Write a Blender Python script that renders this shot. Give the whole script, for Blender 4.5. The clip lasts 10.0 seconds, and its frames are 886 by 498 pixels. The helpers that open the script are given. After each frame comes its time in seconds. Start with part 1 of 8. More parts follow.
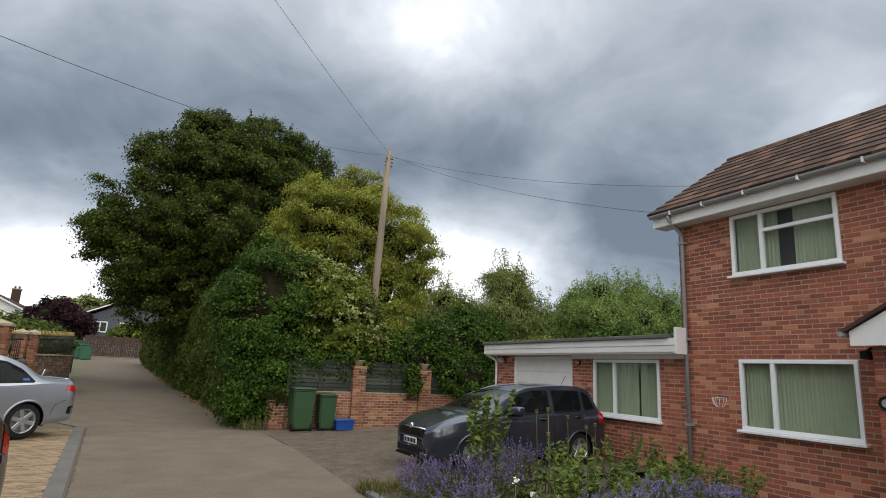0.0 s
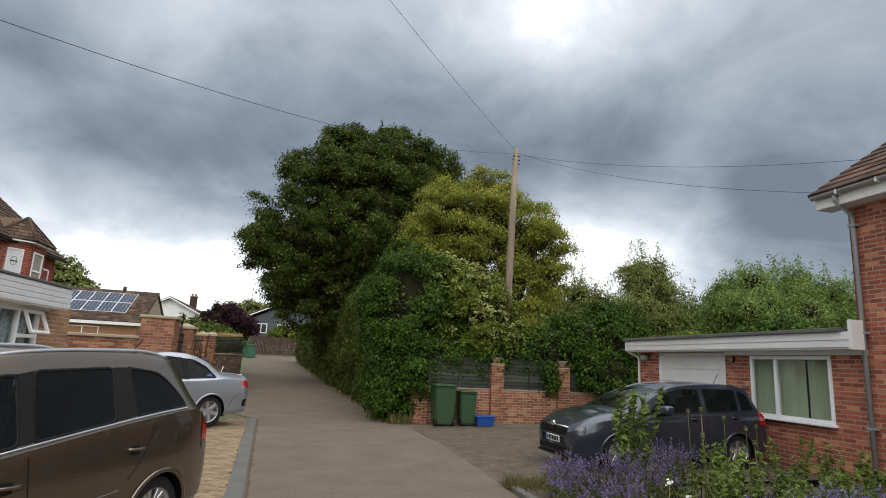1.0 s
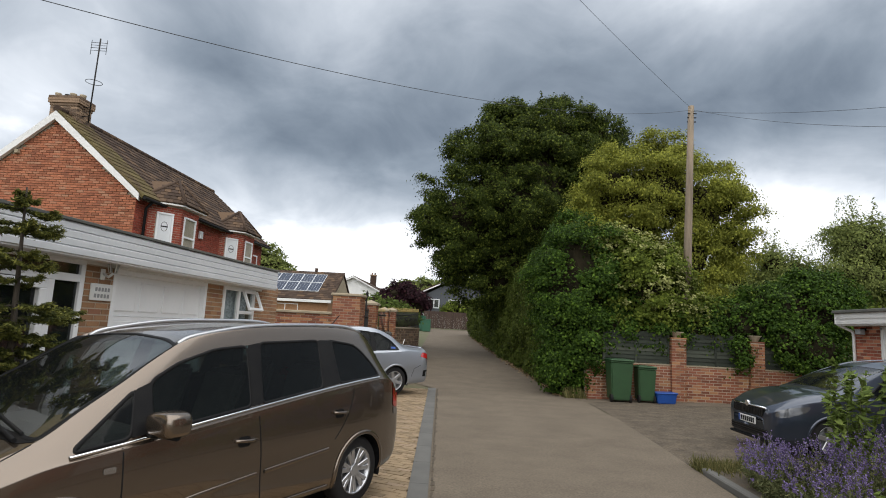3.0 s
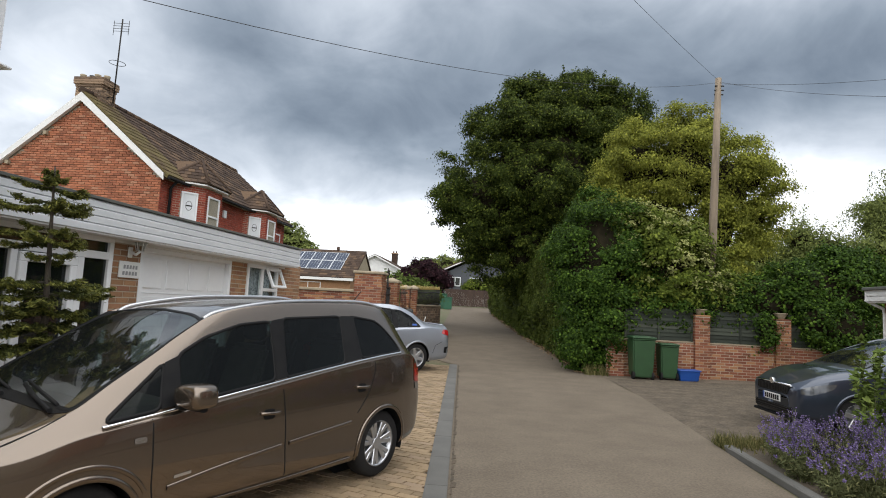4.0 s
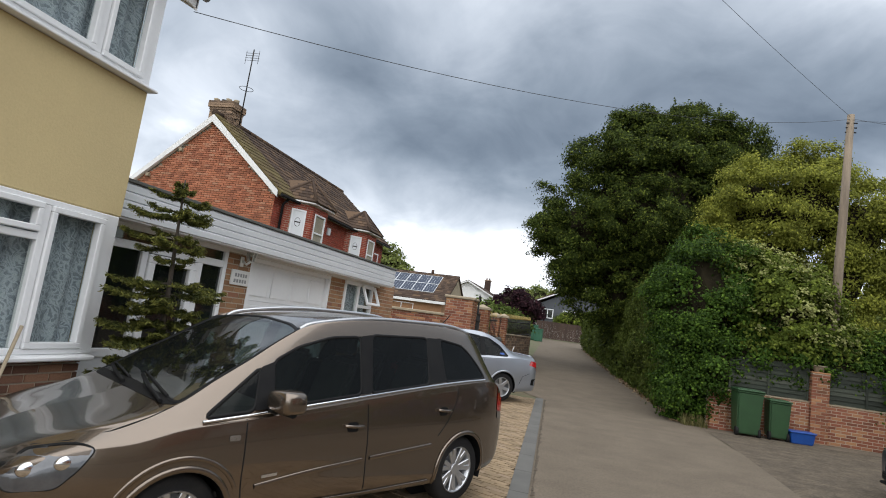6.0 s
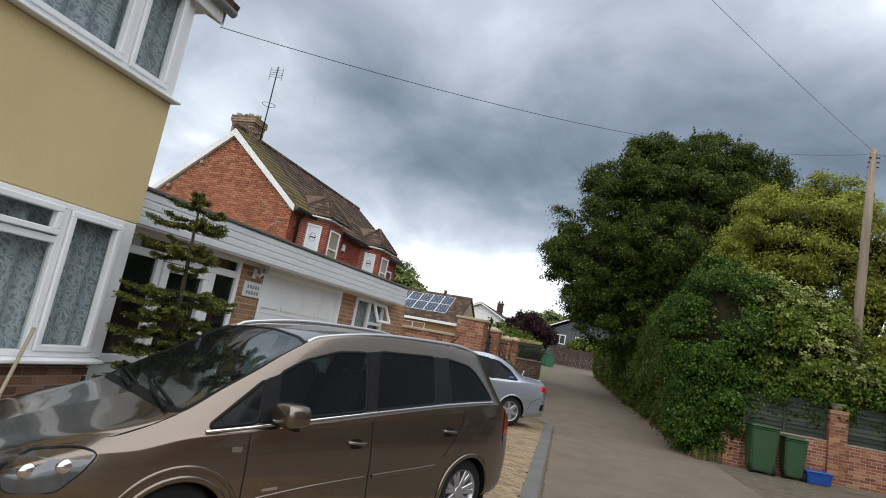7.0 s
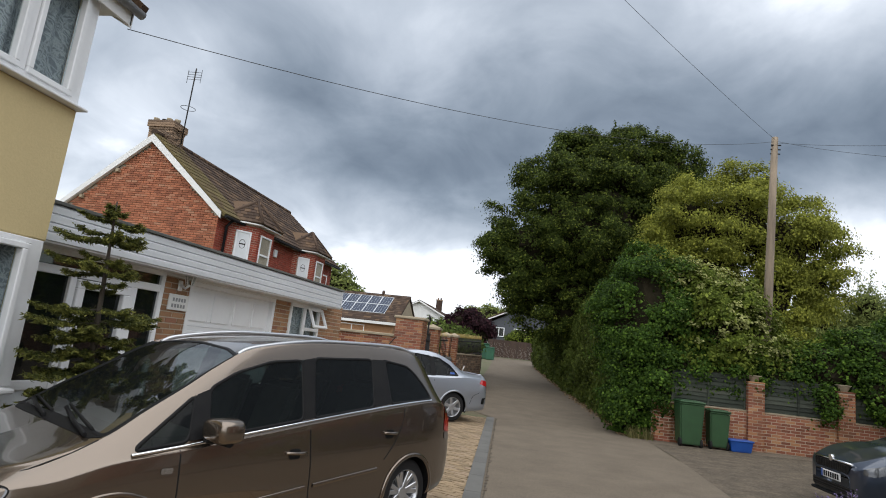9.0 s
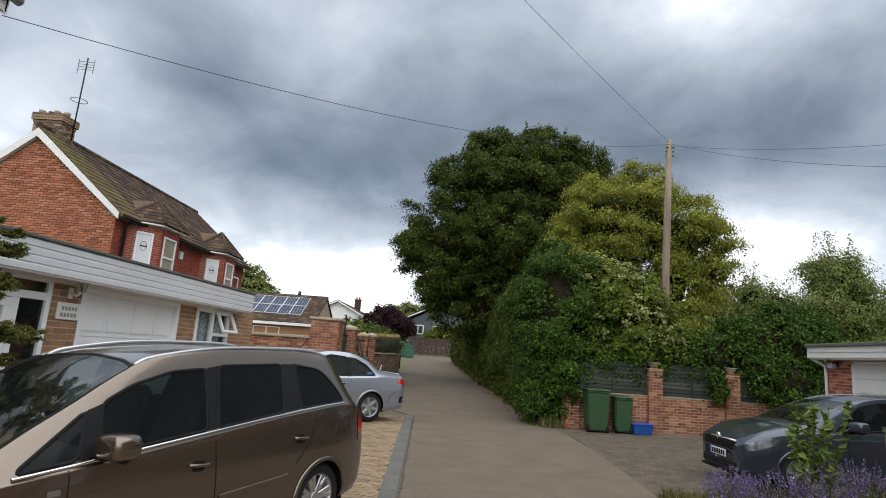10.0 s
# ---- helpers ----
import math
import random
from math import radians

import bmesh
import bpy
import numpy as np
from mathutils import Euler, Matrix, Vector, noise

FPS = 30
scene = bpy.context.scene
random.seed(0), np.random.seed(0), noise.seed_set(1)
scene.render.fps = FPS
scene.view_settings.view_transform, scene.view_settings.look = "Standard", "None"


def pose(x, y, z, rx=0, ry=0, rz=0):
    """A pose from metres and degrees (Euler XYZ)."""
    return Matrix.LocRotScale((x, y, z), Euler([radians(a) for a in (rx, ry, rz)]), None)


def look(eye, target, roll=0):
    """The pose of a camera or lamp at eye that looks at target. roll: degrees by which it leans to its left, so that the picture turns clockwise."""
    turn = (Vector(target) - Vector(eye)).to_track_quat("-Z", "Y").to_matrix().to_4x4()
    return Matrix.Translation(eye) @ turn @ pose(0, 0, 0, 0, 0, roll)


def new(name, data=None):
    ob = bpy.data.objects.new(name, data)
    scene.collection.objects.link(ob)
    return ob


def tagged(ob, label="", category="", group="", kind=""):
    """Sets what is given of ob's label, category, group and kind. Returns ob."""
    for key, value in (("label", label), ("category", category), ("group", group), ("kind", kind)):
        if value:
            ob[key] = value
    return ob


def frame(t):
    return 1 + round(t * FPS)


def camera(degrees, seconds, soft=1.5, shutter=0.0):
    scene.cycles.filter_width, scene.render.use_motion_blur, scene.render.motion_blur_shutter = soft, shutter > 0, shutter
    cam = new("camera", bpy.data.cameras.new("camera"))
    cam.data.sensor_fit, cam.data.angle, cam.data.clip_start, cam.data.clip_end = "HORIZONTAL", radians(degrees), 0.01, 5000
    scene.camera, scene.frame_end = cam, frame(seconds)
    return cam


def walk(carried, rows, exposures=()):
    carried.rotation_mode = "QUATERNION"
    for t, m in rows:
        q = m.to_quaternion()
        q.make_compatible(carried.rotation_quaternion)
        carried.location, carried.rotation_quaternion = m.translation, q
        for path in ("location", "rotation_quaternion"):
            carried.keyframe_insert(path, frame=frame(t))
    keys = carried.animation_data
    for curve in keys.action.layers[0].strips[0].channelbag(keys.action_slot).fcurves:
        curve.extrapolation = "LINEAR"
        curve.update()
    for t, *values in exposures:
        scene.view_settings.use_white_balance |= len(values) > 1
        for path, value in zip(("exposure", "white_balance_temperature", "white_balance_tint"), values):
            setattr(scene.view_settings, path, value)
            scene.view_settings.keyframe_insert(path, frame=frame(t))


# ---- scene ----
cam = camera(75.8, 10.0, soft=1.0)
PATH = [
    (0, (0.27, -0.381, 1.7), (1.147, 1.366, 2.125), 2.9),
    (0.5, (0.232, -0.412, 1.683), (0.899, 1.428, 2.095), 3.1),
    (1, (0.167, -0.45, 1.7), (0.623, 1.457, 2.093), 2.9),
    (1.5, (0.133, -0.435, 1.708), (0.36, 1.517, 2.08), 3.0),
    (2, (0.113, -0.443, 1.715), (0.163, 1.526, 2.06), 3.3),
    (2.5, (0.101, -0.456, 1.712), (0.042, 1.517, 2.034), 3.4),
    (4, (0.111, -0.449, 1.685), (-0.065, 1.534, 1.881), 3.0),
    (4.5, (0.134, -0.464, 1.696), (-0.12, 1.51, 1.893), 4.2),
    (5, (0.134, -0.456, 1.688), (-0.156, 1.509, 1.921), 4.4),
    (5.5, (0.131, -0.462, 1.68), (-0.312, 1.475, 1.907), 5.8),
    (6, (0.141, -0.467, 1.682), (-0.367, 1.45, 1.941), 7.9),
    (7.5, (0.164, -0.439, 1.664), (-0.402, 1.449, 1.998), 10.8),
    (8, (0.152, -0.441, 1.674), (-0.367, 1.46, 2.015), 9.7),
    (8.5, (0.176, -0.439, 1.677), (-0.268, 1.481, 2.019), 7.8),
    (9, (0.208, -0.456, 1.688), (-0.14, 1.482, 2.037), 6.4),
    (9.5, (0.25, -0.471, 1.692), (0.031, 1.484, 2.049), 5.2),
    (10, (0.29, -0.502, 1.712), (0.225, 1.463, 2.08), 4.1),
]
walk(cam, [(t, look(eye, target, roll)) for t, eye, target, roll in PATH], [(0.0, 0.55, 6500, 10), (2.5, 0.53, 6480, 10), (4.0, 0.68, 6400, 10), (4.5, 0.71, 6380, 10), (5.5, 0.64, 6320, 10), (7.5, 0.54, 6230, 10), (10.0, 0.53, 6280, 10)])

# ---- world, sun ----
world = bpy.data.worlds.new("overcast_sky")
scene.world = world
world.use_nodes = True
wt = world.node_tree
wt.nodes.clear()


def wn(kind, **inputs):
    n = wt.nodes.new(kind)
    for k, v in inputs.items():
        n.inputs[int(k[1:])].default_value = v
    return n


def wmath(op, a, b=None):
    n = wt.nodes.new("ShaderNodeMath")
    n.operation = op
    for i, v in enumerate((a, b)):
        if v is None:
            continue
        if isinstance(v, (int, float)):
            n.inputs[i].default_value = v
        else:
            wt.links.new(v, n.inputs[i])
    return n.outputs[0]


def wramp(fac, stops, smooth=True):
    n = wt.nodes.new("ShaderNodeValToRGB")
    n.color_ramp.interpolation = "EASE" if smooth else "LINEAR"
    while len(n.color_ramp.elements) < len(stops):
        n.color_ramp.elements.new(0.5)
    for e, (p, c) in zip(n.color_ramp.elements, stops):
        e.position, e.color = p, (*c, 1)
    wt.links.new(fac, n.inputs[0])
    return n.outputs[0]


coord = wn("ShaderNodeTexCoord").outputs["Generated"]
sep = wn("ShaderNodeSeparateXYZ")
wt.links.new(coord, sep.inputs[0])
sx, sy, sz = sep.outputs
up = wmath("MAXIMUM", sz, 0.0)
den = wmath("ADD", up, 0.34)
comb = wn("ShaderNodeCombineXYZ")
wt.links.new(wmath("DIVIDE", sx, den), comb.inputs[0])
wt.links.new(wmath("DIVIDE", sy, den), comb.inputs[1])


def wnoise(scale, detail, rough, offset, dist=0.0):
    mp = wt.nodes.new("ShaderNodeMapping")
    mp.inputs["Location"].default_value = offset
    wt.links.new(comb.outputs[0], mp.inputs[0])
    n = wt.nodes.new("ShaderNodeTexNoise")
    n.inputs["Scale"].default_value, n.inputs["Detail"].default_value = scale, detail
    n.inputs["Roughness"].default_value, n.inputs["Distortion"].default_value = rough, dist
    wt.links.new(mp.outputs[0], n.inputs["Vector"])
    return n.outputs["Fac"]


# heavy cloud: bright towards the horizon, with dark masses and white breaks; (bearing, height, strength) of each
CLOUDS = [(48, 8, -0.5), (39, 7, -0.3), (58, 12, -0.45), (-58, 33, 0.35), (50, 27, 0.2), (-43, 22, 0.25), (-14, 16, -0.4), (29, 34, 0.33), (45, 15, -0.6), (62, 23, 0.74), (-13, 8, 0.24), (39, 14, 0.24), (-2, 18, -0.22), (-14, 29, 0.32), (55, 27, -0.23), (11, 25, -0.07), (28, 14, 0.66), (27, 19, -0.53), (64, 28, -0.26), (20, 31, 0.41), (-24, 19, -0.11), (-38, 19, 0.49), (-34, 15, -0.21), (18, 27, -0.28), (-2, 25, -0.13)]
wisp = wt.nodes.new("ShaderNodeTexNoise")
wisp.inputs["Scale"].default_value, wisp.inputs["Detail"].default_value, wisp.inputs["Roughness"].default_value = 5.5, 5.0, 0.55
wt.links.new(coord, wisp.inputs["Vector"])
warp = wt.nodes.new("ShaderNodeVectorMath")
warp.operation = "MULTIPLY_ADD"
wt.links.new(wisp.outputs["Color"], warp.inputs[0])
warp.inputs[1].default_value, warp.inputs[2].default_value = (0.20, 0.20, 0.13), (0, 0, 0)
bent = wt.nodes.new("ShaderNodeVectorMath")
wt.links.new(coord, bent.inputs[0])
wt.links.new(warp.outputs[0], bent.inputs[1])
back = wt.nodes.new("ShaderNodeVectorMath")
back.operation = "SUBTRACT"
wt.links.new(bent.outputs[0], back.inputs[0])
back.inputs[1].default_value = (0.10, 0.10, 0.065)
sep_b = wn("ShaderNodeSeparateXYZ")
wt.links.new(back.outputs[0], sep_b.inputs[0])
level = wramp(wmath("MAXIMUM", sep_b.outputs[2], 0.0), [(0.0, (1.0,) * 3), (0.13, (0.97,) * 3), (0.20, (0.72,) * 3), (0.28, (0.42,) * 3), (0.37, (0.25,) * 3), (0.46, (0.37,) * 3), (0.56, (0.52,) * 3), (0.75, (0.60,) * 3)], False)
shade = level
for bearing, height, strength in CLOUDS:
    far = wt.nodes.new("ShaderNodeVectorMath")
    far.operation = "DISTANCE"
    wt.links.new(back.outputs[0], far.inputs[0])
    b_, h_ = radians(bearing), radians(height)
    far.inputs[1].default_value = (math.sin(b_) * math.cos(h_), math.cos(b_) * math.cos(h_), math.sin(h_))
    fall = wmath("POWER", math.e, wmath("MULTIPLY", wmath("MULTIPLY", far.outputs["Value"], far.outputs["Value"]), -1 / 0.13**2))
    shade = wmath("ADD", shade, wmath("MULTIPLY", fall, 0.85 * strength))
fine = wnoise(3.2, 8.0, 0.55, (0.4, 5.2, 1.0), 0.5)
shade = wmath("ADD", shade, wmath("MULTIPLY", wmath("SUBTRACT", fine, 0.5), 0.8))
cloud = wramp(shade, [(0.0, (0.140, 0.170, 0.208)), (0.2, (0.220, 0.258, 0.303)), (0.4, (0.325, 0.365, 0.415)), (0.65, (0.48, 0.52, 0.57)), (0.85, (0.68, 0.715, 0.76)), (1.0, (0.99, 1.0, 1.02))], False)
sky = wt.nodes.new("ShaderNodeTexSky")
sky.sky_type, sky.sun_disc = "NISHITA", False
sky.sun_elevation, sky.sun_rotation = radians(57), radians(188)
skyb = wt.nodes.new("ShaderNodeBackground")
skyb.inputs[1].default_value = 0.07
wt.links.new(sky.outputs[0], skyb.inputs[0])
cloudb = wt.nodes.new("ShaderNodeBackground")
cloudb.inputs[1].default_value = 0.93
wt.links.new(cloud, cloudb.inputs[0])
wmix = wt.nodes.new("ShaderNodeMixShader")
wmix.inputs[0].default_value = 0.88
wout = wt.nodes.new("ShaderNodeOutputWorld")
wt.links.new(skyb.outputs[0], wmix.inputs[1])
wt.links.new(cloudb.outputs[0], wmix.inputs[2])
wt.links.new(wmix.outputs[0], wout.inputs[0])

sun = new("sun", bpy.data.lights.new("sun", "SUN"))
sun.data.energy, sun.data.angle, sun.data.color = 2.5, radians(110), (1.0, 0.965, 0.91)
sun.matrix_world = look((0.5, -6.0, 11.0), (0, 0, 0))


# ---- materials ----
def material(name, a, b=None, rough=0.6, metal=0.0, scale=6.0, fine=60.0, bump=0.15, depth=0.004, spread=0.0, third=None,
             coat=0.0, clear=0.0, spec=0.5, stain=0.25, stretch=(1, 1, 1), leaf=0.0, tones=0.65):
    """Two colours mixed by a coarse noise, darkened by a fine one, with relief. spread: how far single pieces differ (third: their other colour)."""
    b = b or tuple(c * 0.82 for c in a)
    m = bpy.data.materials.new(name)
    m.use_nodes = True
    nt = m.node_tree
    p = nt.nodes["Principled BSDF"]
    out = nt.nodes["Material Output"]
    link = nt.links.new

    def node(kind):
        return nt.nodes.new(kind)

    def noise_tex(s, detail):
        mp, n = node("ShaderNodeMapping"), node("ShaderNodeTexNoise")
        mp.inputs["Scale"].default_value = stretch
        link(node("ShaderNodeTexCoord").outputs["Object"], mp.inputs[0])
        link(mp.outputs[0], n.inputs["Vector"])
        n.inputs["Scale"].default_value, n.inputs["Detail"].default_value, n.inputs["Roughness"].default_value = s, detail, 0.6
        return n.outputs["Fac"]

    def mix(fac, c1, c2, blend="MIX"):
        n = node("ShaderNodeMix")
        n.data_type, n.blend_type = "RGBA", blend
        if isinstance(fac, float):
            n.inputs[0].default_value = fac
        else:
            link(fac, n.inputs[0])
        for i, c in ((6, c1), (7, c2)):
            if isinstance(c, tuple):
                n.inputs[i].default_value = (*c, 1)
            else:
                link(c, n.inputs[i])
        return n.outputs[2]

    def ramp(fac, lo, hi):
        n = node("ShaderNodeMapRange")
        n.inputs[1].default_value, n.inputs[2].default_value = lo, hi
        link(fac, n.inputs[0])
        return n.outputs[0]

    coarse, grain = noise_tex(scale, 4.0), noise_tex(fine, 3.0)
    colour = mix(ramp(coarse, 0.32, 0.68), a, b)
    if spread:
        add, frac = node("ShaderNodeMath"), node("ShaderNodeMath")
        add.operation, frac.operation = "ADD", "FRACT"
        link(node("ShaderNodeNewGeometry").outputs["Random Per Island"], add.inputs[0])
        link(node("ShaderNodeObjectInfo").outputs["Random"], add.inputs[1])
        link(add.outputs[0], frac.inputs[0])
        colour = mix(ramp(frac.outputs[0], 1.0 - spread, 1.0), colour, third or tuple(c * 0.55 for c in a))
        tone = node("ShaderNodeMath")
        tone.operation = "MULTIPLY_ADD"
        link(frac.outputs[0], tone.inputs[0])
        tone.inputs[1].default_value, tone.inputs[2].default_value = tones, 0.985 - 0.5 * tones
        hs = node("ShaderNodeHueSaturation")
        link(tone.outputs[0], hs.inputs["Value"])
        link(colour, hs.inputs["Color"])
        colour = hs.outputs[0]
    if stain:
        g = node("ShaderNodeMath")
        g.operation = "MULTIPLY_ADD"
        link(grain, g.inputs[0])
        g.inputs[1].default_value, g.inputs[2].default_value = 2 * stain, 1 - stain
        hs = node("ShaderNodeHueSaturation")
        link(g.outputs[0], hs.inputs["Value"])
        link(colour, hs.inputs["Color"])
        colour = hs.outputs[0]
    link(colour, p.inputs["Base Color"])
    p.inputs["Roughness"].default_value, p.inputs["Metallic"].default_value = rough, metal
    p.inputs["Specular IOR Level"].default_value = spec
    p.inputs["Coat Weight"].default_value, p.inputs["Coat Roughness"].default_value = coat, 0.04
    p.inputs["Transmission Weight"].default_value = clear
    if bump:
        bn = node("ShaderNodeBump")
        bn.inputs["Strength"].default_value, bn.inputs["Distance"].default_value = bump, depth
        link(grain, bn.inputs["Height"])
        link(bn.outputs[0], p.inputs["Normal"])
    if leaf:
        tr, ms = node("ShaderNodeBsdfTranslucent"), node("ShaderNodeMixShader")
        link(colour, tr.inputs[0])
        ms.inputs[0].default_value = leaf
        link(p.outputs[0], ms.inputs[1])
        link(tr.outputs[0], ms.inputs[2])
        link(ms.outputs[0], out.inputs[0])
    return m


def glass(name, tint=(0.9, 0.95, 0.95), see=0.5, rough=0.02, spec=0.9, ior=1.5):
    """A thin pane: part mirror, part clear."""
    m = bpy.data.materials.new(name)
    m.use_nodes = True
    nt = m.node_tree
    p, out = nt.nodes["Principled BSDF"], nt.nodes["Material Output"]
    p.inputs["Base Color"].default_value = (0.012, 0.014, 0.015, 1)
    p.inputs["Roughness"].default_value, p.inputs["IOR"].default_value = rough, ior
    p.inputs["Specular IOR Level"].default_value = spec
    tr, ms = nt.nodes.new("ShaderNodeBsdfTransparent"), nt.nodes.new("ShaderNodeMixShader")
    tr.inputs[0].default_value = (*tint, 1)
    ms.inputs[0].default_value = see
    nt.links.new(p.outputs[0], ms.inputs[1])
    nt.links.new(tr.outputs[0], ms.inputs[2])
    nt.links.new(ms.outputs[0], out.inputs[0])
    return m


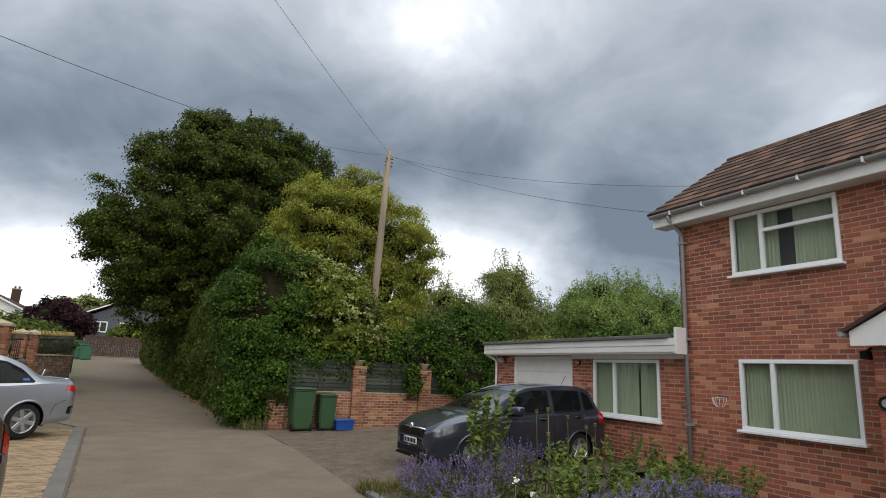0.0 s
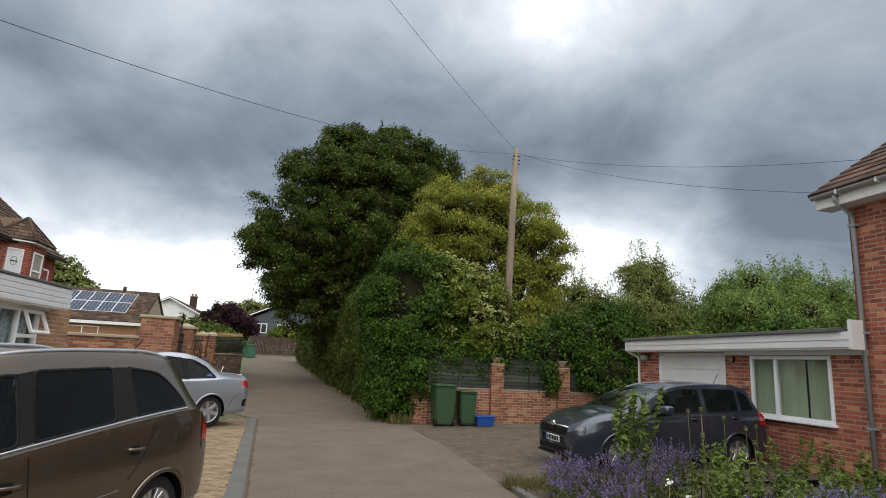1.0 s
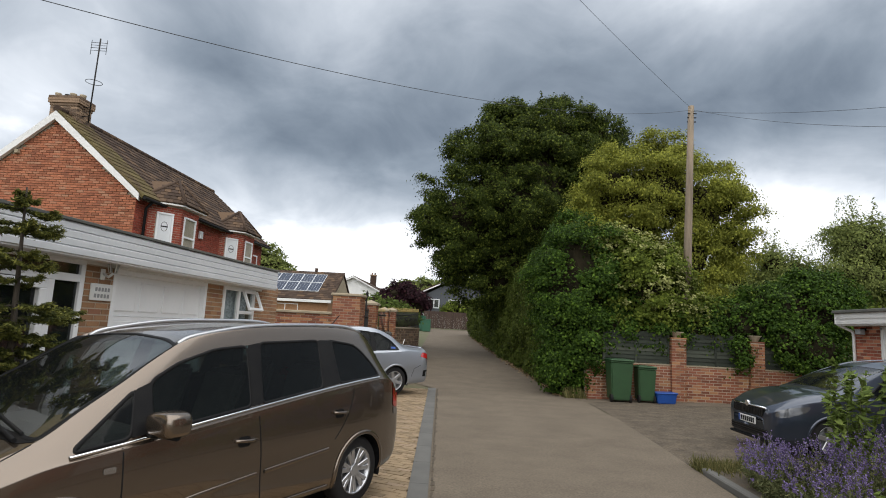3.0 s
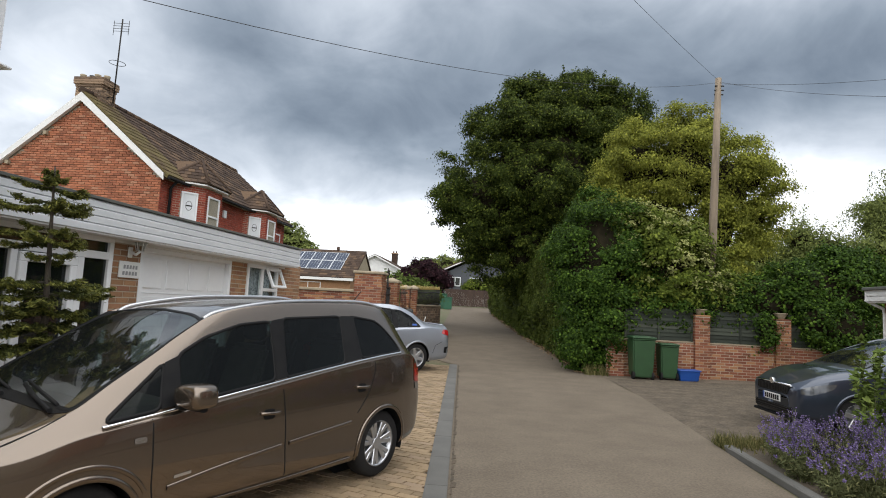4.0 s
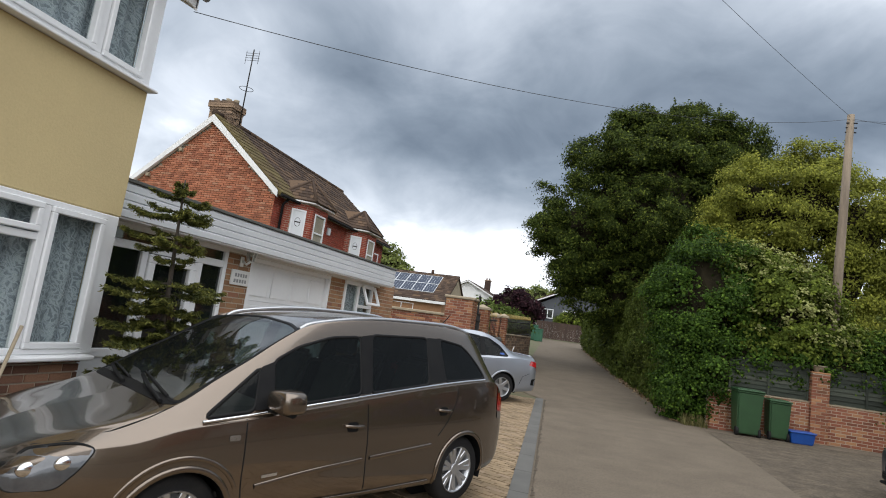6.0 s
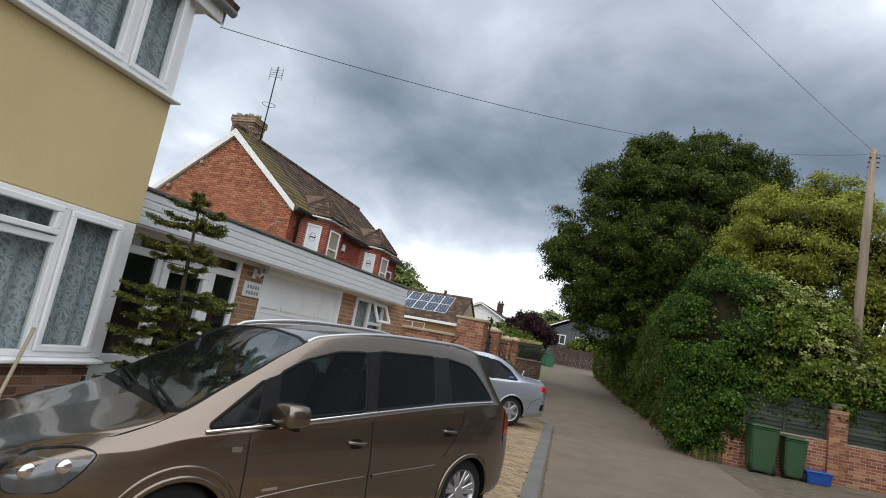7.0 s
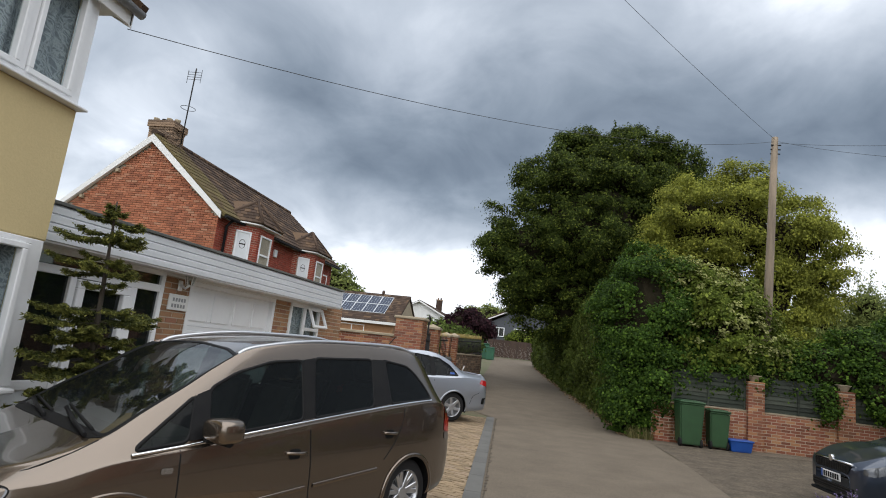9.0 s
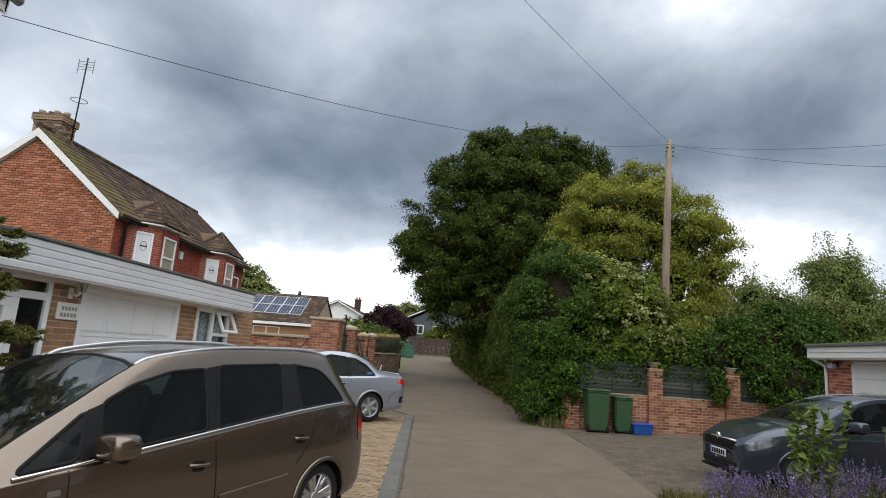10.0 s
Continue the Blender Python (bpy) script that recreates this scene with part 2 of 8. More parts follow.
M = {
    "asphalt": material("asphalt", (0.154, 0.126, 0.094), (0.121, 0.098, 0.073), 0.92, scale=1.4, fine=38, bump=0.8, depth=0.01, stain=0.55, spec=0.25),
    "old_tarmac": material("old_tarmac", (0.135, 0.109, 0.080), (0.078, 0.065, 0.050), 0.95, scale=3.2, fine=24, bump=1.0, depth=0.02, stain=0.8, spec=0.2),
    "concrete": material("concrete", (0.30, 0.285, 0.25), (0.22, 0.21, 0.185), 0.9, scale=2.5, fine=70, bump=0.3),
    "edging": material("edging", (0.125, 0.121, 0.110), (0.098, 0.095, 0.087), 0.85, scale=2, fine=80, bump=0.2),
    "earth": material("earth", (0.10, 0.075, 0.05), (0.06, 0.05, 0.035), 0.95, scale=3, fine=30, bump=0.8, depth=0.02),
    "field": material("field", (0.09, 0.105, 0.045), (0.12, 0.10, 0.06), 0.95, scale=0.4, fine=14, bump=0.6, depth=0.02),
    "mortar": material("mortar", (0.45, 0.385, 0.30), (0.35, 0.295, 0.23), 0.95, scale=3, fine=90, bump=0.4),
    "brick": material("red_brick", (0.345, 0.094, 0.048), (0.25, 0.070, 0.042), 0.85, scale=2.6, fine=85, bump=0.4, spread=0.2, third=(0.40, 0.17, 0.09), stain=0.35, tones=0.62),
    "brick_wall": material("garden_brick", (0.265, 0.084, 0.050), (0.20, 0.092, 0.040), 0.88, scale=2.2, fine=85, bump=0.4, spread=0.35, third=(0.30, 0.16, 0.075), stain=0.3),
    "brick_buff": material("buff_brick", (0.36, 0.20, 0.10), (0.29, 0.15, 0.078), 0.88, scale=7, fine=85, bump=0.4, spread=0.35, third=(0.19, 0.085, 0.05), stain=0.3),
    "brick_brown": material("brown_brick", (0.19, 0.092, 0.058), (0.125, 0.066, 0.046), 0.9, scale=5, fine=70, bump=0.5, spread=0.3, third=(0.24, 0.13, 0.08), stain=0.35),
    "brick_old": material("old_red_brick", (0.40, 0.148, 0.074), (0.31, 0.108, 0.058), 0.88, scale=5, fine=60, bump=0.4, spread=0.3, third=(0.30, 0.15, 0.09), stain=0.3),
    "brick_bright": material("rubbed_red_brick", (0.36, 0.075, 0.042), (0.28, 0.062, 0.04), 0.85, scale=5, fine=60, bump=0.3, spread=0.3, stain=0.25),
    "stone": material("rubble_stone", (0.19, 0.125, 0.082), (0.115, 0.08, 0.057), 0.92, scale=6, fine=50, bump=0.6, spread=0.5, third=(0.25, 0.17, 0.11)),
    "coping": material("coping_stone", (0.36, 0.30, 0.21), (0.27, 0.22, 0.15), 0.9, scale=4, fine=60, bump=0.35),
    "tile": material("brown_concrete_tile", (0.082, 0.052, 0.039), (0.062, 0.041, 0.032), 0.9, spec=0.2, scale=3, fine=45, bump=0.4, spread=0.4, third=(0.11, 0.062, 0.042), stain=0.35),
    "tile_moss": material("mossy_roof_tile", (0.12, 0.085, 0.05), (0.15, 0.125, 0.05), 0.92, spec=0.15, scale=0.9, fine=40, bump=0.4, spread=0.5, stain=0.5),
    "tile_dark": material("dark_roof_tile", (0.062, 0.043, 0.034), (0.085, 0.058, 0.042), 0.92, spec=0.15, scale=1.2, fine=30, bump=0.6, spread=0.4, third=(0.105, 0.068, 0.042), stain=0.45),
    "upvc": material("white_upvc", (0.80, 0.81, 0.82), (0.77, 0.78, 0.79), 0.35, scale=2, fine=20, bump=0.02, stain=0.03),
    "white": material("white_paint", (0.76, 0.755, 0.74), (0.69, 0.685, 0.67), 0.55, scale=2.2, fine=25, bump=0.06, stain=0.06),
    "cladding": material("white_cladding", (0.70, 0.72, 0.74), (0.64, 0.66, 0.68), 0.45, scale=1.5, fine=20, bump=0.04, stain=0.05),
    "render": material("cream_render", (0.59, 0.475, 0.25), (0.55, 0.44, 0.235), 0.9, scale=1.2, fine=55, bump=0.5, depth=0.006, stain=0.08),
    "felt": material("roof_felt", (0.09, 0.095, 0.09), (0.13, 0.13, 0.115), 0.95, scale=2, fine=60, bump=0.3),
    "grey_pvc": material("grey_gutter", (0.28, 0.285, 0.29), (0.24, 0.245, 0.25), 0.5, scale=4, fine=40, bump=0.05, stain=0.1),
    "black_pvc": material("black_plastic", (0.012, 0.012, 0.013), (0.016, 0.016, 0.016), 0.45, spec=0.08, scale=6, fine=60, bump=0.1, stain=0.1),
    "rubber": material("tyre_rubber", (0.017, 0.017, 0.018), (0.024, 0.023, 0.022), 0.85, spec=0.12, scale=9, fine=60, bump=0.2),
    "iron": material("black_iron", (0.015, 0.015, 0.015), (0.025, 0.022, 0.019), 0.5, spec=0.2, scale=9, fine=60, bump=0.2),
    "curtain": material("pale_green_curtain", (0.57, 0.61, 0.44), (0.51, 0.55, 0.39), 0.9, scale=3, fine=60, bump=0.1, stain=0.08),
    # room interiors: their lack of light is put into this dark colour
    "inside": material("unlit_room", (0.10, 0.095, 0.085), (0.075, 0.07, 0.065), 0.9, scale=2, fine=20, bump=0),
    "bronze": material("bronze_car_paint", (0.176, 0.140, 0.109), (0.170, 0.135, 0.105), 0.26, 0.9, scale=2, fine=900, bump=0, stain=0.06, coat=1.0),
    "silver": material("silver_car_paint", (0.36, 0.385, 0.43), (0.35, 0.375, 0.42), 0.32, 0.7, scale=2, fine=900, bump=0, stain=0.05, coat=0.8),
    "slate": material("slate_grey_car_paint", (0.040, 0.052, 0.078), (0.038, 0.049, 0.073), 0.28, 0.6, scale=2, fine=900, bump=0, stain=0.05, coat=1.0),
    "chrome": material("bright_chrome", (0.75, 0.76, 0.78), (0.72, 0.73, 0.75), 0.12, 1.0, scale=5, fine=50, bump=0, stain=0.02),
    "alloy": material("wheel_alloy", (0.55, 0.56, 0.58), (0.50, 0.51, 0.53), 0.3, 0.85, scale=8, fine=70, bump=0, stain=0.06),
    "red_lens": material("red_lamp_lens", (0.48, 0.014, 0.016), (0.38, 0.010, 0.012), 0.08, scale=30, fine=200, bump=0.1, coat=1.0, stain=0.1),
    "clear_lens": material("clear_lamp_lens", (0.12, 0.125, 0.135), (0.06, 0.063, 0.07), 0.06, 0.4, scale=5, fine=120, bump=0.1, coat=1.0, stain=0.1),
    "seat": material("grey_car_seat", (0.055, 0.054, 0.051), (0.075, 0.073, 0.068), 0.9, spec=0.1, scale=8, fine=120, bump=0.1),
    "plate": material("white_plate", (0.72, 0.72, 0.70), (0.68, 0.68, 0.66), 0.4, scale=5, fine=50, bump=0, stain=0.03),
    "bin": material("green_bin_plastic", (0.027, 0.076, 0.027), (0.023, 0.062, 0.023), 0.5, scale=4, fine=60, bump=0.1, stain=0.12),
    "blue": material("blue_box_plastic", (0.012, 0.075, 0.33), (0.01, 0.06, 0.27), 0.45, scale=4, fine=60, bump=0.1, stain=0.1),
    "wood": material("weathered_pole_wood", (0.26, 0.205, 0.145), (0.17, 0.135, 0.10), 0.9, scale=2, fine=26, bump=0.5, stretch=(6, 6, 0.6)),
    "fence_green": material("green_stained_fence", (0.026, 0.034, 0.024), (0.038, 0.045, 0.032), 0.85, scale=2, fine=30, bump=0.4, stretch=(0.6, 3, 6), spread=0.25, third=(0.055, 0.06, 0.045)),
    "fence_brown": material("brown_fence_board", (0.075, 0.046, 0.033), (0.055, 0.036, 0.028), 0.9, scale=2, fine=30, bump=0.4, stretch=(6, 3, 0.6), spread=0.4),
    "green_metal": material("green_painted_container", (0.025, 0.115, 0.06), (0.02, 0.09, 0.05), 0.5, scale=2, fine=30, bump=0.1),
    "cladding_grey": material("grey_cladding", (0.075, 0.082, 0.092), (0.065, 0.072, 0.082), 0.7, scale=2, fine=30, bump=0.1),
    "panel": material("solar_cell", (0.022, 0.030, 0.055), (0.018, 0.026, 0.05), 0.12, scale=3, fine=40, bump=0, coat=0.6, stain=0.1),
    "paving": material("buff_block_paving", (0.30, 0.215, 0.125), (0.23, 0.168, 0.10), 0.9, scale=4, fine=80, bump=0.4, spread=0.4, third=(0.20, 0.145, 0.095), stain=0.25),
    "bark": material("tree_bark", (0.10, 0.08, 0.06), (0.06, 0.05, 0.04), 0.95, scale=3, fine=25, bump=0.8, depth=0.02, stretch=(3, 3, 0.7)),
    "gilt": material("dull_gilt", (0.48, 0.35, 0.12), (0.36, 0.26, 0.09), 0.5, 0.3, scale=9, fine=60, bump=0.1),
    "wire": material("black_cable", (0.012, 0.012, 0.013), (0.016, 0.016, 0.016), 0.6, scale=2, fine=20, bump=0),
    "dry": material("dry_litter", (0.21, 0.135, 0.07), (0.14, 0.085, 0.05), 0.95, scale=6, fine=40, bump=0.4, spread=0.5, third=(0.30, 0.22, 0.12)),
}


def leafy(name, a, b, young, amount=0.3, rough=0.6, spec=0.08):
    # second tone deepened so patches echo the shaded gaps between leaf clumps
    b = tuple(c * 0.62 for c in b)
    return material(name, tuple(c * 1.12 for c in a), b, rough, scale=1.3, fine=7, bump=0, spread=amount, third=young, stain=0.3, spec=spec, leaf=0.3, tones=0.4)


# near-black colour that stands in for shade deep inside crowns and hedge
M["twigs"] = material("painted_crown_shade", (0.030, 0.025, 0.015), (0.018, 0.016, 0.010), 0.95, spec=0.05, scale=3, fine=30, bump=0.5)
M["beech"] = leafy("beech_leaf", (0.050, 0.074, 0.013), (0.040, 0.058, 0.011), (0.145, 0.175, 0.028), 0.3)
M["gold"] = leafy("yellow_green_leaf", (0.225, 0.243, 0.040), (0.185, 0.205, 0.036), (0.33, 0.335, 0.056), 0.35)
M["ivy"] = leafy("ivy_leaf", (0.046, 0.092, 0.013), (0.034, 0.070, 0.010), (0.11, 0.185, 0.024), 0.35, 0.5, 0.1)
M["hedge"] = leafy("hedge_leaf", (0.080, 0.108, 0.020), (0.056, 0.078, 0.015), (0.115, 0.14, 0.028), 0.35)
M["elder"] = leafy("shrub_leaf", (0.112, 0.150, 0.023), (0.080, 0.112, 0.017), (0.20, 0.24, 0.04), 0.35)
M["blossom"] = leafy("cream_blossom", (0.34, 0.36, 0.125), (0.30, 0.32, 0.11), (0.42, 0.42, 0.18), 0.3)
M["birch"] = leafy("birch_leaf", (0.185, 0.22, 0.066), (0.15, 0.185, 0.055), (0.25, 0.28, 0.08), 0.3)
M["poplar"] = leafy("poplar_leaf", (0.175, 0.25, 0.062), (0.14, 0.205, 0.05), (0.26, 0.33, 0.11), 0.3)
M["plum"] = leafy("purple_leaf", (0.030, 0.012, 0.017), (0.022, 0.01, 0.013), (0.05, 0.02, 0.024), 0.3)
M["fir"] = leafy("fir_needle", (0.082, 0.096, 0.030), (0.062, 0.074, 0.025), (0.14, 0.145, 0.042), 0.4)
M["fir_tip"] = leafy("young_fir_needle", (0.20, 0.21, 0.052), (0.16, 0.17, 0.044), (0.30, 0.29, 0.075), 0.4)
M["herb"] = leafy("herb_leaf", (0.15, 0.21, 0.048), (0.115, 0.165, 0.04), (0.20, 0.25, 0.065), 0.3)
M["lavender"] = leafy("lavender_flower", (0.21, 0.16, 0.33), (0.16, 0.12, 0.26), (0.29, 0.23, 0.42), 0.35)
M["bluebell"] = leafy("violet_flower", (0.25, 0.22, 0.45), (0.19, 0.17, 0.37), (0.37, 0.34, 0.55), 0.35)
M["greystem"] = leafy("grey_green_stem", (0.14, 0.155, 0.07), (0.10, 0.115, 0.05), (0.20, 0.20, 0.09), 0.3)
M["grass"] = leafy("dry_grass", (0.16, 0.155, 0.06), (0.12, 0.125, 0.045), (0.27, 0.23, 0.10), 0.4)


def lace_cloth(name, cloth, holes):
    """Net curtain: a fine mesh with sprays of denser thread worked into it."""
    m = material(name, cloth, tuple(c * 0.9 for c in cloth), 0.95, scale=9, fine=220, bump=0.3, stain=0.1)
    nt = m.node_tree
    p = nt.nodes["Principled BSDF"]
    tc, warp, vor, wav = (nt.nodes.new("ShaderNode" + k) for k in ("TexCoord", "TexNoise", "TexVoronoi", "TexWave"))
    warp.inputs["Scale"].default_value, warp.inputs["Detail"].default_value = 9.0, 2.0
    vor.feature = "DISTANCE_TO_EDGE"
    vor.inputs["Scale"].default_value = 15.0
    wav.wave_type = "RINGS"
    wav.inputs["Scale"].default_value, wav.inputs["Distortion"].default_value, wav.inputs["Detail"].default_value = 9.0, 16.0, 1.5
    mixv = nt.nodes.new("ShaderNodeMix")
    mixv.data_type = "VECTOR"
    mixv.inputs[0].default_value = 0.12
    nt.links.new(tc.outputs["Object"], warp.inputs["Vector"])
    nt.links.new(tc.outputs["Object"], mixv.inputs[4])
    nt.links.new(warp.outputs["Color"], mixv.inputs[5])
    nt.links.new(mixv.outputs[1], vor.inputs["Vector"])
    nt.links.new(mixv.outputs[1], wav.inputs["Vector"])
    edge, rings, most = (nt.nodes.new("ShaderNodeMapRange") for _ in range(3))
    edge.inputs[1].default_value, edge.inputs[2].default_value, edge.inputs[3].default_value, edge.inputs[4].default_value = 0.02, 0.12, 1.0, 0.0
    rings.inputs[1].default_value, rings.inputs[2].default_value = 0.45, 0.75
    both = nt.nodes.new("ShaderNodeMath")
    both.operation = "MAXIMUM"
    nt.links.new(vor.outputs["Distance"], edge.inputs[0])
    nt.links.new(wav.outputs["Fac"], rings.inputs[0])
    nt.links.new(edge.outputs[0], both.inputs[0])
    nt.links.new(rings.outputs[0], both.inputs[1])
    col = nt.nodes.new("ShaderNodeMix")
    col.data_type = "RGBA"
    col.inputs[6].default_value = (*holes, 1)
    old_colour = p.inputs["Base Color"].links[0].from_socket
    nt.links.new(both.outputs[0], col.inputs[0])
    nt.links.new(old_colour, col.inputs[7])
    nt.links.new(col.outputs[2], p.inputs["Base Color"])
    return m


M["lace"] = lace_cloth("lace_curtain", (0.60, 0.64, 0.69), (0.31, 0.34, 0.385))
M["pane"] = glass("window_glass", (0.94, 0.97, 0.96), 0.86)
M["dark_pane"] = glass("porch_glass", (0.5, 0.52, 0.5), 0.4)
M["tint"] = glass("tinted_car_glass", (0.24, 0.31, 0.31), 0.55, 0.01, 0.30, 1.45)
M["screen"] = glass("windscreen_glass", (0.80, 0.90, 0.85), 0.40, 0.012, 1.0, 2.5)
M["clear"] = glass("clear_car_glass", (0.38, 0.46, 0.44), 0.60, 0.01, 0.32, 1.45)


# ---- building helpers ----
def thing(name, label, category, group="", kind="", at=None):
    return tagged(new(name), label, category, group, kind) if at is None else tagged_at(new(name), at, label, category, group, kind)


def tagged_at(ob, m, label, category, group="", kind=""):
    ob.matrix_world = m
    return tagged(ob, label, category, group, kind)


def part(name, bm, mat, parent=None, label=""):
    """Links a bmesh as one mesh object under a thing or a part."""
    bmesh.ops.recalc_face_normals(bm, faces=bm.faces)
    me = bpy.data.meshes.new(name)
    bm.to_mesh(me)
    bm.free()
    me.materials.append(M[mat])
    ob = new(name, me)
    ob.parent = parent
    return tagged(ob, label)


def grid_mesh(name, V, F, mat, parent=None, label="", smooth=False):
    """Links arrays of corners and quads (or triangles) as one mesh object."""
    V, F = np.asarray(V, np.float32), np.asarray(F, np.int32)
    me = bpy.data.meshes.new(name)
    k = F.shape[1]
    me.vertices.add(len(V))
    me.vertices.foreach_set("co", V.ravel())
    me.loops.add(F.size)
    me.loops.foreach_set("vertex_index", F.ravel())
    me.polygons.add(len(F))
    me.polygons.foreach_set("loop_start", np.arange(0, F.size, k, dtype=np.int32))
    me.polygons.foreach_set("loop_total", np.full(len(F), k, np.int32))
    me.polygons.foreach_set("use_smooth", np.full(len(F), smooth))
    me.update(calc_edges=True)
    me.materials.append(M[mat])
    ob = new(name, me)
    ob.parent = parent
    return tagged(ob, label)


class Face:
    """A flat side of a building: u along it, v up, d out of it."""

    def __init__(self, origin, u, n, v=(0, 0, 1)):
        self.o, self.u, self.n, self.v = Vector(origin), Vector(u).normalized(), Vector(n).normalized(), Vector(v).normalized()

    def __call__(self, u, v, d=0.0):
        return self.o + self.u * u + self.v * v + self.n * d


GROUND = Face((0, 0, 0), (1, 0, 0), (0, -1, 0))


def box(bm, f, u0, v0, d0, u1, v1, d1, bevel=0.0):
    c = [bm.verts.new(f(u, v, d)) for u in (u0, u1) for v in (v0, v1) for d in (d0, d1)]
    fs = [bm.faces.new([c[i] for i in q]) for q in ((0, 1, 3, 2), (4, 6, 7, 5), (0, 4, 5, 1), (2, 3, 7, 6), (0, 2, 6, 4), (1, 5, 7, 3))]
    if bevel:
        es = list({e for q in fs for e in q.edges})
        bmesh.ops.bevel(bm, geom=es, offset=bevel, segments=1, affect="EDGES")
    return bm


def boxes(f, rows, bevel=0.0):
    bm = bmesh.new()
    for r in rows:
        box(bm, f, *r, bevel=bevel)
    return bm


def wbox(x0, y0, z0, x1, y1, z1, bevel=0.0, bm=None):
    """A box in world (or local) x, y, z."""
    bm = bm or bmesh.new()
    return box(bm, GROUND, x0, z0, -y0, x1, z1, -y1, bevel)


def tube(bm, points, r, sides=8, r1=None, cap=True):
    """A round bar along points."""
    rings, pts = [], [Vector(p) for p in points]
    for i, p in enumerate(pts):
        way = (pts[min(i + 1, len(pts) - 1)] - pts[max(i - 1, 0)]).normalized()
        a = way.orthogonal().normalized() if i == 0 else (a - way * a.dot(way)).normalized()
        b, k = way.cross(a), i / max(len(pts) - 1, 1)
        rad = r + ((r1 if r1 is not None else r) - r) * k
        rings.append([bm.verts.new(p + (a * math.cos(t) + b * math.sin(t)) * rad) for t in (2 * math.pi * j / sides for j in range(sides))])
    for q, s in zip(rings, rings[1:]):
        for j in range(sides):
            f = bm.faces.new((q[j], q[(j + 1) % sides], s[(j + 1) % sides], s[j]))
            f.smooth = True
    if cap:
        bm.faces.new(rings[0][::-1])
        bm.faces.new(rings[-1])
    return bm


def prism(bm, pts, way):
    """A flat outline pushed along way."""
    a = [bm.verts.new(p) for p in pts]
    b = [bm.verts.new(Vector(p) + Vector(way)) for p in pts]
    bm.faces.new(a)
    bm.faces.new(b[::-1])
    for i in range(len(a)):
        j = (i + 1) % len(a)
        bm.faces.new((a[i], b[i], b[j], a[j]))
    return bm


def ring(f, u0, v0, u1, v1, w, d0, d1):
    """Four bars round an opening."""
    return [(u0, v0, d0, u1, v0 + w, d1), (u0, v1 - w, d0, u1, v1, d1), (u0, v0 + w, d0, u0 + w, v1 - w, d1), (u1 - w, v0 + w, d0, u1, v1 - w, d1)]


def lay(f, u0, v0, u1, v1, holes=(), inside=None, bw=0.215, bh=0.065, gap=0.01, seed=1, proud=0.005, bond=True):
    """Bricks of a wall, each as (u0, v0, u1, v1, proud), cut round openings and to an outline."""
    rng, out, row, v = random.Random(seed), [], 0, v0
    while v < v1 - 0.02:
        top, mid = min(v + bh, v1), v + bh / 2
        u = u0 - (0.5 * (bw + gap) if bond and row % 2 else 0)
        cuts = sorted((h[0] - gap / 2, h[2] + gap / 2) for h in holes if h[1] < mid < h[3])
        while u < u1:
            spans = [(max(u, u0), min(u + bw, u1))]
            for a, b in cuts:
                spans = [s for p, q in spans for s in ((p, min(q, a)), (max(p, b), q))]
            for p, q in spans:
                if q - p > 0.025 and (inside is None or (inside(p, v) and inside(q, v) and inside(p, top) and inside(q, top))):
                    out.append((p, v, q, top, proud + rng.uniform(-0.0025, 0.0025)))
            u += bw + gap
        v += bh + gap
        row += 1
    return out


BRICKWORK = []  # laid at the end of the file, as the pieces are many


def brickwork(parent, f, rows, mat, name="brick", near=None):
    BRICKWORK.append((parent, f, rows, mat, name, near))


def wall_slab(name, parent, f, u0, v0, u1, v1, holes, thick, mat="mortar", label=""):
    """A wall with openings right through it: strips between the openings' edges."""
    us = sorted({u0, u1, *[min(max(h[i], u0), u1) for h in holes for i in (0, 2)]})
    bm = bmesh.new()
    for a, b in zip(us, us[1:]):
        m = (a + b) / 2
        cuts = sorted((h[1], h[3]) for h in holes if h[0] < m < h[2])
        lo = v0
        for p, q in cuts + [(v1, v1)]:
            if p - lo > 0.005:
                box(bm, f, a, lo, -thick, b, p, 0)
            lo = max(lo, q)
    bmesh.ops.remove_doubles(bm, verts=bm.verts, dist=0.0005)
    return part(name, bm, mat, parent, label)


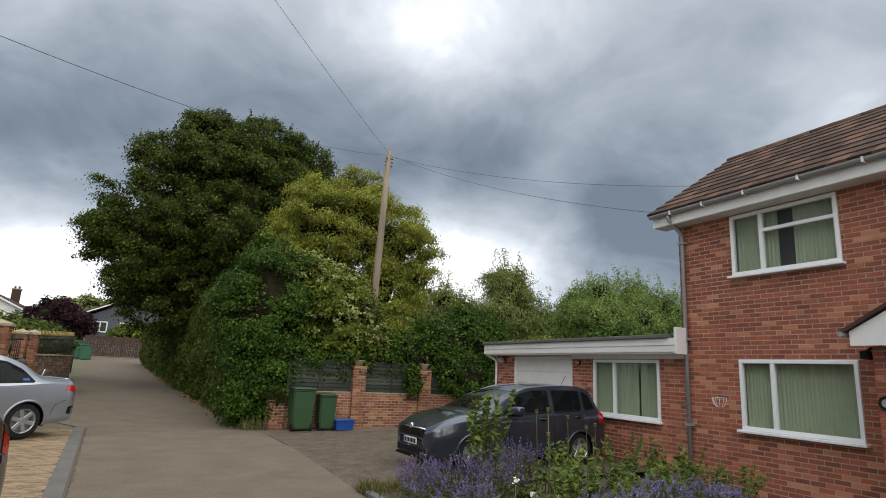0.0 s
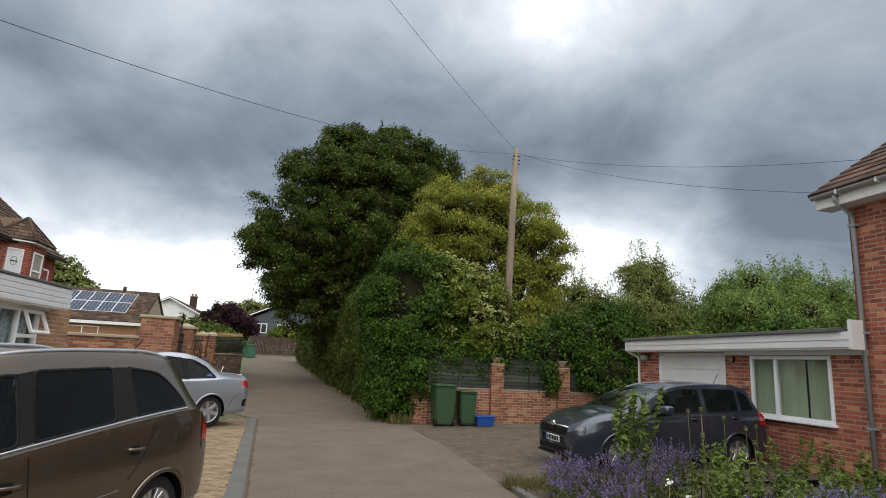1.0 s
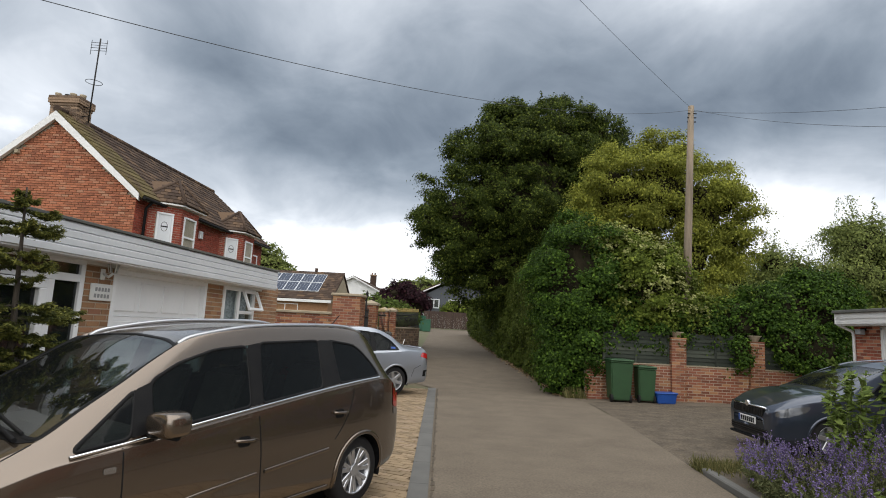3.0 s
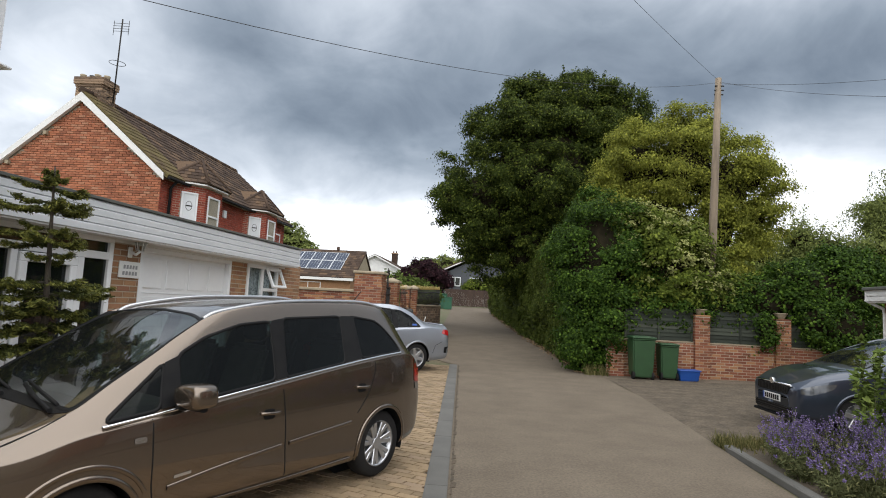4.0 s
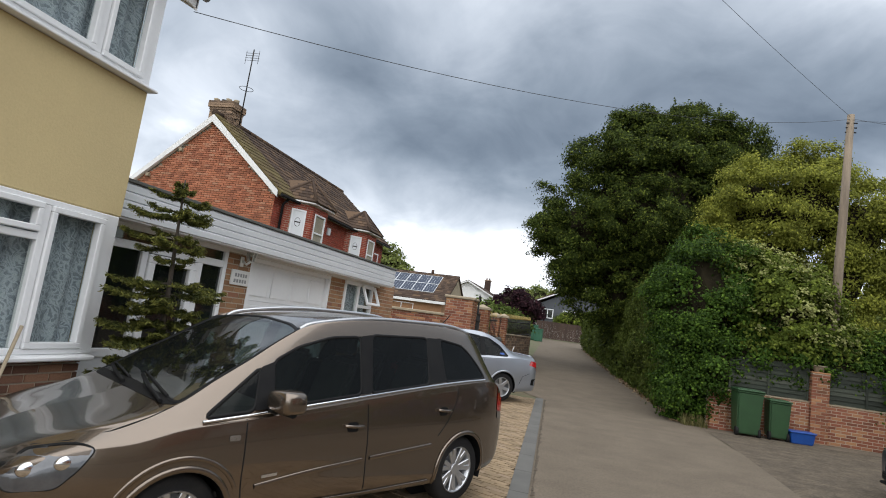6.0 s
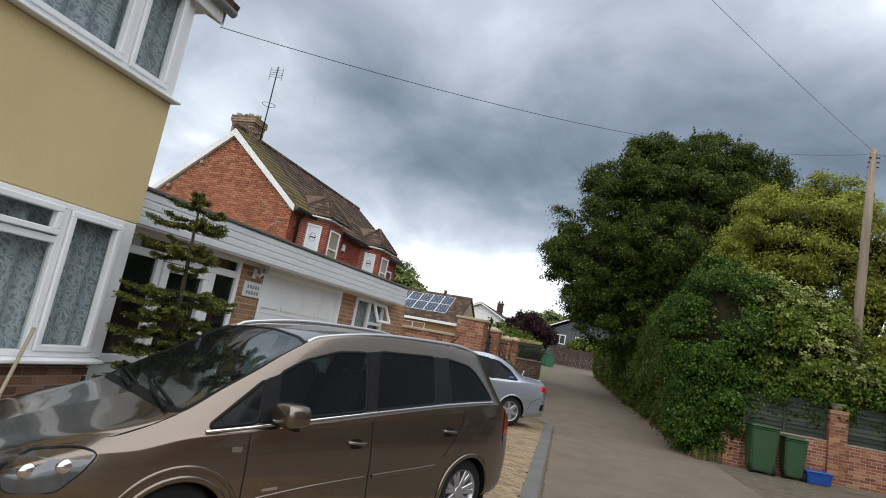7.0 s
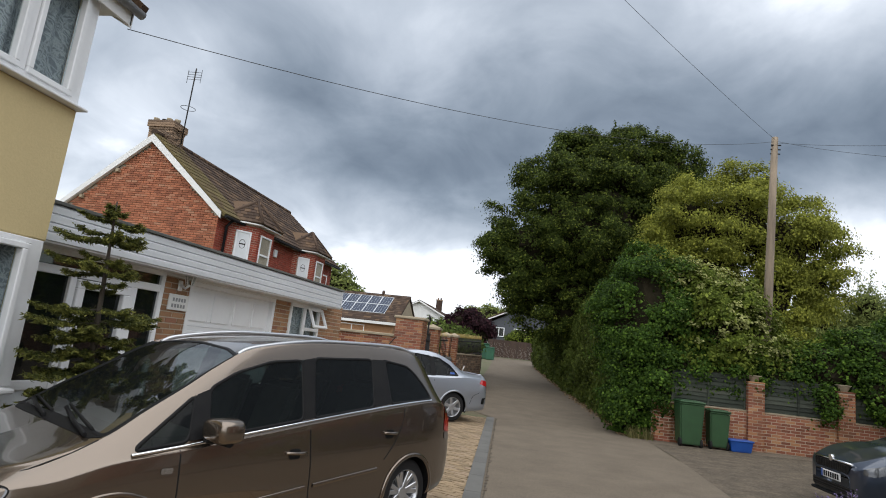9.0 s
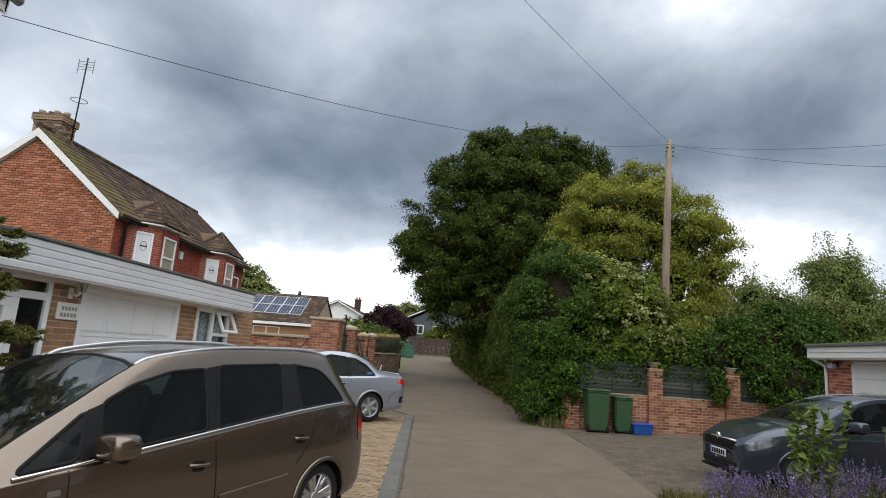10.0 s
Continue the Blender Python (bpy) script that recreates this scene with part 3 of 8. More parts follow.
def window(parent, f, u0, v0, u1, v1, mullions=(), transoms=(), sill=True, frame_w=0.06, glass_mat="pane", behind="", label="white plastic window frame", depth=0.05, sashes=(), folds=0.06, gaps=()):
    """A window: frame, glass, sill, and what hangs behind it. transoms: (u0, u1, v)."""
    rows = ring(f, u0, v0, u1, v1, frame_w, -0.05, depth - 0.02)
    w = part("window", boxes(f, rows, 0.006), "upvc", parent, label)
    for m in mullions:
        part("mullion", boxes(f, [(m - 0.035, v0 + frame_w, -0.045, m + 0.035, v1 - frame_w, depth - 0.022)], 0.006), "upvc", w)
    for a, b, v in transoms:
        part("transom", boxes(f, [(a, v - 0.03, -0.045, b, v + 0.03, depth - 0.024)], 0.006), "upvc", w)
    for a, b, c, d in sashes:
        part("sash", boxes(f, ring(f, a, b, c, d, 0.05, -0.03, depth), 0.006), "upvc", w)
    part("pane", boxes(f, [(u0 + 0.03, v0 + 0.03, -0.016, u1 - 0.03, v1 - 0.03, -0.010)]), glass_mat, w).visible_shadow = False
    if sill:
        part("sill", boxes(f, [(u0 - 0.05, v0 - 0.045, -0.02, u1 + 0.05, v0 - 0.002, depth + 0.06)], 0.008), "upvc", w)
    if behind:
        n = max(8, int((u1 - u0) / 0.012))
        us = np.linspace(u0 + 0.02, u1 - 0.02, n)
        ds = -0.13 - 0.022 * (np.sin(us * 2 * math.pi / folds + 1.7 * np.sin(us * 3.1)) + 0.5 * np.sin(us * 23))
        V = [f(u, v, d) for v in (v0 + 0.02, v1 - 0.02) for u, d in zip(us, ds)]
        grid_mesh("curtain", V, [(i, i + 1, n + i + 1, n + i) for i in range(n - 1) if not any(a < us[i] < b for a, b in gaps)], behind, w, smooth=True)
    return w


def tiles(parent, f, u0, v0, u1, v1, mat, w=0.33, h=0.34, name="tile", inside=None, thick=0.025, near=None, wave=0.0):
    """Overlapping roof tiles on a slope (v runs up the slope, d out of it)."""
    rows, r, v = [], 0, v0
    while v < v1:
        u = u0 - (w / 2 if r % 2 else 0)
        while u < u1:
            a, b = max(u, u0), min(u + w - 0.006, u1)
            if b - a > 0.05 and (inside is None or inside((a + b) / 2, v + h / 2)):
                rows.append((a, v, b, min(v + h + 0.06, v1 + 0.05), thick))
            u += w
        v += h
        r += 1
    BRICKWORK.append((parent, f, rows, mat, name, near if near else ("tile",)))


# ---- ground, lane, drives ----
def rise(y):
    return 0.0 if y < 16 else 0.03 * (min(y, 72.0) - 16)


def sheet(name, outline_rows, z, mat, label, category, tilt=0.0):
    """A strip of ground between a left and a right edge: rows of (y, x_left, x_right)."""
    bm = bmesh.new()
    prev = None
    for y, a, b in outline_rows:
        row = [bm.verts.new((a + (b - a) * k / 6, y, rise(y) + z + tilt * max(0.0, a + (b - a) * k / 6 - 3.4))) for k in range(7)]
        if prev:
            for k in range(6):
                bm.faces.new((prev[k], prev[k + 1], row[k + 1], row[k]))
        prev = row
    return tagged(part(name, bm, mat), label, category, kind="structure")


sheet("ground", [(-400, -900, 900), (-40, -900, 900), (0, -900, 900), (16, -900, 900), (72, -900, 900), (400, -900, 900), (1500, -1500, 1500)], -0.012, "field", "grassy ground reaching out to the horizon", "ground")
sheet("road", [(-30, 0.037, 3.1), (0, 0.037, 3.12), (6, -0.266, 3.15), (9, -0.418, 3.25), (12, -0.569, 3.3), (15.5, -0.746, 3.15), (16, -0.80, 2.95), (17.2, -1.6, 2.85), (18.6, -2.6, 2.65),
               (22, -2.55, 2.35), (26, -2.4, 2.05), (32, -2.6, 1.6), (42, -3.1, 0.95), (54, -3.7, 0.25), (66, -5.2, 3.0), (70, -6.5, 6.0)], 0.004, "asphalt", "worn grey tarmac lane between hedge and drives", "road")
sheet("driveway", [(7.75, 3.2, 9.1), (10, 3.27, 9.1), (13, 3.3, 9.1), (15.0, 3.18, 9.2), (15.75, 3.0, 9.3)], 0.0, "old_tarmac", "rough old brown tarmac drive before the garage", "driveway", 0.02)
sheet("apron", [(14.95, 3.2, 6.6), (15.25, 3.1, 7.6), (15.72, 3.0, 8.2)], 0.006, "asphalt", "worn strip of tarmac at the wall foot", "pavement", 0.02)
edge_bm = bmesh.new()
EDGE = [(-30, 0.037), (0, 0.037), (6, -0.266), (9, -0.418), (12, -0.569), (16.0, -0.771)]
for i in range(len(EDGE) - 1):
    (ya, xa), (yb, xb) = EDGE[i], EDGE[i + 1]
    n = max(1, int((yb - ya) / 0.9))
    for k in range(n):
        p, q = k / n, (k + 1) / n
        y0, y1, x0, x1 = ya + (yb - ya) * p + 0.004, ya + (yb - ya) * q - 0.004, xa + (xb - xa) * p, xa + (xb - xa) * q
        prism(edge_bm, [(x0 - 0.21, y0, 0.024), (x0, y0, 0.024), (x1, y1, 0.024), (x1 - 0.21, y1, 0.024)], (0, 0, -0.1))
tagged(part("kerb", edge_bm, "edging"), "flush grey concrete edging beside the lane", "kerb", kind="structure")
# dark cracked joint between edging and lane
crack_bm, rngc = bmesh.new(), random.Random(5)
for i in range(70):
    y = 2 + i * 0.2
    x = float(np.interp(y, [e[0] for e in EDGE], [e[1] for e in EDGE])) + 0.02
    w = rngc.uniform(0.015, 0.05)
    prism(crack_bm, [(x, y, 0.009), (x + w, y + 0.03, 0.009), (x + w * rngc.uniform(0.6, 1.2), y + 0.17, 0.009), (x, y + 0.2, 0.009)], (0, 0, -0.02))
tagged(part("joint", crack_bm, "earth"), "earth-filled crack along the lane edging", "joint", kind="structure")
# raised bed edge
bed_bm = wbox(3.2, -4, -0.02, 3.32, 7.45, 0.075, 0.015)
tagged(part("bed_edging", bed_bm, "edging"), "worn grey concrete edging of the flower bed", "kerb", kind="structure")
sheet("flower_bed", [(-4, 3.3, 8.2), (5, 3.3, 8.2), (7.6, 3.3, 8.0)], 0.05, "earth", "brown earth of the flower bed", "soil")


# ---- red brick house on the lane ----
house = thing("brick_house", "red brick two-storey house with brown tiled roof", "house")
FR = Face((9.1, 0, 0), (0, 1, 0), (-1, 0, 0))
HOLES_R = [(4.15, 1.04, 5.97, 2.16), (4.22, 3.57, 5.99, 4.63), (2.2, 0.0, 3.1, 2.05)]
wall_slab("wall", house, FR, -6, 0, 7.1, 4.72, HOLES_R, 0.3)
part("wall", wbox(9.4, -6, 0, 13.4, 7.1, 4.72), "mortar", house, "plain brick body of the house")
brickwork(house, FR, lay(FR, -1.0, 0.0, 7.1, 4.70, HOLES_R, seed=3), "brick", near=(5.97, 7.05, 0.3, 2.9))
FRs = Face((0, 7.1, 0), (1, 0, 0), (0, 1, 0))
wall_slab("wall", house, FRs, 9.1, 2.6, 13.4, 4.72, [], 0.05)
gable_bm = prism(bmesh.new(), [(9.1, 7.1, 4.72), (13.4, 7.1, 4.72), (11.25, 7.1, 6.35)], (0, -13, 0))
part("gable", gable_bm, "brick", house)
window(house, FR, 4.15, 1.04, 5.97, 2.16, (5.40,), (), behind="curtain")
window(house, FR, 4.22, 3.57, 5.99, 4.63, (5.43,), ((4.25, 5.40, 4.28),), behind="curtain", gaps=((4.98, 5.2),))
# thin dark sheet behind each window in place of an unlit interior
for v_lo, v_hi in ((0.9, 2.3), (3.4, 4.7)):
    part("room", boxes(FR, [(4.0, v_lo, -0.30, 6.1, v_hi, -0.295)]), "inside", house, "dark sheet standing for the unlit room behind curtains")
# eaves: fascia, soffit, gutter, downpipe
part("fascia", boxes(FR, [(-6, 4.66, 0.30, 7.42, 4.86, 0.325)], 0.003), "white", house)
part("soffit", boxes(FR, [(-6, 4.655, 0.0, 7.40, 4.675, 0.30)]), "white", house)
part("bargeboard", prism(bmesh.new(), [(8.8, 7.40, 4.66), (8.8, 7.40, 4.86), (11.25, 7.40, 6.55), (11.25, 7.40, 6.36)], (0, 0.025, 0)), "white", house)
gb = bmesh.new()
n = 7
arc = [(0.335 + 0.055 + 0.055 * math.cos(math.pi * k / n), 4.885 - 0.06 * math.sin(math.pi * k / n)) for k in range(n + 1)]
for (d0, z0), (d1, z1) in zip(arc, arc[1:]):
    prism(gb, [FR(-6, z0, d0), FR(-6, z1, d1), FR(-6, z1 + 0.004, d1 + 0.004), FR(-6, z0 + 0.004, d0 + 0.004)], (0, 13.42, 0))
prism(gb, [FR(7.41, z, d) for d, z in arc], (0, 0.015, 0))
bmesh.ops.remove_doubles(gb, verts=gb.verts, dist=0.0045)
gutter = part("gutter", gb, "grey_pvc", house, "grey half-round gutter")
for y in (3.6, 4.5, 5.4, 6.2, 6.9):
    part("bracket", boxes(FR, [(y, 4.82, 0.328, y + 0.035, 4.9, 0.448)], 0.004), "white", gutter)
dp = tube(bmesh.new(), [FR(7.0, 4.83, 0.38), FR(7.0, 4.74, 0.37), FR(6.98, 4.52, 0.09), FR(6.97, 4.4, 0.07), FR(6.97, 0.02, 0.07)], 0.036, 10)
for z in (4.3, 2.5, 1.0):
    box(dp, FR, 6.90, z, 0.0, 7.04, z + 0.04, 0.115)
part("downpipe", dp, "grey_pvc", house, "grey plastic downpipe")
slope_r = math.atan2(1.72, 2.55)
FRr = Face((8.68, 0, 4.90), (0, 1, 0), (-math.sin(slope_r), 0, math.cos(slope_r)), (math.cos(slope_r), 0, math.sin(slope_r)))
roof = part("roof", prism(bmesh.new(), [FRr(-6, 0, -0.03), FRr(7.42, 0, -0.03), FRr(7.42, 3.07, -0.03), FRr(-6, 3.07, -0.03)], FRr.n * 0.03), "tile", house)
back_bm = prism(bmesh.new(), [(11.24, -6, 6.6), (11.24, 7.42, 6.6), (13.9, 7.42, 4.8), (13.9, -6, 4.8)], (0, 0, -0.06))
part("roof", back_bm, "tile", house, "rear slope of brown tiles")
tiles(house, FRr, -1.0, -0.02, 7.45, 3.06, "tile", 0.30, 0.31, near=("tile", 3.0, 7.46, -0.1, 3.2))
for k in range(19):
    y = 7.45 - k * 0.45
    part("ridge_tile", tube(bmesh.new(), [(11.23, y, 6.58), (11.23, y - 0.46, 6.585)], 0.115, 8), "tile", house)
# porch with a small gable
porch = part("porch", wbox(8.25, 1.9, 0, 9.1, 2.0, 2.3), "brick", house, "brick porch with white gable")
part("porch_wall", wbox(8.555, 3.48, 0, 9.096, 3.69, 2.30), "mortar", house)
for fq, qa, qb in ((Face((8.55, 0, 0), (0, 1, 0), (-1, 0, 0)), 3.48, 3.695), (Face((0, 3.695, 0), (1, 0, 0), (0, 1, 0)), 8.55, 9.09)):
    brickwork(house, fq, lay(fq, qa, 0, qb, 2.30, seed=5), "brick")
part("porch_gable", prism(bmesh.new(), [(8.32, 3.83, 2.30), (8.32, 3.83, 2.48), (8.32, 2.80, 3.05), (8.32, 1.78, 2.48), (8.32, 1.78, 2.30)], (0.04, 0, 0)), "white", house)
pr = bmesh.new()
prism(pr, [(8.27, 3.87, 2.47), (8.27, 2.80, 3.09), (8.27, 2.80, 3.14), (8.27, 3.91, 2.50)], (0.86, 0, 0))
prism(pr, [(8.27, 1.73, 2.47), (8.27, 2.80, 3.09), (8.27, 2.80, 3.14), (8.27, 1.69, 2.50)], (0.86, 0, 0))
part("porch_roof", pr, "tile", house)
part("porch_gutter", tube(bmesh.new(), [(8.28, 3.92, 2.45), (9.1, 3.92, 2.45)], 0.035, 10), "grey_pvc", house)
lamp = thing("security_light", "small black security light under the porch eaves", "lamp")
part("housing", wbox(8.52, 3.74, 2.14, 8.66, 3.84, 2.25, 0.012), "black_pvc", lamp)
part("arm", tube(bmesh.new(), [(8.6, 3.79, 2.24), (8.6, 3.74, 2.28), (8.6, 3.69, 2.28)], 0.02), "black_pvc", lamp)
plaque = thing("wall_plaque", "round dark wall plaque on the porch", "plaque")
part("rim", tube(bmesh.new(), [(8.54, 3.58, 1.60), (8.50, 3.58, 1.60)], 0.09, 16), "black_pvc", plaque)
part("face", tube(bmesh.new(), [(8.505, 3.58, 1.60), (8.495, 3.58, 1.60)], 0.05, 16), "grey_pvc", plaque)
part("door", wbox(9.02, 2.2, 0, 9.07, 3.1, 2.05), "white", house)
basket = thing("wall_basket", "empty white wire half basket on brick wall", "basket")
for k in range(7):
    a = math.pi * k / 6
    pts = [FR(6.37 + 0.13 * math.cos(a) * c, 1.52 - 0.17 * (1 - c * c) ** 0.5, 0.01 + 0.12 * math.sin(a) * c) for c in (1, 0.8, 0.5, 0.0)]
    part("wire", tube(bmesh.new(), pts, 0.004, 5), "white", basket)
part("hoop", tube(bmesh.new(), [FR(6.37 + 0.13 * math.cos(math.pi * k / 10), 1.52, 0.01 + 0.12 * math.sin(math.pi * k / 10)) for k in range(11)], 0.005, 5), "white", basket)

# flat-roofed extension with garage
ext = thing("garage_extension", "flat-roofed brick garage extension with white fascia", "garage")
HOLES_E = [(7.66, 1.0, 9.50, 2.15), (10.22, 0.0, 12.58, 2.22)]
wall_slab("wall", ext, FR, 7.1, 0, 13.45, 2.42, HOLES_E, 0.2)
brickwork(ext, FR, lay(FR, 7.1, 0.0, 13.45, 2.40, HOLES_E, seed=8), "brick", near=(7.1, 9.9, 0.5, 1.9))
part("side_wall", wbox(9.3, 13.2, 0, 14.5, 13.45, 2.42), "brick", ext)
part("roof", wbox(8.70, 7.12, 2.53, 14.5, 13.62, 2.60, 0.01), "felt", ext, "dark felt flat roof")
part("fascia", boxes(FR, [(6.98, 2.28, 0.30, 13.58, 2.525, 0.33), (6.98, 2.40, 0.325, 13.58, 2.53, 0.345)], 0.004), "white", ext)
part("soffit", boxes(FR, [(7.0, 2.25, 0.0, 13.56, 2.285, 0.30)]), "white", ext)
part("head_board", boxes(FR, [(6.95, 2.17, 0.02, 10.2, 2.255, 0.05)], 0.004), "white", ext)
part("end_board", boxes(FR, [(6.93, 2.24, 0.10, 6.99, 2.72, 0.36)], 0.004), "white", ext)
part("fascia_end", wbox(8.75, 13.56, 2.28, 14.5, 13.60, 2.53, 0.004), "white", ext)
window(ext, FR, 7.66, 1.0, 9.50, 2.15, (8.87,), (), behind="curtain", gaps=((8.26, 8.30),))
# dark sheet whose colour stands for the unlit interior
part("room", boxes(FR, [(7.5, 0.9, -0.30, 9.7, 2.3, -0.295)]), "inside", ext, "dark sheet standing for the unlit room behind curtains")
gd = [(10.28, 0.02, -0.06, 12.52, 2.16, -0.03)]
door_e = part("garage_door", boxes(FR, gd, 0.004), "white", ext, "white ribbed garage door, closed")
for k in range(7):
    part("door_panel", boxes(FR, [(10.28, 0.03 + 0.305 * k, -0.03, 12.52, 0.03 + 0.305 * k + 0.285, -0.012)], 0.004), "white", door_e)
part("door_frame", boxes(FR, [(10.22, 0, -0.08, 10.29, 2.22, 0.012), (12.51, 0, -0.08, 12.58, 2.22, 0.012), (10.22, 2.15, -0.08, 12.58, 2.22, 0.012)], 0.004), "white", ext)
part("downpipe", tube(bmesh.new(), [FR(13.66, 2.33, 0.30), FR(13.60, 2.25, 0.22), FR(13.42, 2.12, 0.06), FR(13.40, 2.0, 0.05), FR(13.40, 0, 0.05)], 0.034, 10), "white", ext, "white downpipe")
part("vent_pipe", tube(bmesh.new(), [(11.5, 8.6, 2.55), (11.5, 8.6, 2.95)], 0.06, 10), "concrete", ext)
part("cowl", tube(bmesh.new(), [(11.5, 8.6, 2.95), (11.5, 8.6, 3.02)], 0.085, 10), "concrete", ext)
bulk = thing("bulkhead_light", "round cream bulkhead light on brick wall", "lamp")
part("rim", tube(bmesh.new(), [FR(9.98, 2.08, 0.006), FR(9.98, 2.08, 0.05)], 0.065, 14), "black_pvc", bulk)
part("diffuser", tube(bmesh.new(), [FR(9.98, 2.08, 0.05), FR(9.98, 2.08, 0.085)], 0.055, 14, 0.04), "coping", bulk)
flood = thing("security_light", "grey floodlight under the garage soffit", "lamp")
part("housing", boxes(FR, [(12.95, 2.05, 0.08, 13.13, 2.17, 0.2)], 0.01), "grey_pvc", flood)
part("bracket", boxes(FR, [(13.02, 2.14, 0.006, 13.06, 2.2, 0.12)], 0.004), "black_pvc", flood)


# ---- garden wall with fence panels ----
gwall = thing("garden_wall", "low red brick garden wall with square piers", "wall")
FW = Face((0, 15.8, 0), (1, 0, 0), (0, -1, 0))
part("wall_core", boxes(FW, [(3.35, 0, -0.2, 12.0, 1.0, 0)]), "mortar", gwall)
brickwork(gwall, FW, lay(FW, 3.35, 0, 12.0, 1.0, seed=11), "brick_wall", near=(5.2, 9.0, 0, 1.0))
part("capping", boxes(FW, [(3.35, 1.0, -0.21, 12.0, 1.035, 0.012)], 0.006), "coping", gwall)
for x in (3.42, 5.68, 7.78, 9.95):
    hp = 0.62 if x < 4 else 1.74
    pier = part("pier", wbox(x + 0.005, 15.705, 0, x + 0.385, 16.08, hp), "mortar", gwall)
    for f2, a, b in ((Face((0, 15.70, 0), (1, 0, 0), (0, -1, 0)), x, x + 0.39), (Face((x, 0, 0), (0, 1, 0), (-1, 0, 0)), 15.70, 16.08)):
        brickwork(gwall, f2, lay(f2, a, 0, b, hp, seed=int(x * 7)), "brick_wall")
    part("pier_cap", wbox(x - 0.01, 15.69, hp, x + 0.40, 16.09, hp + 0.04, 0.008), "brick_wall", gwall)
for x0, x1 in ((3.84, 5.67), (6.08, 7.77), (8.18, 9.94)):
    pan = thing("fence_panel", "dark green stained slatted fence panel, paint flaking", "fence panel", "fence panels on the wall")
    for ra, rb_, rc, rd in ((x0, x0 + 0.05, -0.12, -0.06), (x1 - 0.05, x1, -0.12, -0.06), ((x0 + x1) / 2 - 0.025, (x0 + x1) / 2 + 0.025, -0.07, -0.045)):
        part("batten", boxes(FW, [(ra, 1.04, rc, rb_, 1.9, rd)], 0.004), "fence_green", pan)
    for k in range(8):
        v = 1.05 + k * 0.105
        sb = bmesh.new()
        prism(sb, [FW(x0 + 0.03, v, -0.07), FW(x0 + 0.03, v, -0.082), FW(x0 + 0.03, v + 0.125, -0.105), FW(x0 + 0.03, v + 0.125, -0.095)], (x1 - x0 - 0.06, 0, 0))
        part("slat", sb, "fence_green", pan)
for x, z in ((5.87, 1.80), (7.97, 1.80)):
    pl = thing("pier_planter", "small pale wire planter on top of a brick pier", "planter")
    part("bowl", tube(bmesh.new(), [(x, 15.86, z - 0.02), (x, 15.86, z + 0.05), (x, 15.86, z + 0.13)], 0.09, 12, 0.17, cap=False), "coping", pl)
    part("rim", tube(bmesh.new(), [(x + 0.17 * math.cos(k * math.pi / 8), 15.86 + 0.17 * math.sin(k * math.pi / 8), z + 0.13) for k in range(17)], 0.012, 6), "coping", pl)


def wheelie_bin(x, y, w, d, h, label):
    b = thing("wheelie_bin", label, "bin", "bins beside the wall", at=pose(x, y, 0.006 + 0.02 * (x - 3.4), 0, 0, random.Random(x).uniform(-4, 4)))
    bm = bmesh.new()
    lo, hi = [], []
    for dx, dy in ((-1, -1), (1, -1), (1, 1), (-1, 1)):
        lo.append((dx * w * 0.41, dy * d * 0.38, 0.05))
        hi.append((dx * w * 0.49, dy * d * 0.48, h - 0.08))
    vs = [bm.verts.new(p) for p in lo + hi]
    bm.faces.new(vs[:4])
    bm.faces.new(vs[4:])
    for i in range(4):
        bm.faces.new((vs[i], vs[(i + 1) % 4], vs[4 + (i + 1) % 4], vs[4 + i]))
    bmesh.ops.bevel(bm, geom=list(bm.edges), offset=0.03, segments=2, affect="EDGES")
    part("body", bm, "bin", b)
    part("rim", wbox(-w / 2, -d / 2, h - 0.1, w / 2, d / 2, h - 0.06, 0.012), "bin", b)
    lid = wbox(-w / 2 - 0.01, -d / 2 - 0.02, h - 0.055, w / 2 + 0.01, d / 2, h - 0.015, 0.014)
    wbox(-w * 0.4, -d * 0.4, h - 0.016, w * 0.4, d * 0.42, h, 0.01, bm=lid)
    part("lid", lid, "bin", b)
    part("handle", tube(bmesh.new(), [(-w * 0.4, d / 2 + 0.06, h - 0.06), (w * 0.4, d / 2 + 0.06, h - 0.06)], 0.016), "bin", b)
    for s in (-1, 1):
        part("wheel", tube(bmesh.new(), [(s * w * 0.36, -d * 0.3, 0.1), (s * w * 0.46, -d * 0.3, 0.1)], 0.1, 16), "rubber", b)
    part("axle", tube(bmesh.new(), [(-w * 0.45, -d * 0.3, 0.1), (w * 0.45, -d * 0.3, 0.1)], 0.012), "iron", b)
    return b


wheelie_bin(4.15, 15.32, 0.60, 0.66, 1.12, "large dark green wheelie bin beside brick wall")
wheelie_bin(4.83, 15.32, 0.48, 0.52, 0.96, "smaller bright green wheelie bin beside brick wall")
bb = thing("recycling_box", "blue plastic recycling box on the drive", "box", at=pose(5.33, 15.25, 0.046, 0, -1.1, 3))
bx = bmesh.new()
vs = [bx.verts.new((sx_ * a, sy_ * b_, z)) for a, b_, z in ((0.23, 0.16, 0.0), (0.27, 0.19, 0.27)) for sx_, sy_ in ((-1, -1), (1, -1), (1, 1), (-1, 1))]
for i in range(4):
    bx.faces.new((vs[i], vs[(i + 1) % 4], vs[4 + (i + 1) % 4], vs[4 + i]))
bx.faces.new(vs[:4])
bx.faces.new(vs[4:])
bmesh.ops.bevel(bx, geom=list(bx.edges), offset=0.015, segments=2, affect="EDGES")
part("body", bx, "blue", bb)
part("rim", wbox(-0.29, -0.21, 0.25, 0.29, 0.21, 0.285, 0.01), "blue", bb)

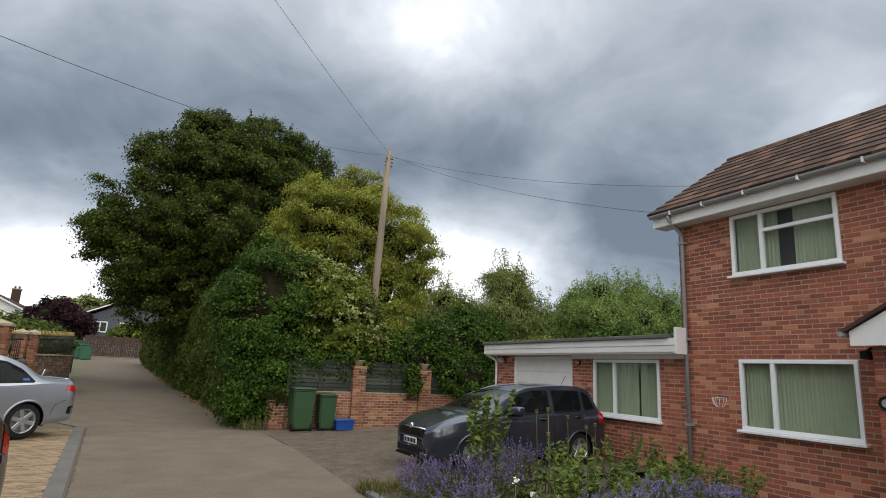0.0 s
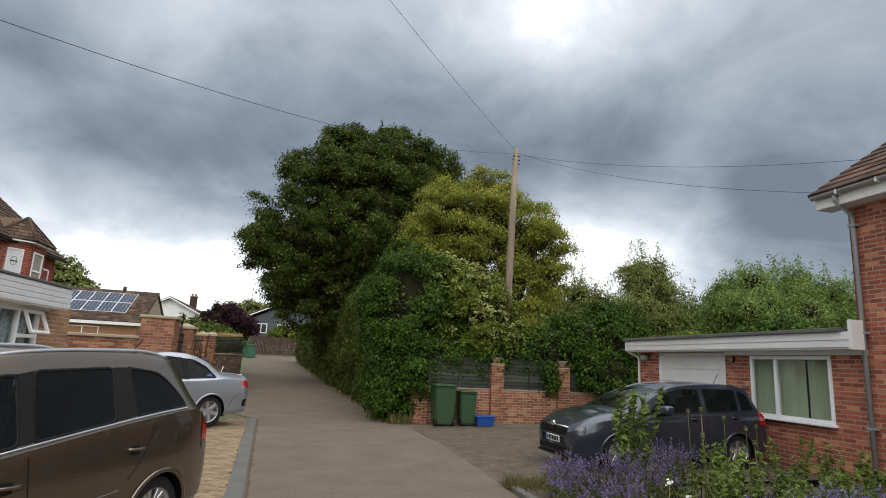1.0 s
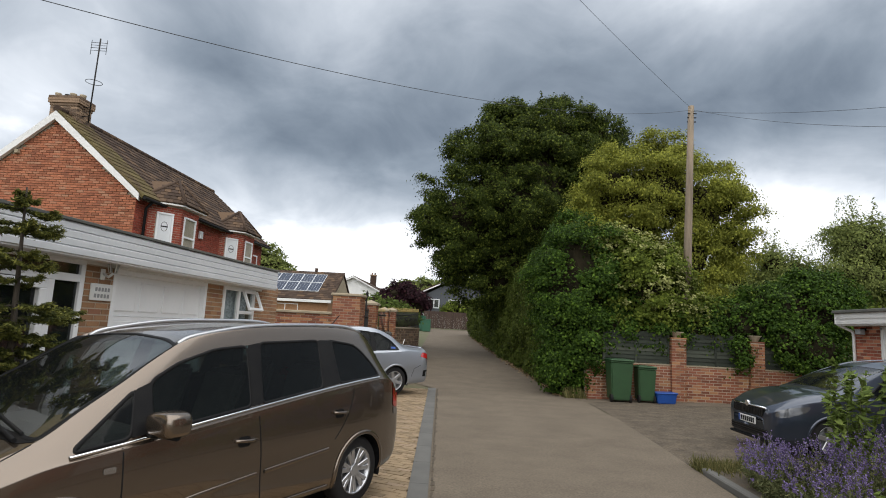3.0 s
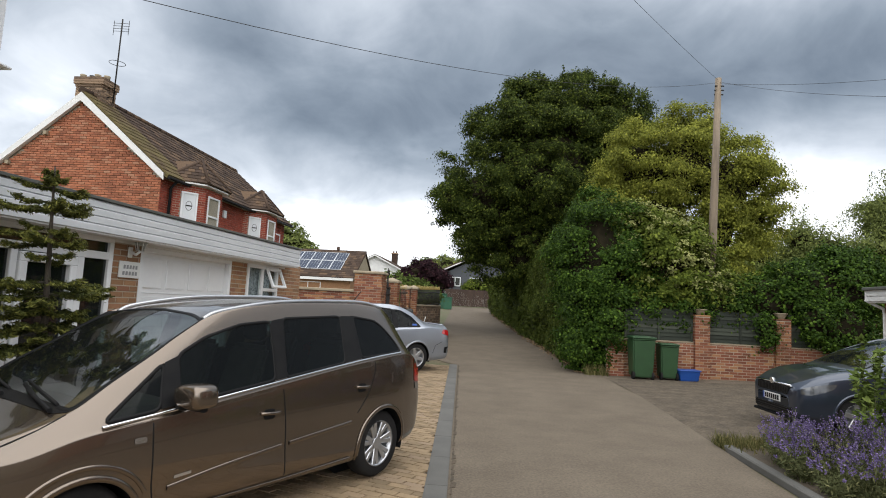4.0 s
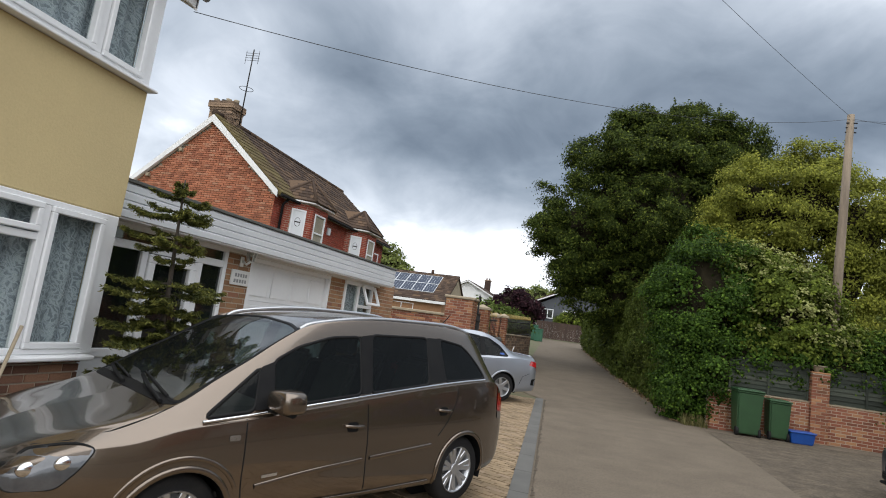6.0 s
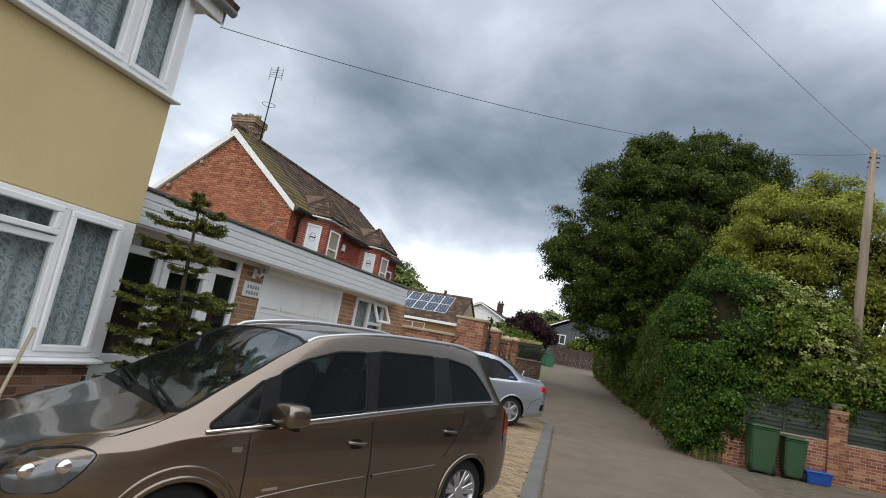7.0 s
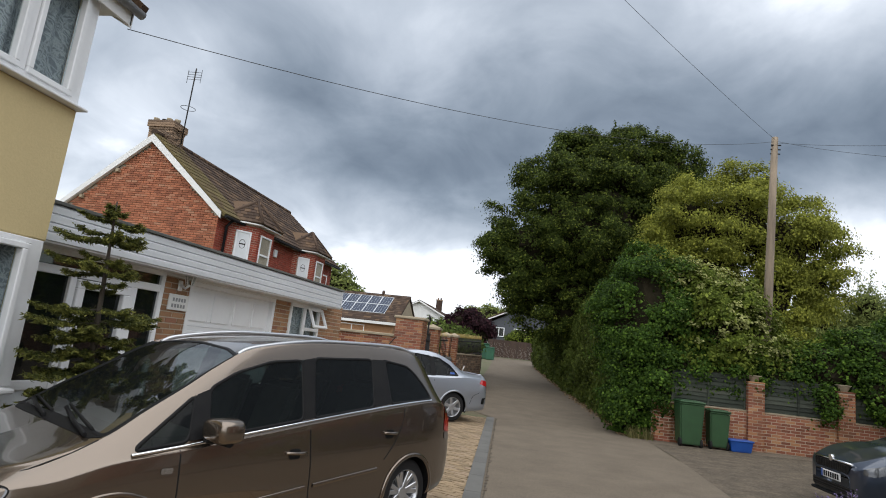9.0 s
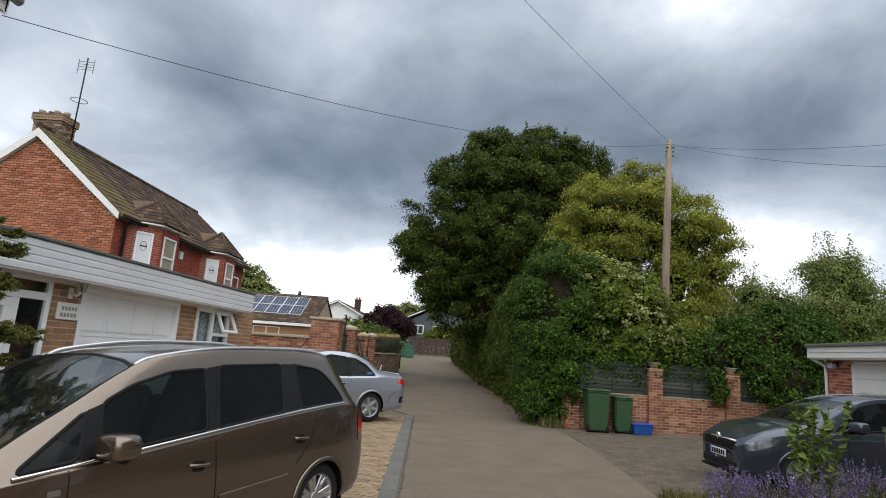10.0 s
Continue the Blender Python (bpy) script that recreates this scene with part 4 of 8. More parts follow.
# ---- telegraph pole and wires ----
pole = thing("telegraph_pole", "weathered wooden telegraph pole with wires", "pole")
POLE = Vector((6.5, 16.35, 8.75))
part("shaft", tube(bmesh.new(), [(6.30, 16.5, 0), (6.37, 16.46, 3), (6.44, 16.40, 6), tuple(POLE)], 0.14, 12, 0.085), "wood", pole)
for k in range(3):
    part("insulator", tube(bmesh.new(), [POLE + Vector((-0.12, 0.03 * k - 0.05, -0.25 - 0.12 * k)), POLE + Vector((0.14, 0.03 * k - 0.05, -0.25 - 0.12 * k))], 0.02, 8), "iron", pole)
for k in range(4):
    part("step", tube(bmesh.new(), [POLE + Vector((-0.2, 0.04, -1.2 - 0.9 * k)), POLE + Vector((0.1, 0.04, -1.2 - 0.9 * k))], 0.012, 6), "iron", pole)


def cable(a, b, sag, r=0.0045):
    a, b = Vector(a), Vector(b)
    pts = [a.lerp(b, k / 24) - Vector((0, 0, sag * 4 * (k / 24) * (1 - k / 24))) for k in range(25)]
    c = tagged(part("overhead_cable", tube(bmesh.new(), pts, r, 5), "wire"), "thin black overhead telephone cable", "cable", "cables from the pole")
    return c


cable(POLE + Vector((0, 0, -0.12)), (-4.15, 4.25, 4.55), 0.5)
cable(POLE + Vector((0, 0, -0.06)), (-7.0, -1.5, 9.0), 0.35)
cable(POLE + Vector((0, 0, -0.10)), (8.72, 7.3, 4.95), 0.28)
cable(POLE + Vector((0, 0, -0.16)), (10.5, 7.45, 5.9), 0.3)


# ---- low white-fronted garage and porch ----
gar = thing("garage_building", "low brick garage and porch with white fascia", "garage")
FL = Face((-5.08, 0, 0), (0.082, 1, 0), (1, -0.082, 0))
HOLES_L = [(4.20, 0, 6.20, 2.30), (6.72, 0, 8.98, 2.25), (9.52, 1.05, 10.74, 2.25)]
wall_slab("wall", gar, FL, 4.1, 0, 11.84, 2.38, HOLES_L, 0.2)
brickwork(gar, FL, lay(FL, 4.1, 0, 11.84, 2.36, HOLES_L, seed=21), "brick_buff", near=(6.1, 11.84, 0.9, 2.36))
part("side_wall", wbox(-9, 11.5, 0, -4.33, 11.8, 2.38), "brick_buff", gar)
# inner wall coloured dark to look unlit through the glass
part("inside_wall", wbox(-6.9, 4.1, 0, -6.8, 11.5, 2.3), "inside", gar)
part("floor", wbox(-6.8, 4.1, 0.0, -4.95, 11.5, 0.02), "concrete", gar)
fascia_l = part("fascia", boxes(FL, [(4.10, 2.315, 0.27, 11.06, 2.66, 0.288)]), "cladding", gar, "white ribbed board fascia")
for k in range(4):
    fas = bmesh.new()
    v = 2.305 + 0.0885 * k
    prism(fas, [FL(4.08, v, 0.29), FL(4.08, v + 0.003, 0.309), FL(4.08, v + 0.068, 0.315), FL(4.08, v + 0.0875, 0.289)], FL.u * 7.0)
    part("fascia_board", fas, "cladding", fascia_l)
part("roof_edge", boxes(FL, [(4.06, 2.662, -4.0, 11.10, 2.695, 0.335)], 0.004), "felt", gar, "grey flat roof with edge trim")
part("fascia_end", boxes(FL, [(11.065, 2.305, -4.0, 11.085, 2.66, 0.30)], 0.002), "cladding", gar)
part("soffit", boxes(FL, [(4.08, 2.285, 0.0, 11.06, 2.303, 0.29)]), "white", gar)
part("head_board", boxes(FL, [(6.20, 2.252, 0.0, 11.0, 2.284, 0.03)], 0.003), "white", gar)
window(gar, FL, 9.52, 1.05, 10.74, 2.25, (10.10,), ((10.10, 10.71, 1.80),), behind="lace", folds=0.16)
part("open_vent", boxes(Face(FL(10.14, 2.21, 0.04), FL.u, (0.92, 0, 0.42), (0.38, 0, -0.92)), ring(None, 0, 0, 0.58, 0.40, 0.05, 0, 0.045), 0.005), "upvc", gar, "top window vent standing open")
dr = [(6.76, 0.03, -0.10, 8.94, 2.20, -0.07)]
gdoor = part("garage_door", boxes(FL, dr), "upvc", gar, "white panelled garage door, closed")
for r in range(4):
    for c in range(4):
        u, v = 6.84 + 0.53 * c, 0.10 + 0.535 * r
        part("door_panel", boxes(FL, [(u, v, -0.072, u + 0.44, v + 0.41, -0.056)], 0.012), "upvc", gdoor)
for r in range(3):
    part("door_rib", boxes(FL, [(6.76, 0.565 + 0.535 * r, -0.071, 8.94, 0.578 + 0.535 * r, -0.062)], 0.003), "cladding", gdoor)
part("door_frame", boxes(FL, [(6.72, 0, -0.11, 6.79, 2.25, 0.012), (8.91, 0, -0.11, 8.98, 2.25, 0.012), (6.79, 2.19, -0.11, 8.91, 2.25, 0.012)], 0.004), "upvc", gar)
# glazed porch
pf = ring(FL, 4.20, 0.0, 6.20, 2.30, 0.07, -0.05, 0.03)
porch_l = part("glazed_porch", boxes(FL, pf, 0.006), "upvc", gar, "white framed porch with dark glass")
for row_p in ((4.82, 0.07, -0.05, 4.90, 2.02, 0.03), (5.66, 0.07, -0.05, 5.76, 2.02, 0.03), (4.27, 2.02, -0.05, 6.13, 2.11, 0.032), (4.27, 0.86, -0.05, 4.82, 0.95, 0.03)):
    part("glazing_bar", boxes(FL, [row_p], 0.006), "upvc", porch_l)
part("kick_panel", boxes(FL, [(4.27, 0.07, -0.03, 4.82, 0.86, 0.012)], 0.004), "cladding", porch_l, "grey white solid lower panel")
part("pane", boxes(FL, [(4.24, 0.05, -0.014, 6.17, 2.27, -0.008)]), "dark_pane", porch_l)
pd = part("door", boxes(FL, ring(FL, 4.91, 0.04, 5.65, 2.01, 0.10, -0.03, 0.05), 0.008), "upvc", gar, "white framed glazed porch door")
part("door_rail", boxes(FL, [(5.01, 0.75, -0.03, 5.55, 0.86, 0.048)], 0.006), "upvc", pd)
part("handle", tube(bmesh.new(), [FL(5.60, 1.02, 0.05), FL(5.60, 1.02, 0.09), FL(5.50, 1.02, 0.09)], 0.012), "chrome", pd)
# name board with plain bars
sign = thing("house_sign", "cream house name board with dark lettering", "sign")
part("board", boxes(FL, [(6.32, 1.82, 0.008, 6.70, 2.03, 0.03)], 0.006), "plate", sign)
for v, a, b in ((1.935, 6.38, 6.65), (1.855, 6.37, 6.65)):
    n = 5
    for k in range(n):
        u = a + (b - a) * k / n
        part("bar", boxes(FL, [(u + 0.008, v, 0.031, u + (b - a) / n - 0.012, v + 0.048, 0.034)]), "grey_pvc", sign)
lan = thing("wall_lantern", "white metal coach lantern on brick pier", "lamp")
part("arm", tube(bmesh.new(), [FL(6.50, 2.16, 0.02), FL(6.50, 2.12, 0.10), FL(6.51, 2.17, 0.15), FL(6.51, 2.17, 0.15)], 0.018, 8), "white", lan)
part("backplate", boxes(FL, [(6.46, 2.08, 0.006, 6.54, 2.22, 0.025)], 0.008), "white", lan)
part("glass", tube(bmesh.new(), [FL(6.51, 2.17, 0.15), FL(6.51, 2.29, 0.15)], 0.045, 6, 0.075), "pane", lan)
part("cap", tube(bmesh.new(), [FL(6.51, 2.29, 0.15), FL(6.51, 2.32, 0.15), FL(6.51, 2.36, 0.15)], 0.088, 6, 0.012), "white", lan)
for k in range(6):
    a = math.pi * 2 * k / 6
    part("rib", tube(bmesh.new(), [FL(6.51 + 0.046 * math.cos(a), 2.17, 0.15 + 0.046 * math.sin(a)), FL(6.51 + 0.076 * math.cos(a), 2.29, 0.15 + 0.076 * math.sin(a))], 0.006, 5), "white", lan)

# ---- cream rendered house ----
cream = thing("cream_house", "cream rendered two-storey house with white windows", "house")
FY = Face((-4.2, 0, 0), (0, 1, 0), (1, 0, 0))
part("render_band", wbox(-4.6, -6, 2.255, -4.19, 3.935, 3.505, 0.012), "render", cream)
part("side_wall", wbox(-9, 3.78, 0, -4.42, 3.92, 4.7), "render", cream)
# back wall and floor band have the unlit interior's gloom in their colour
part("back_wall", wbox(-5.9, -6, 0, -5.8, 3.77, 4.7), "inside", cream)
part("plinth", wbox(-4.5, -6, 0, -4.205, 3.80, 0.925), "mortar", cream)
brickwork(cream, FY, lay(FY, 0.4, 0, 3.82, 0.925, seed=31), "brick_brown", near=(1.0, 3.83, 0, 0.93))
window(cream, FY, 1.0, 0.98, 3.78, 2.25, (2.0, 3.17), ((1.0, 3.14, 1.93),), behind="lace", frame_w=0.05, sashes=((2.04, 1.97, 3.13, 2.21), (1.06, 1.97, 1.96, 2.21), (3.21, 1.03, 3.74, 2.20)), folds=0.2)
part("corner_post", wbox(-4.30, 3.785, 0.98, -4.19, 3.915, 2.253, 0.006), "upvc", cream)
part("sill_board", wbox(-4.3, 0.9, 0.932, -4.08, 3.862, 0.972, 0.01), "upvc", cream)
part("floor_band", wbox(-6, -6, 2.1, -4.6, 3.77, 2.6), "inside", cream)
window(cream, FY, 0.6, 3.545, 3.83, 4.66, (2.0, 3.29), (), behind="lace", frame_w=0.05, sill=False, sashes=((3.33, 3.59, 3.79, 4.62), (2.04, 3.59, 3.25, 4.62)), folds=0.2)
part("sill_board", wbox(-4.3, -2, 3.508, -4.10, 3.965, 3.532, 0.006), "upvc", cream)
part("corner_post", wbox(-4.32, 3.835, 3.535, -4.19, 3.925, 4.66, 0.006), "upvc", cream)
part("soffit", wbox(-4.6, -6, 4.665, -4.12, 4.20, 4.69), "white", cream)
part("fascia", wbox(-4.115, -6, 4.56, -4.09, 4.22, 4.74, 0.004), "white", cream)
part("bargeboard", prism(bmesh.new(), [(-4.09, 4.20, 4.54), (-4.09, 4.20, 4.74), (-6.8, 4.20, 6.2), (-6.8, 4.20, 6.0)], (0, 0.03, 0)), "white", cream)
part("gutter", tube(bmesh.new(), [(-4.04, -6, 4.72), (-4.04, 4.28, 4.72)], 0.05, 10), "grey_pvc", cream, "grey gutter")
slope_c = math.atan2(1.6, 2.9)
FYr = Face((-4.02, 0, 4.77), (0, 1, 0), (math.sin(slope_c), 0, math.cos(slope_c)), (-math.cos(slope_c), 0, math.sin(slope_c)))
part("roof", prism(bmesh.new(), [FYr(-6, 0, -0.02), FYr(4.26, 0, -0.02), FYr(4.26, 3.3, -0.02), FYr(-6, 3.3, -0.02)], FYr.n * -0.05), "tile_dark", cream)
tiles(cream, FYr, 0, -0.03, 4.28, 3.3, "tile_dark", 0.3, 0.31)
broom = thing("broom", "wooden broom leaning against the house", "broom")
part("handle", tube(bmesh.new(), [(-3.83, 2.62, 0.10), (-4.08, 3.10, 1.22)], 0.014, 8), "coping", broom)
part("head", wbox(-3.95, 2.48, 0.0, -3.70, 2.68, 0.1, 0.01), "wood", broom)

# ---- tall old brick house beyond the garage ----
old = thing("old_house", "old red brick house with tiled gable roof", "house")
FG = Face((0, 15.72, 0), (1, 0, 0), (0, -1, 0))
AP, EV, XA, XE = 7.40, 5.08, -12.79, -9.72
part("body", prism(bmesh.new(), [(-15.56, 15.76, 0), (-10.02, 15.76, 0), (-10.02, 15.76, 5.15), (XA, 15.76, 7.5), (-15.56, 15.76, 5.15)], (0, 10.4, 0)), "mortar", old)
brickwork(old, FG, lay(FG, -15.58, 2.4, -10.0, AP, inside=lambda u, v: v < 7.52 - abs(u - XA) * 0.845, seed=41), "brick_old", near=(-13.4, -11.6, 4.0, 5.6))
FO = Face((-10.0, 0, 0), (0, 1, 0), (1, 0, 0))
brickwork(old, FO, lay(FO, 15.72, 2.4, 26.1, EV, seed=42), "brick_bright", near=(15.9, 17.2, 3.0, 5.1))
pitch_o = math.atan2(7.72 - 5.12, XE - XA)
FOr = Face((XE, 0, 5.13), (0, 1, 0), (math.sin(pitch_o), 0, math.cos(pitch_o)), (-math.cos(pitch_o), 0, math.sin(pitch_o)))
FOl = Face((2 * XA - XE, 0, 5.13), (0, 1, 0), (-math.sin(pitch_o), 0, math.cos(pitch_o)), (math.cos(pitch_o), 0, math.sin(pitch_o)))
L_o = math.hypot(7.72 - 5.12, XE - XA)
for f2 in (FOr, FOl):
    part("roof", prism(bmesh.new(), [f2(15.62, 0, -0.03), f2(26.3, 0, -0.03), f2(26.3, L_o, -0.03), f2(15.62, L_o, -0.03)], f2.n * -0.06), "tile_moss", old)
tiles(old, FOr, 15.6, 0, 17.0, L_o, "tile_moss", 0.24, 0.28)
tiles(old, FOr, 17.0, 0, 26.35, L_o, "tile_dark", 0.24, 0.28)
for k in range(26):
    part("ridge_tile", tube(bmesh.new(), [(XA, 15.6 + 0.412 * k, 7.74), (XA, 16.0 + 0.412 * k, 7.745)], 0.11, 8), "tile_dark", old)
for s in (-1, 1):
    bb2 = prism(bmesh.new(), [(XA, 15.58, 7.40), (XA, 15.58, 7.665), (XA + s * 2.93, 15.58, 5.20), (XA + s * 2.93, 15.58, 5.0)], (0, 0.04, 0))
    part("bargeboard", bb2, "white", old, "white painted bargeboard")
    part("soffit", prism(bmesh.new(), [(XA, 15.62, 7.44), (XA + s * 2.9, 15.62, 5.02), (XA + s * 2.9, 15.71, 5.02), (XA, 15.71, 7.44)], (0, 0, -0.02)), "white", old)
    for k in (0.36, 0.74) if s < 0 else ():
        part("purlin_end", wbox(XA + s * 3.0 * k - 0.06, 15.6, 7.33 - 2.53 * k - 0.12, XA + s * 3.0 * k + 0.06, 15.71, 7.33 - 2.53 * k, 0.01), "coping", old)
part("gutter", tube(bmesh.new(), [(-9.68, 15.6, 5.07), (-9.68, 26.3, 5.07)], 0.05, 8), "black_pvc", old)
part("downpipe", tube(bmesh.new(), [(-9.72, 16.12, 5.05), (-9.9, 16.12, 4.85), (-9.93, 16.12, 0)], 0.045, 8), "black_pvc", old)
chim = part("chimney", wbox(-13.44, 16.16, 6.8, -12.56, 16.82, 8.05), "mortar", old, "weathered brown brick chimney stack")
for f2, a, b in ((Face((0, 16.15, 0), (1, 0, 0), (0, -1, 0)), -13.45, -12.55), (Face((-12.55, 0, 0), (0, 1, 0), (1, 0, 0)), 16.15, 16.82)):
    brickwork(old, f2, lay(f2, a, 6.9, b, 8.05, seed=47), "stone")
for k, (z, o) in enumerate(((8.05, 0.02), (8.13, 0.06), (8.21, 0.065), (8.29, 0.06))):
    part("course", wbox(-13.45 - o, 16.15 - o, z, -12.55 + o, 16.82 + o, z + 0.078, 0.008), "stone", chim)
for k in range(4):
    part("pot", tube(bmesh.new(), [(-13.38 + 0.25 * k, 16.33 + 0.1 * (k % 2), 8.36), (-13.38 + 0.25 * k, 16.33 + 0.1 * (k % 2), 8.47), (-13.38 + 0.25 * k, 16.33 + 0.1 * (k % 2), 8.51)], 0.085, 12, 0.10), "coping" if k != 1 else "iron", chim)
ant = thing("television_aerial", "tall thin television aerial strapped to chimney", "aerial")
AX, AY = -12.32, 16.4
part("mast", tube(bmesh.new(), [(AX, AY, 7.6), (AX + 0.02, AY, 10.45)], 0.022, 6), "iron", ant)
for k in range(4):
    part("element", tube(bmesh.new(), [(AX - 0.28, AY, 10.05 + 0.09 * k), (AX + 0.28, AY, 10.02 + 0.09 * k)], 0.008, 5), "iron", ant)
for s in (-0.26, 0.0, 0.26):
    part("element", tube(bmesh.new(), [(AX + s, AY, 9.9), (AX + s, AY, 10.4)], 0.008, 5), "iron", ant)
part("loop", tube(bmesh.new(), [(AX + 0.24 * math.cos(k * math.pi / 8), AY + 0.24 * math.sin(k * math.pi / 8), 8.95) for k in range(17)], 0.01, 5), "iron", ant)
for z in (7.8, 8.1):
    part("strap", tube(bmesh.new(), [(AX, AY, z), (-12.56, AY, z)], 0.014, 5), "iron", ant)


def bay(y0):
    """A canted bay with its own hipped roof and leaded panels."""
    p = [(-10.0, y0), (-9.32, y0 + 0.75), (-9.32, y0 + 1.87), (-10.0, y0 + 2.62)]
    b = part("bay", prism(bmesh.new(), [(x + (-0.012 if x > -9.9 else 0), y, 0) for x, y in p], (0, 0, 5.1)), "mortar", old, "canted bay of bright red brick")
    for i, ((xa, ya), (xb, yb)) in enumerate(zip(p, p[1:])):
        u, w = Vector((xb - xa, yb - ya, 0)), math.hypot(xb - xa, yb - ya)
        f = Face((xa, ya, 0), u, (u.y, -u.x, 0))
        h = [(w / 2 - 0.26, 3.2, w / 2 + 0.26, 4.86)] if i != 1 else [(0.16, 3.2, w - 0.16, 4.86)]
        brickwork(old, f, lay(f, 0, 2.6, w, 5.08, h, seed=50 + i), "brick_bright")
        if i == 1:
            window(old, f, 0.16, 3.2, w - 0.16, 4.86, (), ((0.2, w - 0.2, 4.2),), behind="lace")
        else:
            wp = part("window", boxes(f, ring(f, w / 2 - 0.26, 3.2, w / 2 + 0.26, 4.86, 0.06, 0.0, 0.05) + [(w / 2 - 0.2, 3.8, 0, w / 2 + 0.2, 3.86, 0.045)], 0.005), "upvc", old, "white leaded window panel")
            part("pane", boxes(f, [(w / 2 - 0.21, 3.25, 0.012, w / 2 + 0.21, 4.80, 0.02)]), "cladding", wp)
            lead = bmesh.new()
            for cu, cv, ra in ((w / 2, 4.42, 0.10), (w / 2, 3.55, 0.10)):
                tube(lead, [f(cu + ra * math.cos(k * math.pi / 6), cv + 1.5 * ra * math.sin(k * math.pi / 6), 0.024) for k in range(13)], 0.007, 4)
            box(lead, f, w / 2 - 0.1, 4.40, 0.021, w / 2 + 0.1, 4.44, 0.027)
            part("leading", lead, "iron", wp)
    q = [(-10.05, y0 - 0.12), (-9.16, y0 + 0.52), (-9.16, y0 + 2.1), (-10.05, y0 + 2.74)]
    part("eaves", prism(bmesh.new(), [(x, y, 5.11) for x, y in q], (0, 0, 0.045)), "white", old)
    rf, top = bmesh.new(), [(-9.95, y0 + 0.75, 6.0), (-10.3, y0 + 1.31, 6.12), (-9.95, y0 + 1.87, 6.0)]
    base = [(-10.3, y0 - 0.14, 5.17), (-9.12, y0 + 0.5, 5.17), (-9.12, y0 + 2.12, 5.17), (-10.3, y0 + 2.76, 5.17)]
    v = [rf.verts.new(c) for c in base]
    t = rf.verts.new((-9.85, y0 + 1.31, 6.10))
    e = rf.verts.new((-10.9, y0 + 1.31, 6.10))
    for tri in ((v[0], v[1], t), (v[1], v[2], t), (v[2], v[3], t), (v[3], e, t), (e, v[0], t)):
        rf.faces.new(tri)
    part("bay_roof", rf, "tile_dark", old, "small hipped roof of dark tiles")
    for a_ in (base[1], base[2], base[0]):
        part("hip", tube(bmesh.new(), [Vector(a_) + Vector((0, 0, 0.02)), Vector((-9.85, y0 + 1.31, 6.13))], 0.06, 6), "tile_dark", old)
    for c0, c1, c2 in ((base[0], base[1], (-9.85, y0 + 1.31, 6.10)), (base[1], base[2], (-9.85, y0 + 1.31, 6.10))):
        c0, c1, c2 = Vector(c0), Vector(c1), Vector(c2)
        u = (c1 - c0).normalized()
        nn = (c1 - c0).cross(c2 - c0).normalized()
        f = Face(c0, u, nn, nn.cross(u))
        apex_u, apex_v, w = (c2 - c0).dot(u), (c2 - c0).dot(nn.cross(u)), (c1 - c0).length
        tiles(old, f, 0, 0, w, apex_v, "tile_dark", 0.2, 0.2, inside=lambda a, b2, au=apex_u, av=apex_v, ww=w: au * b2 / av < a < ww - (ww - au) * b2 / av, thick=0.02)


bay(16.42)
bay(21.5)
window(old, FO, 24.9, 3.3, 25.6, 4.6, (), ((24.9, 25.6, 4.0),), behind="lace")
part("alarm_box", boxes(FO, [(19.75, 4.5, 0, 19.97, 4.78, 0.08)], 0.01), "cladding", old)


# ---- gate piers, boundary wall, railings ----
bwall = thing("boundary_wall", "brick boundary wall with stone coping and big pier", "wall")
FB = Face((0, 15.6, 0), (1, 0, 0), (0, -1, 0))
part("wall_core", wbox(-9.0, 15.61, 0, -3.8, 15.85, 1.92), "mortar", bwall)
brickwork(bwall, FB, lay(FB, -6.5, 0.6, -3.8, 1.92, seed=61), "brick_wall", near=(-5.6, -3.8, 1.0, 1.92))
part("coping", wbox(-9.0, 15.55, 1.92, -3.8, 15.91, 2.0, 0.015), "coping", bwall)
part("pier_core", wbox(-3.79, 15.555, 0, -3.01, 16.2, 2.46), "mortar", bwall)
for f2, a, b in ((Face((0, 15.55, 0), (1, 0, 0), (0, -1, 0)), -3.8, -3.0), (Face((-3.0, 0, 0), (0, 1, 0), (1, 0, 0)), 15.55, 16.2)):
    brickwork(bwall, f2, lay(f2, a, 0.6, b, 2.46, seed=63), "brick_wall", near=(-3.8, -3.0, 1.4, 2.46))
part("pier_cap", wbox(-3.85, 15.5, 2.46, -2.95, 16.25, 2.54, 0.02), "coping", bwall)
gate = thing("iron_gate", "black wrought iron side gate with scrollwork", "gate")
for k in range(7):
    y = 16.25 + 0.085 * k
    part("gate_bar", tube(bmesh.new(), [(-2.98, y, 0.1), (-2.98, y, 2.15 + 0.55 * math.exp(-((k - 1) / 1.6) ** 2))], 0.016, 6, 0.012), "iron", gate)
for z in (0.2, 1.2, 1.9, 2.1):
    part("gate_rail", wbox(-3.0, 16.22, z, -2.96, 16.8, z + 0.035, 0.004), "iron", gate)
part("scroll", tube(bmesh.new(), [(-2.98, 16.36 + (0.16 - 0.012 * k) * math.cos(k * 0.6), 2.5 + (0.2 - 0.014 * k) * math.sin(k * 0.6)) for k in range(13)], 0.02, 6), "iron", gate)
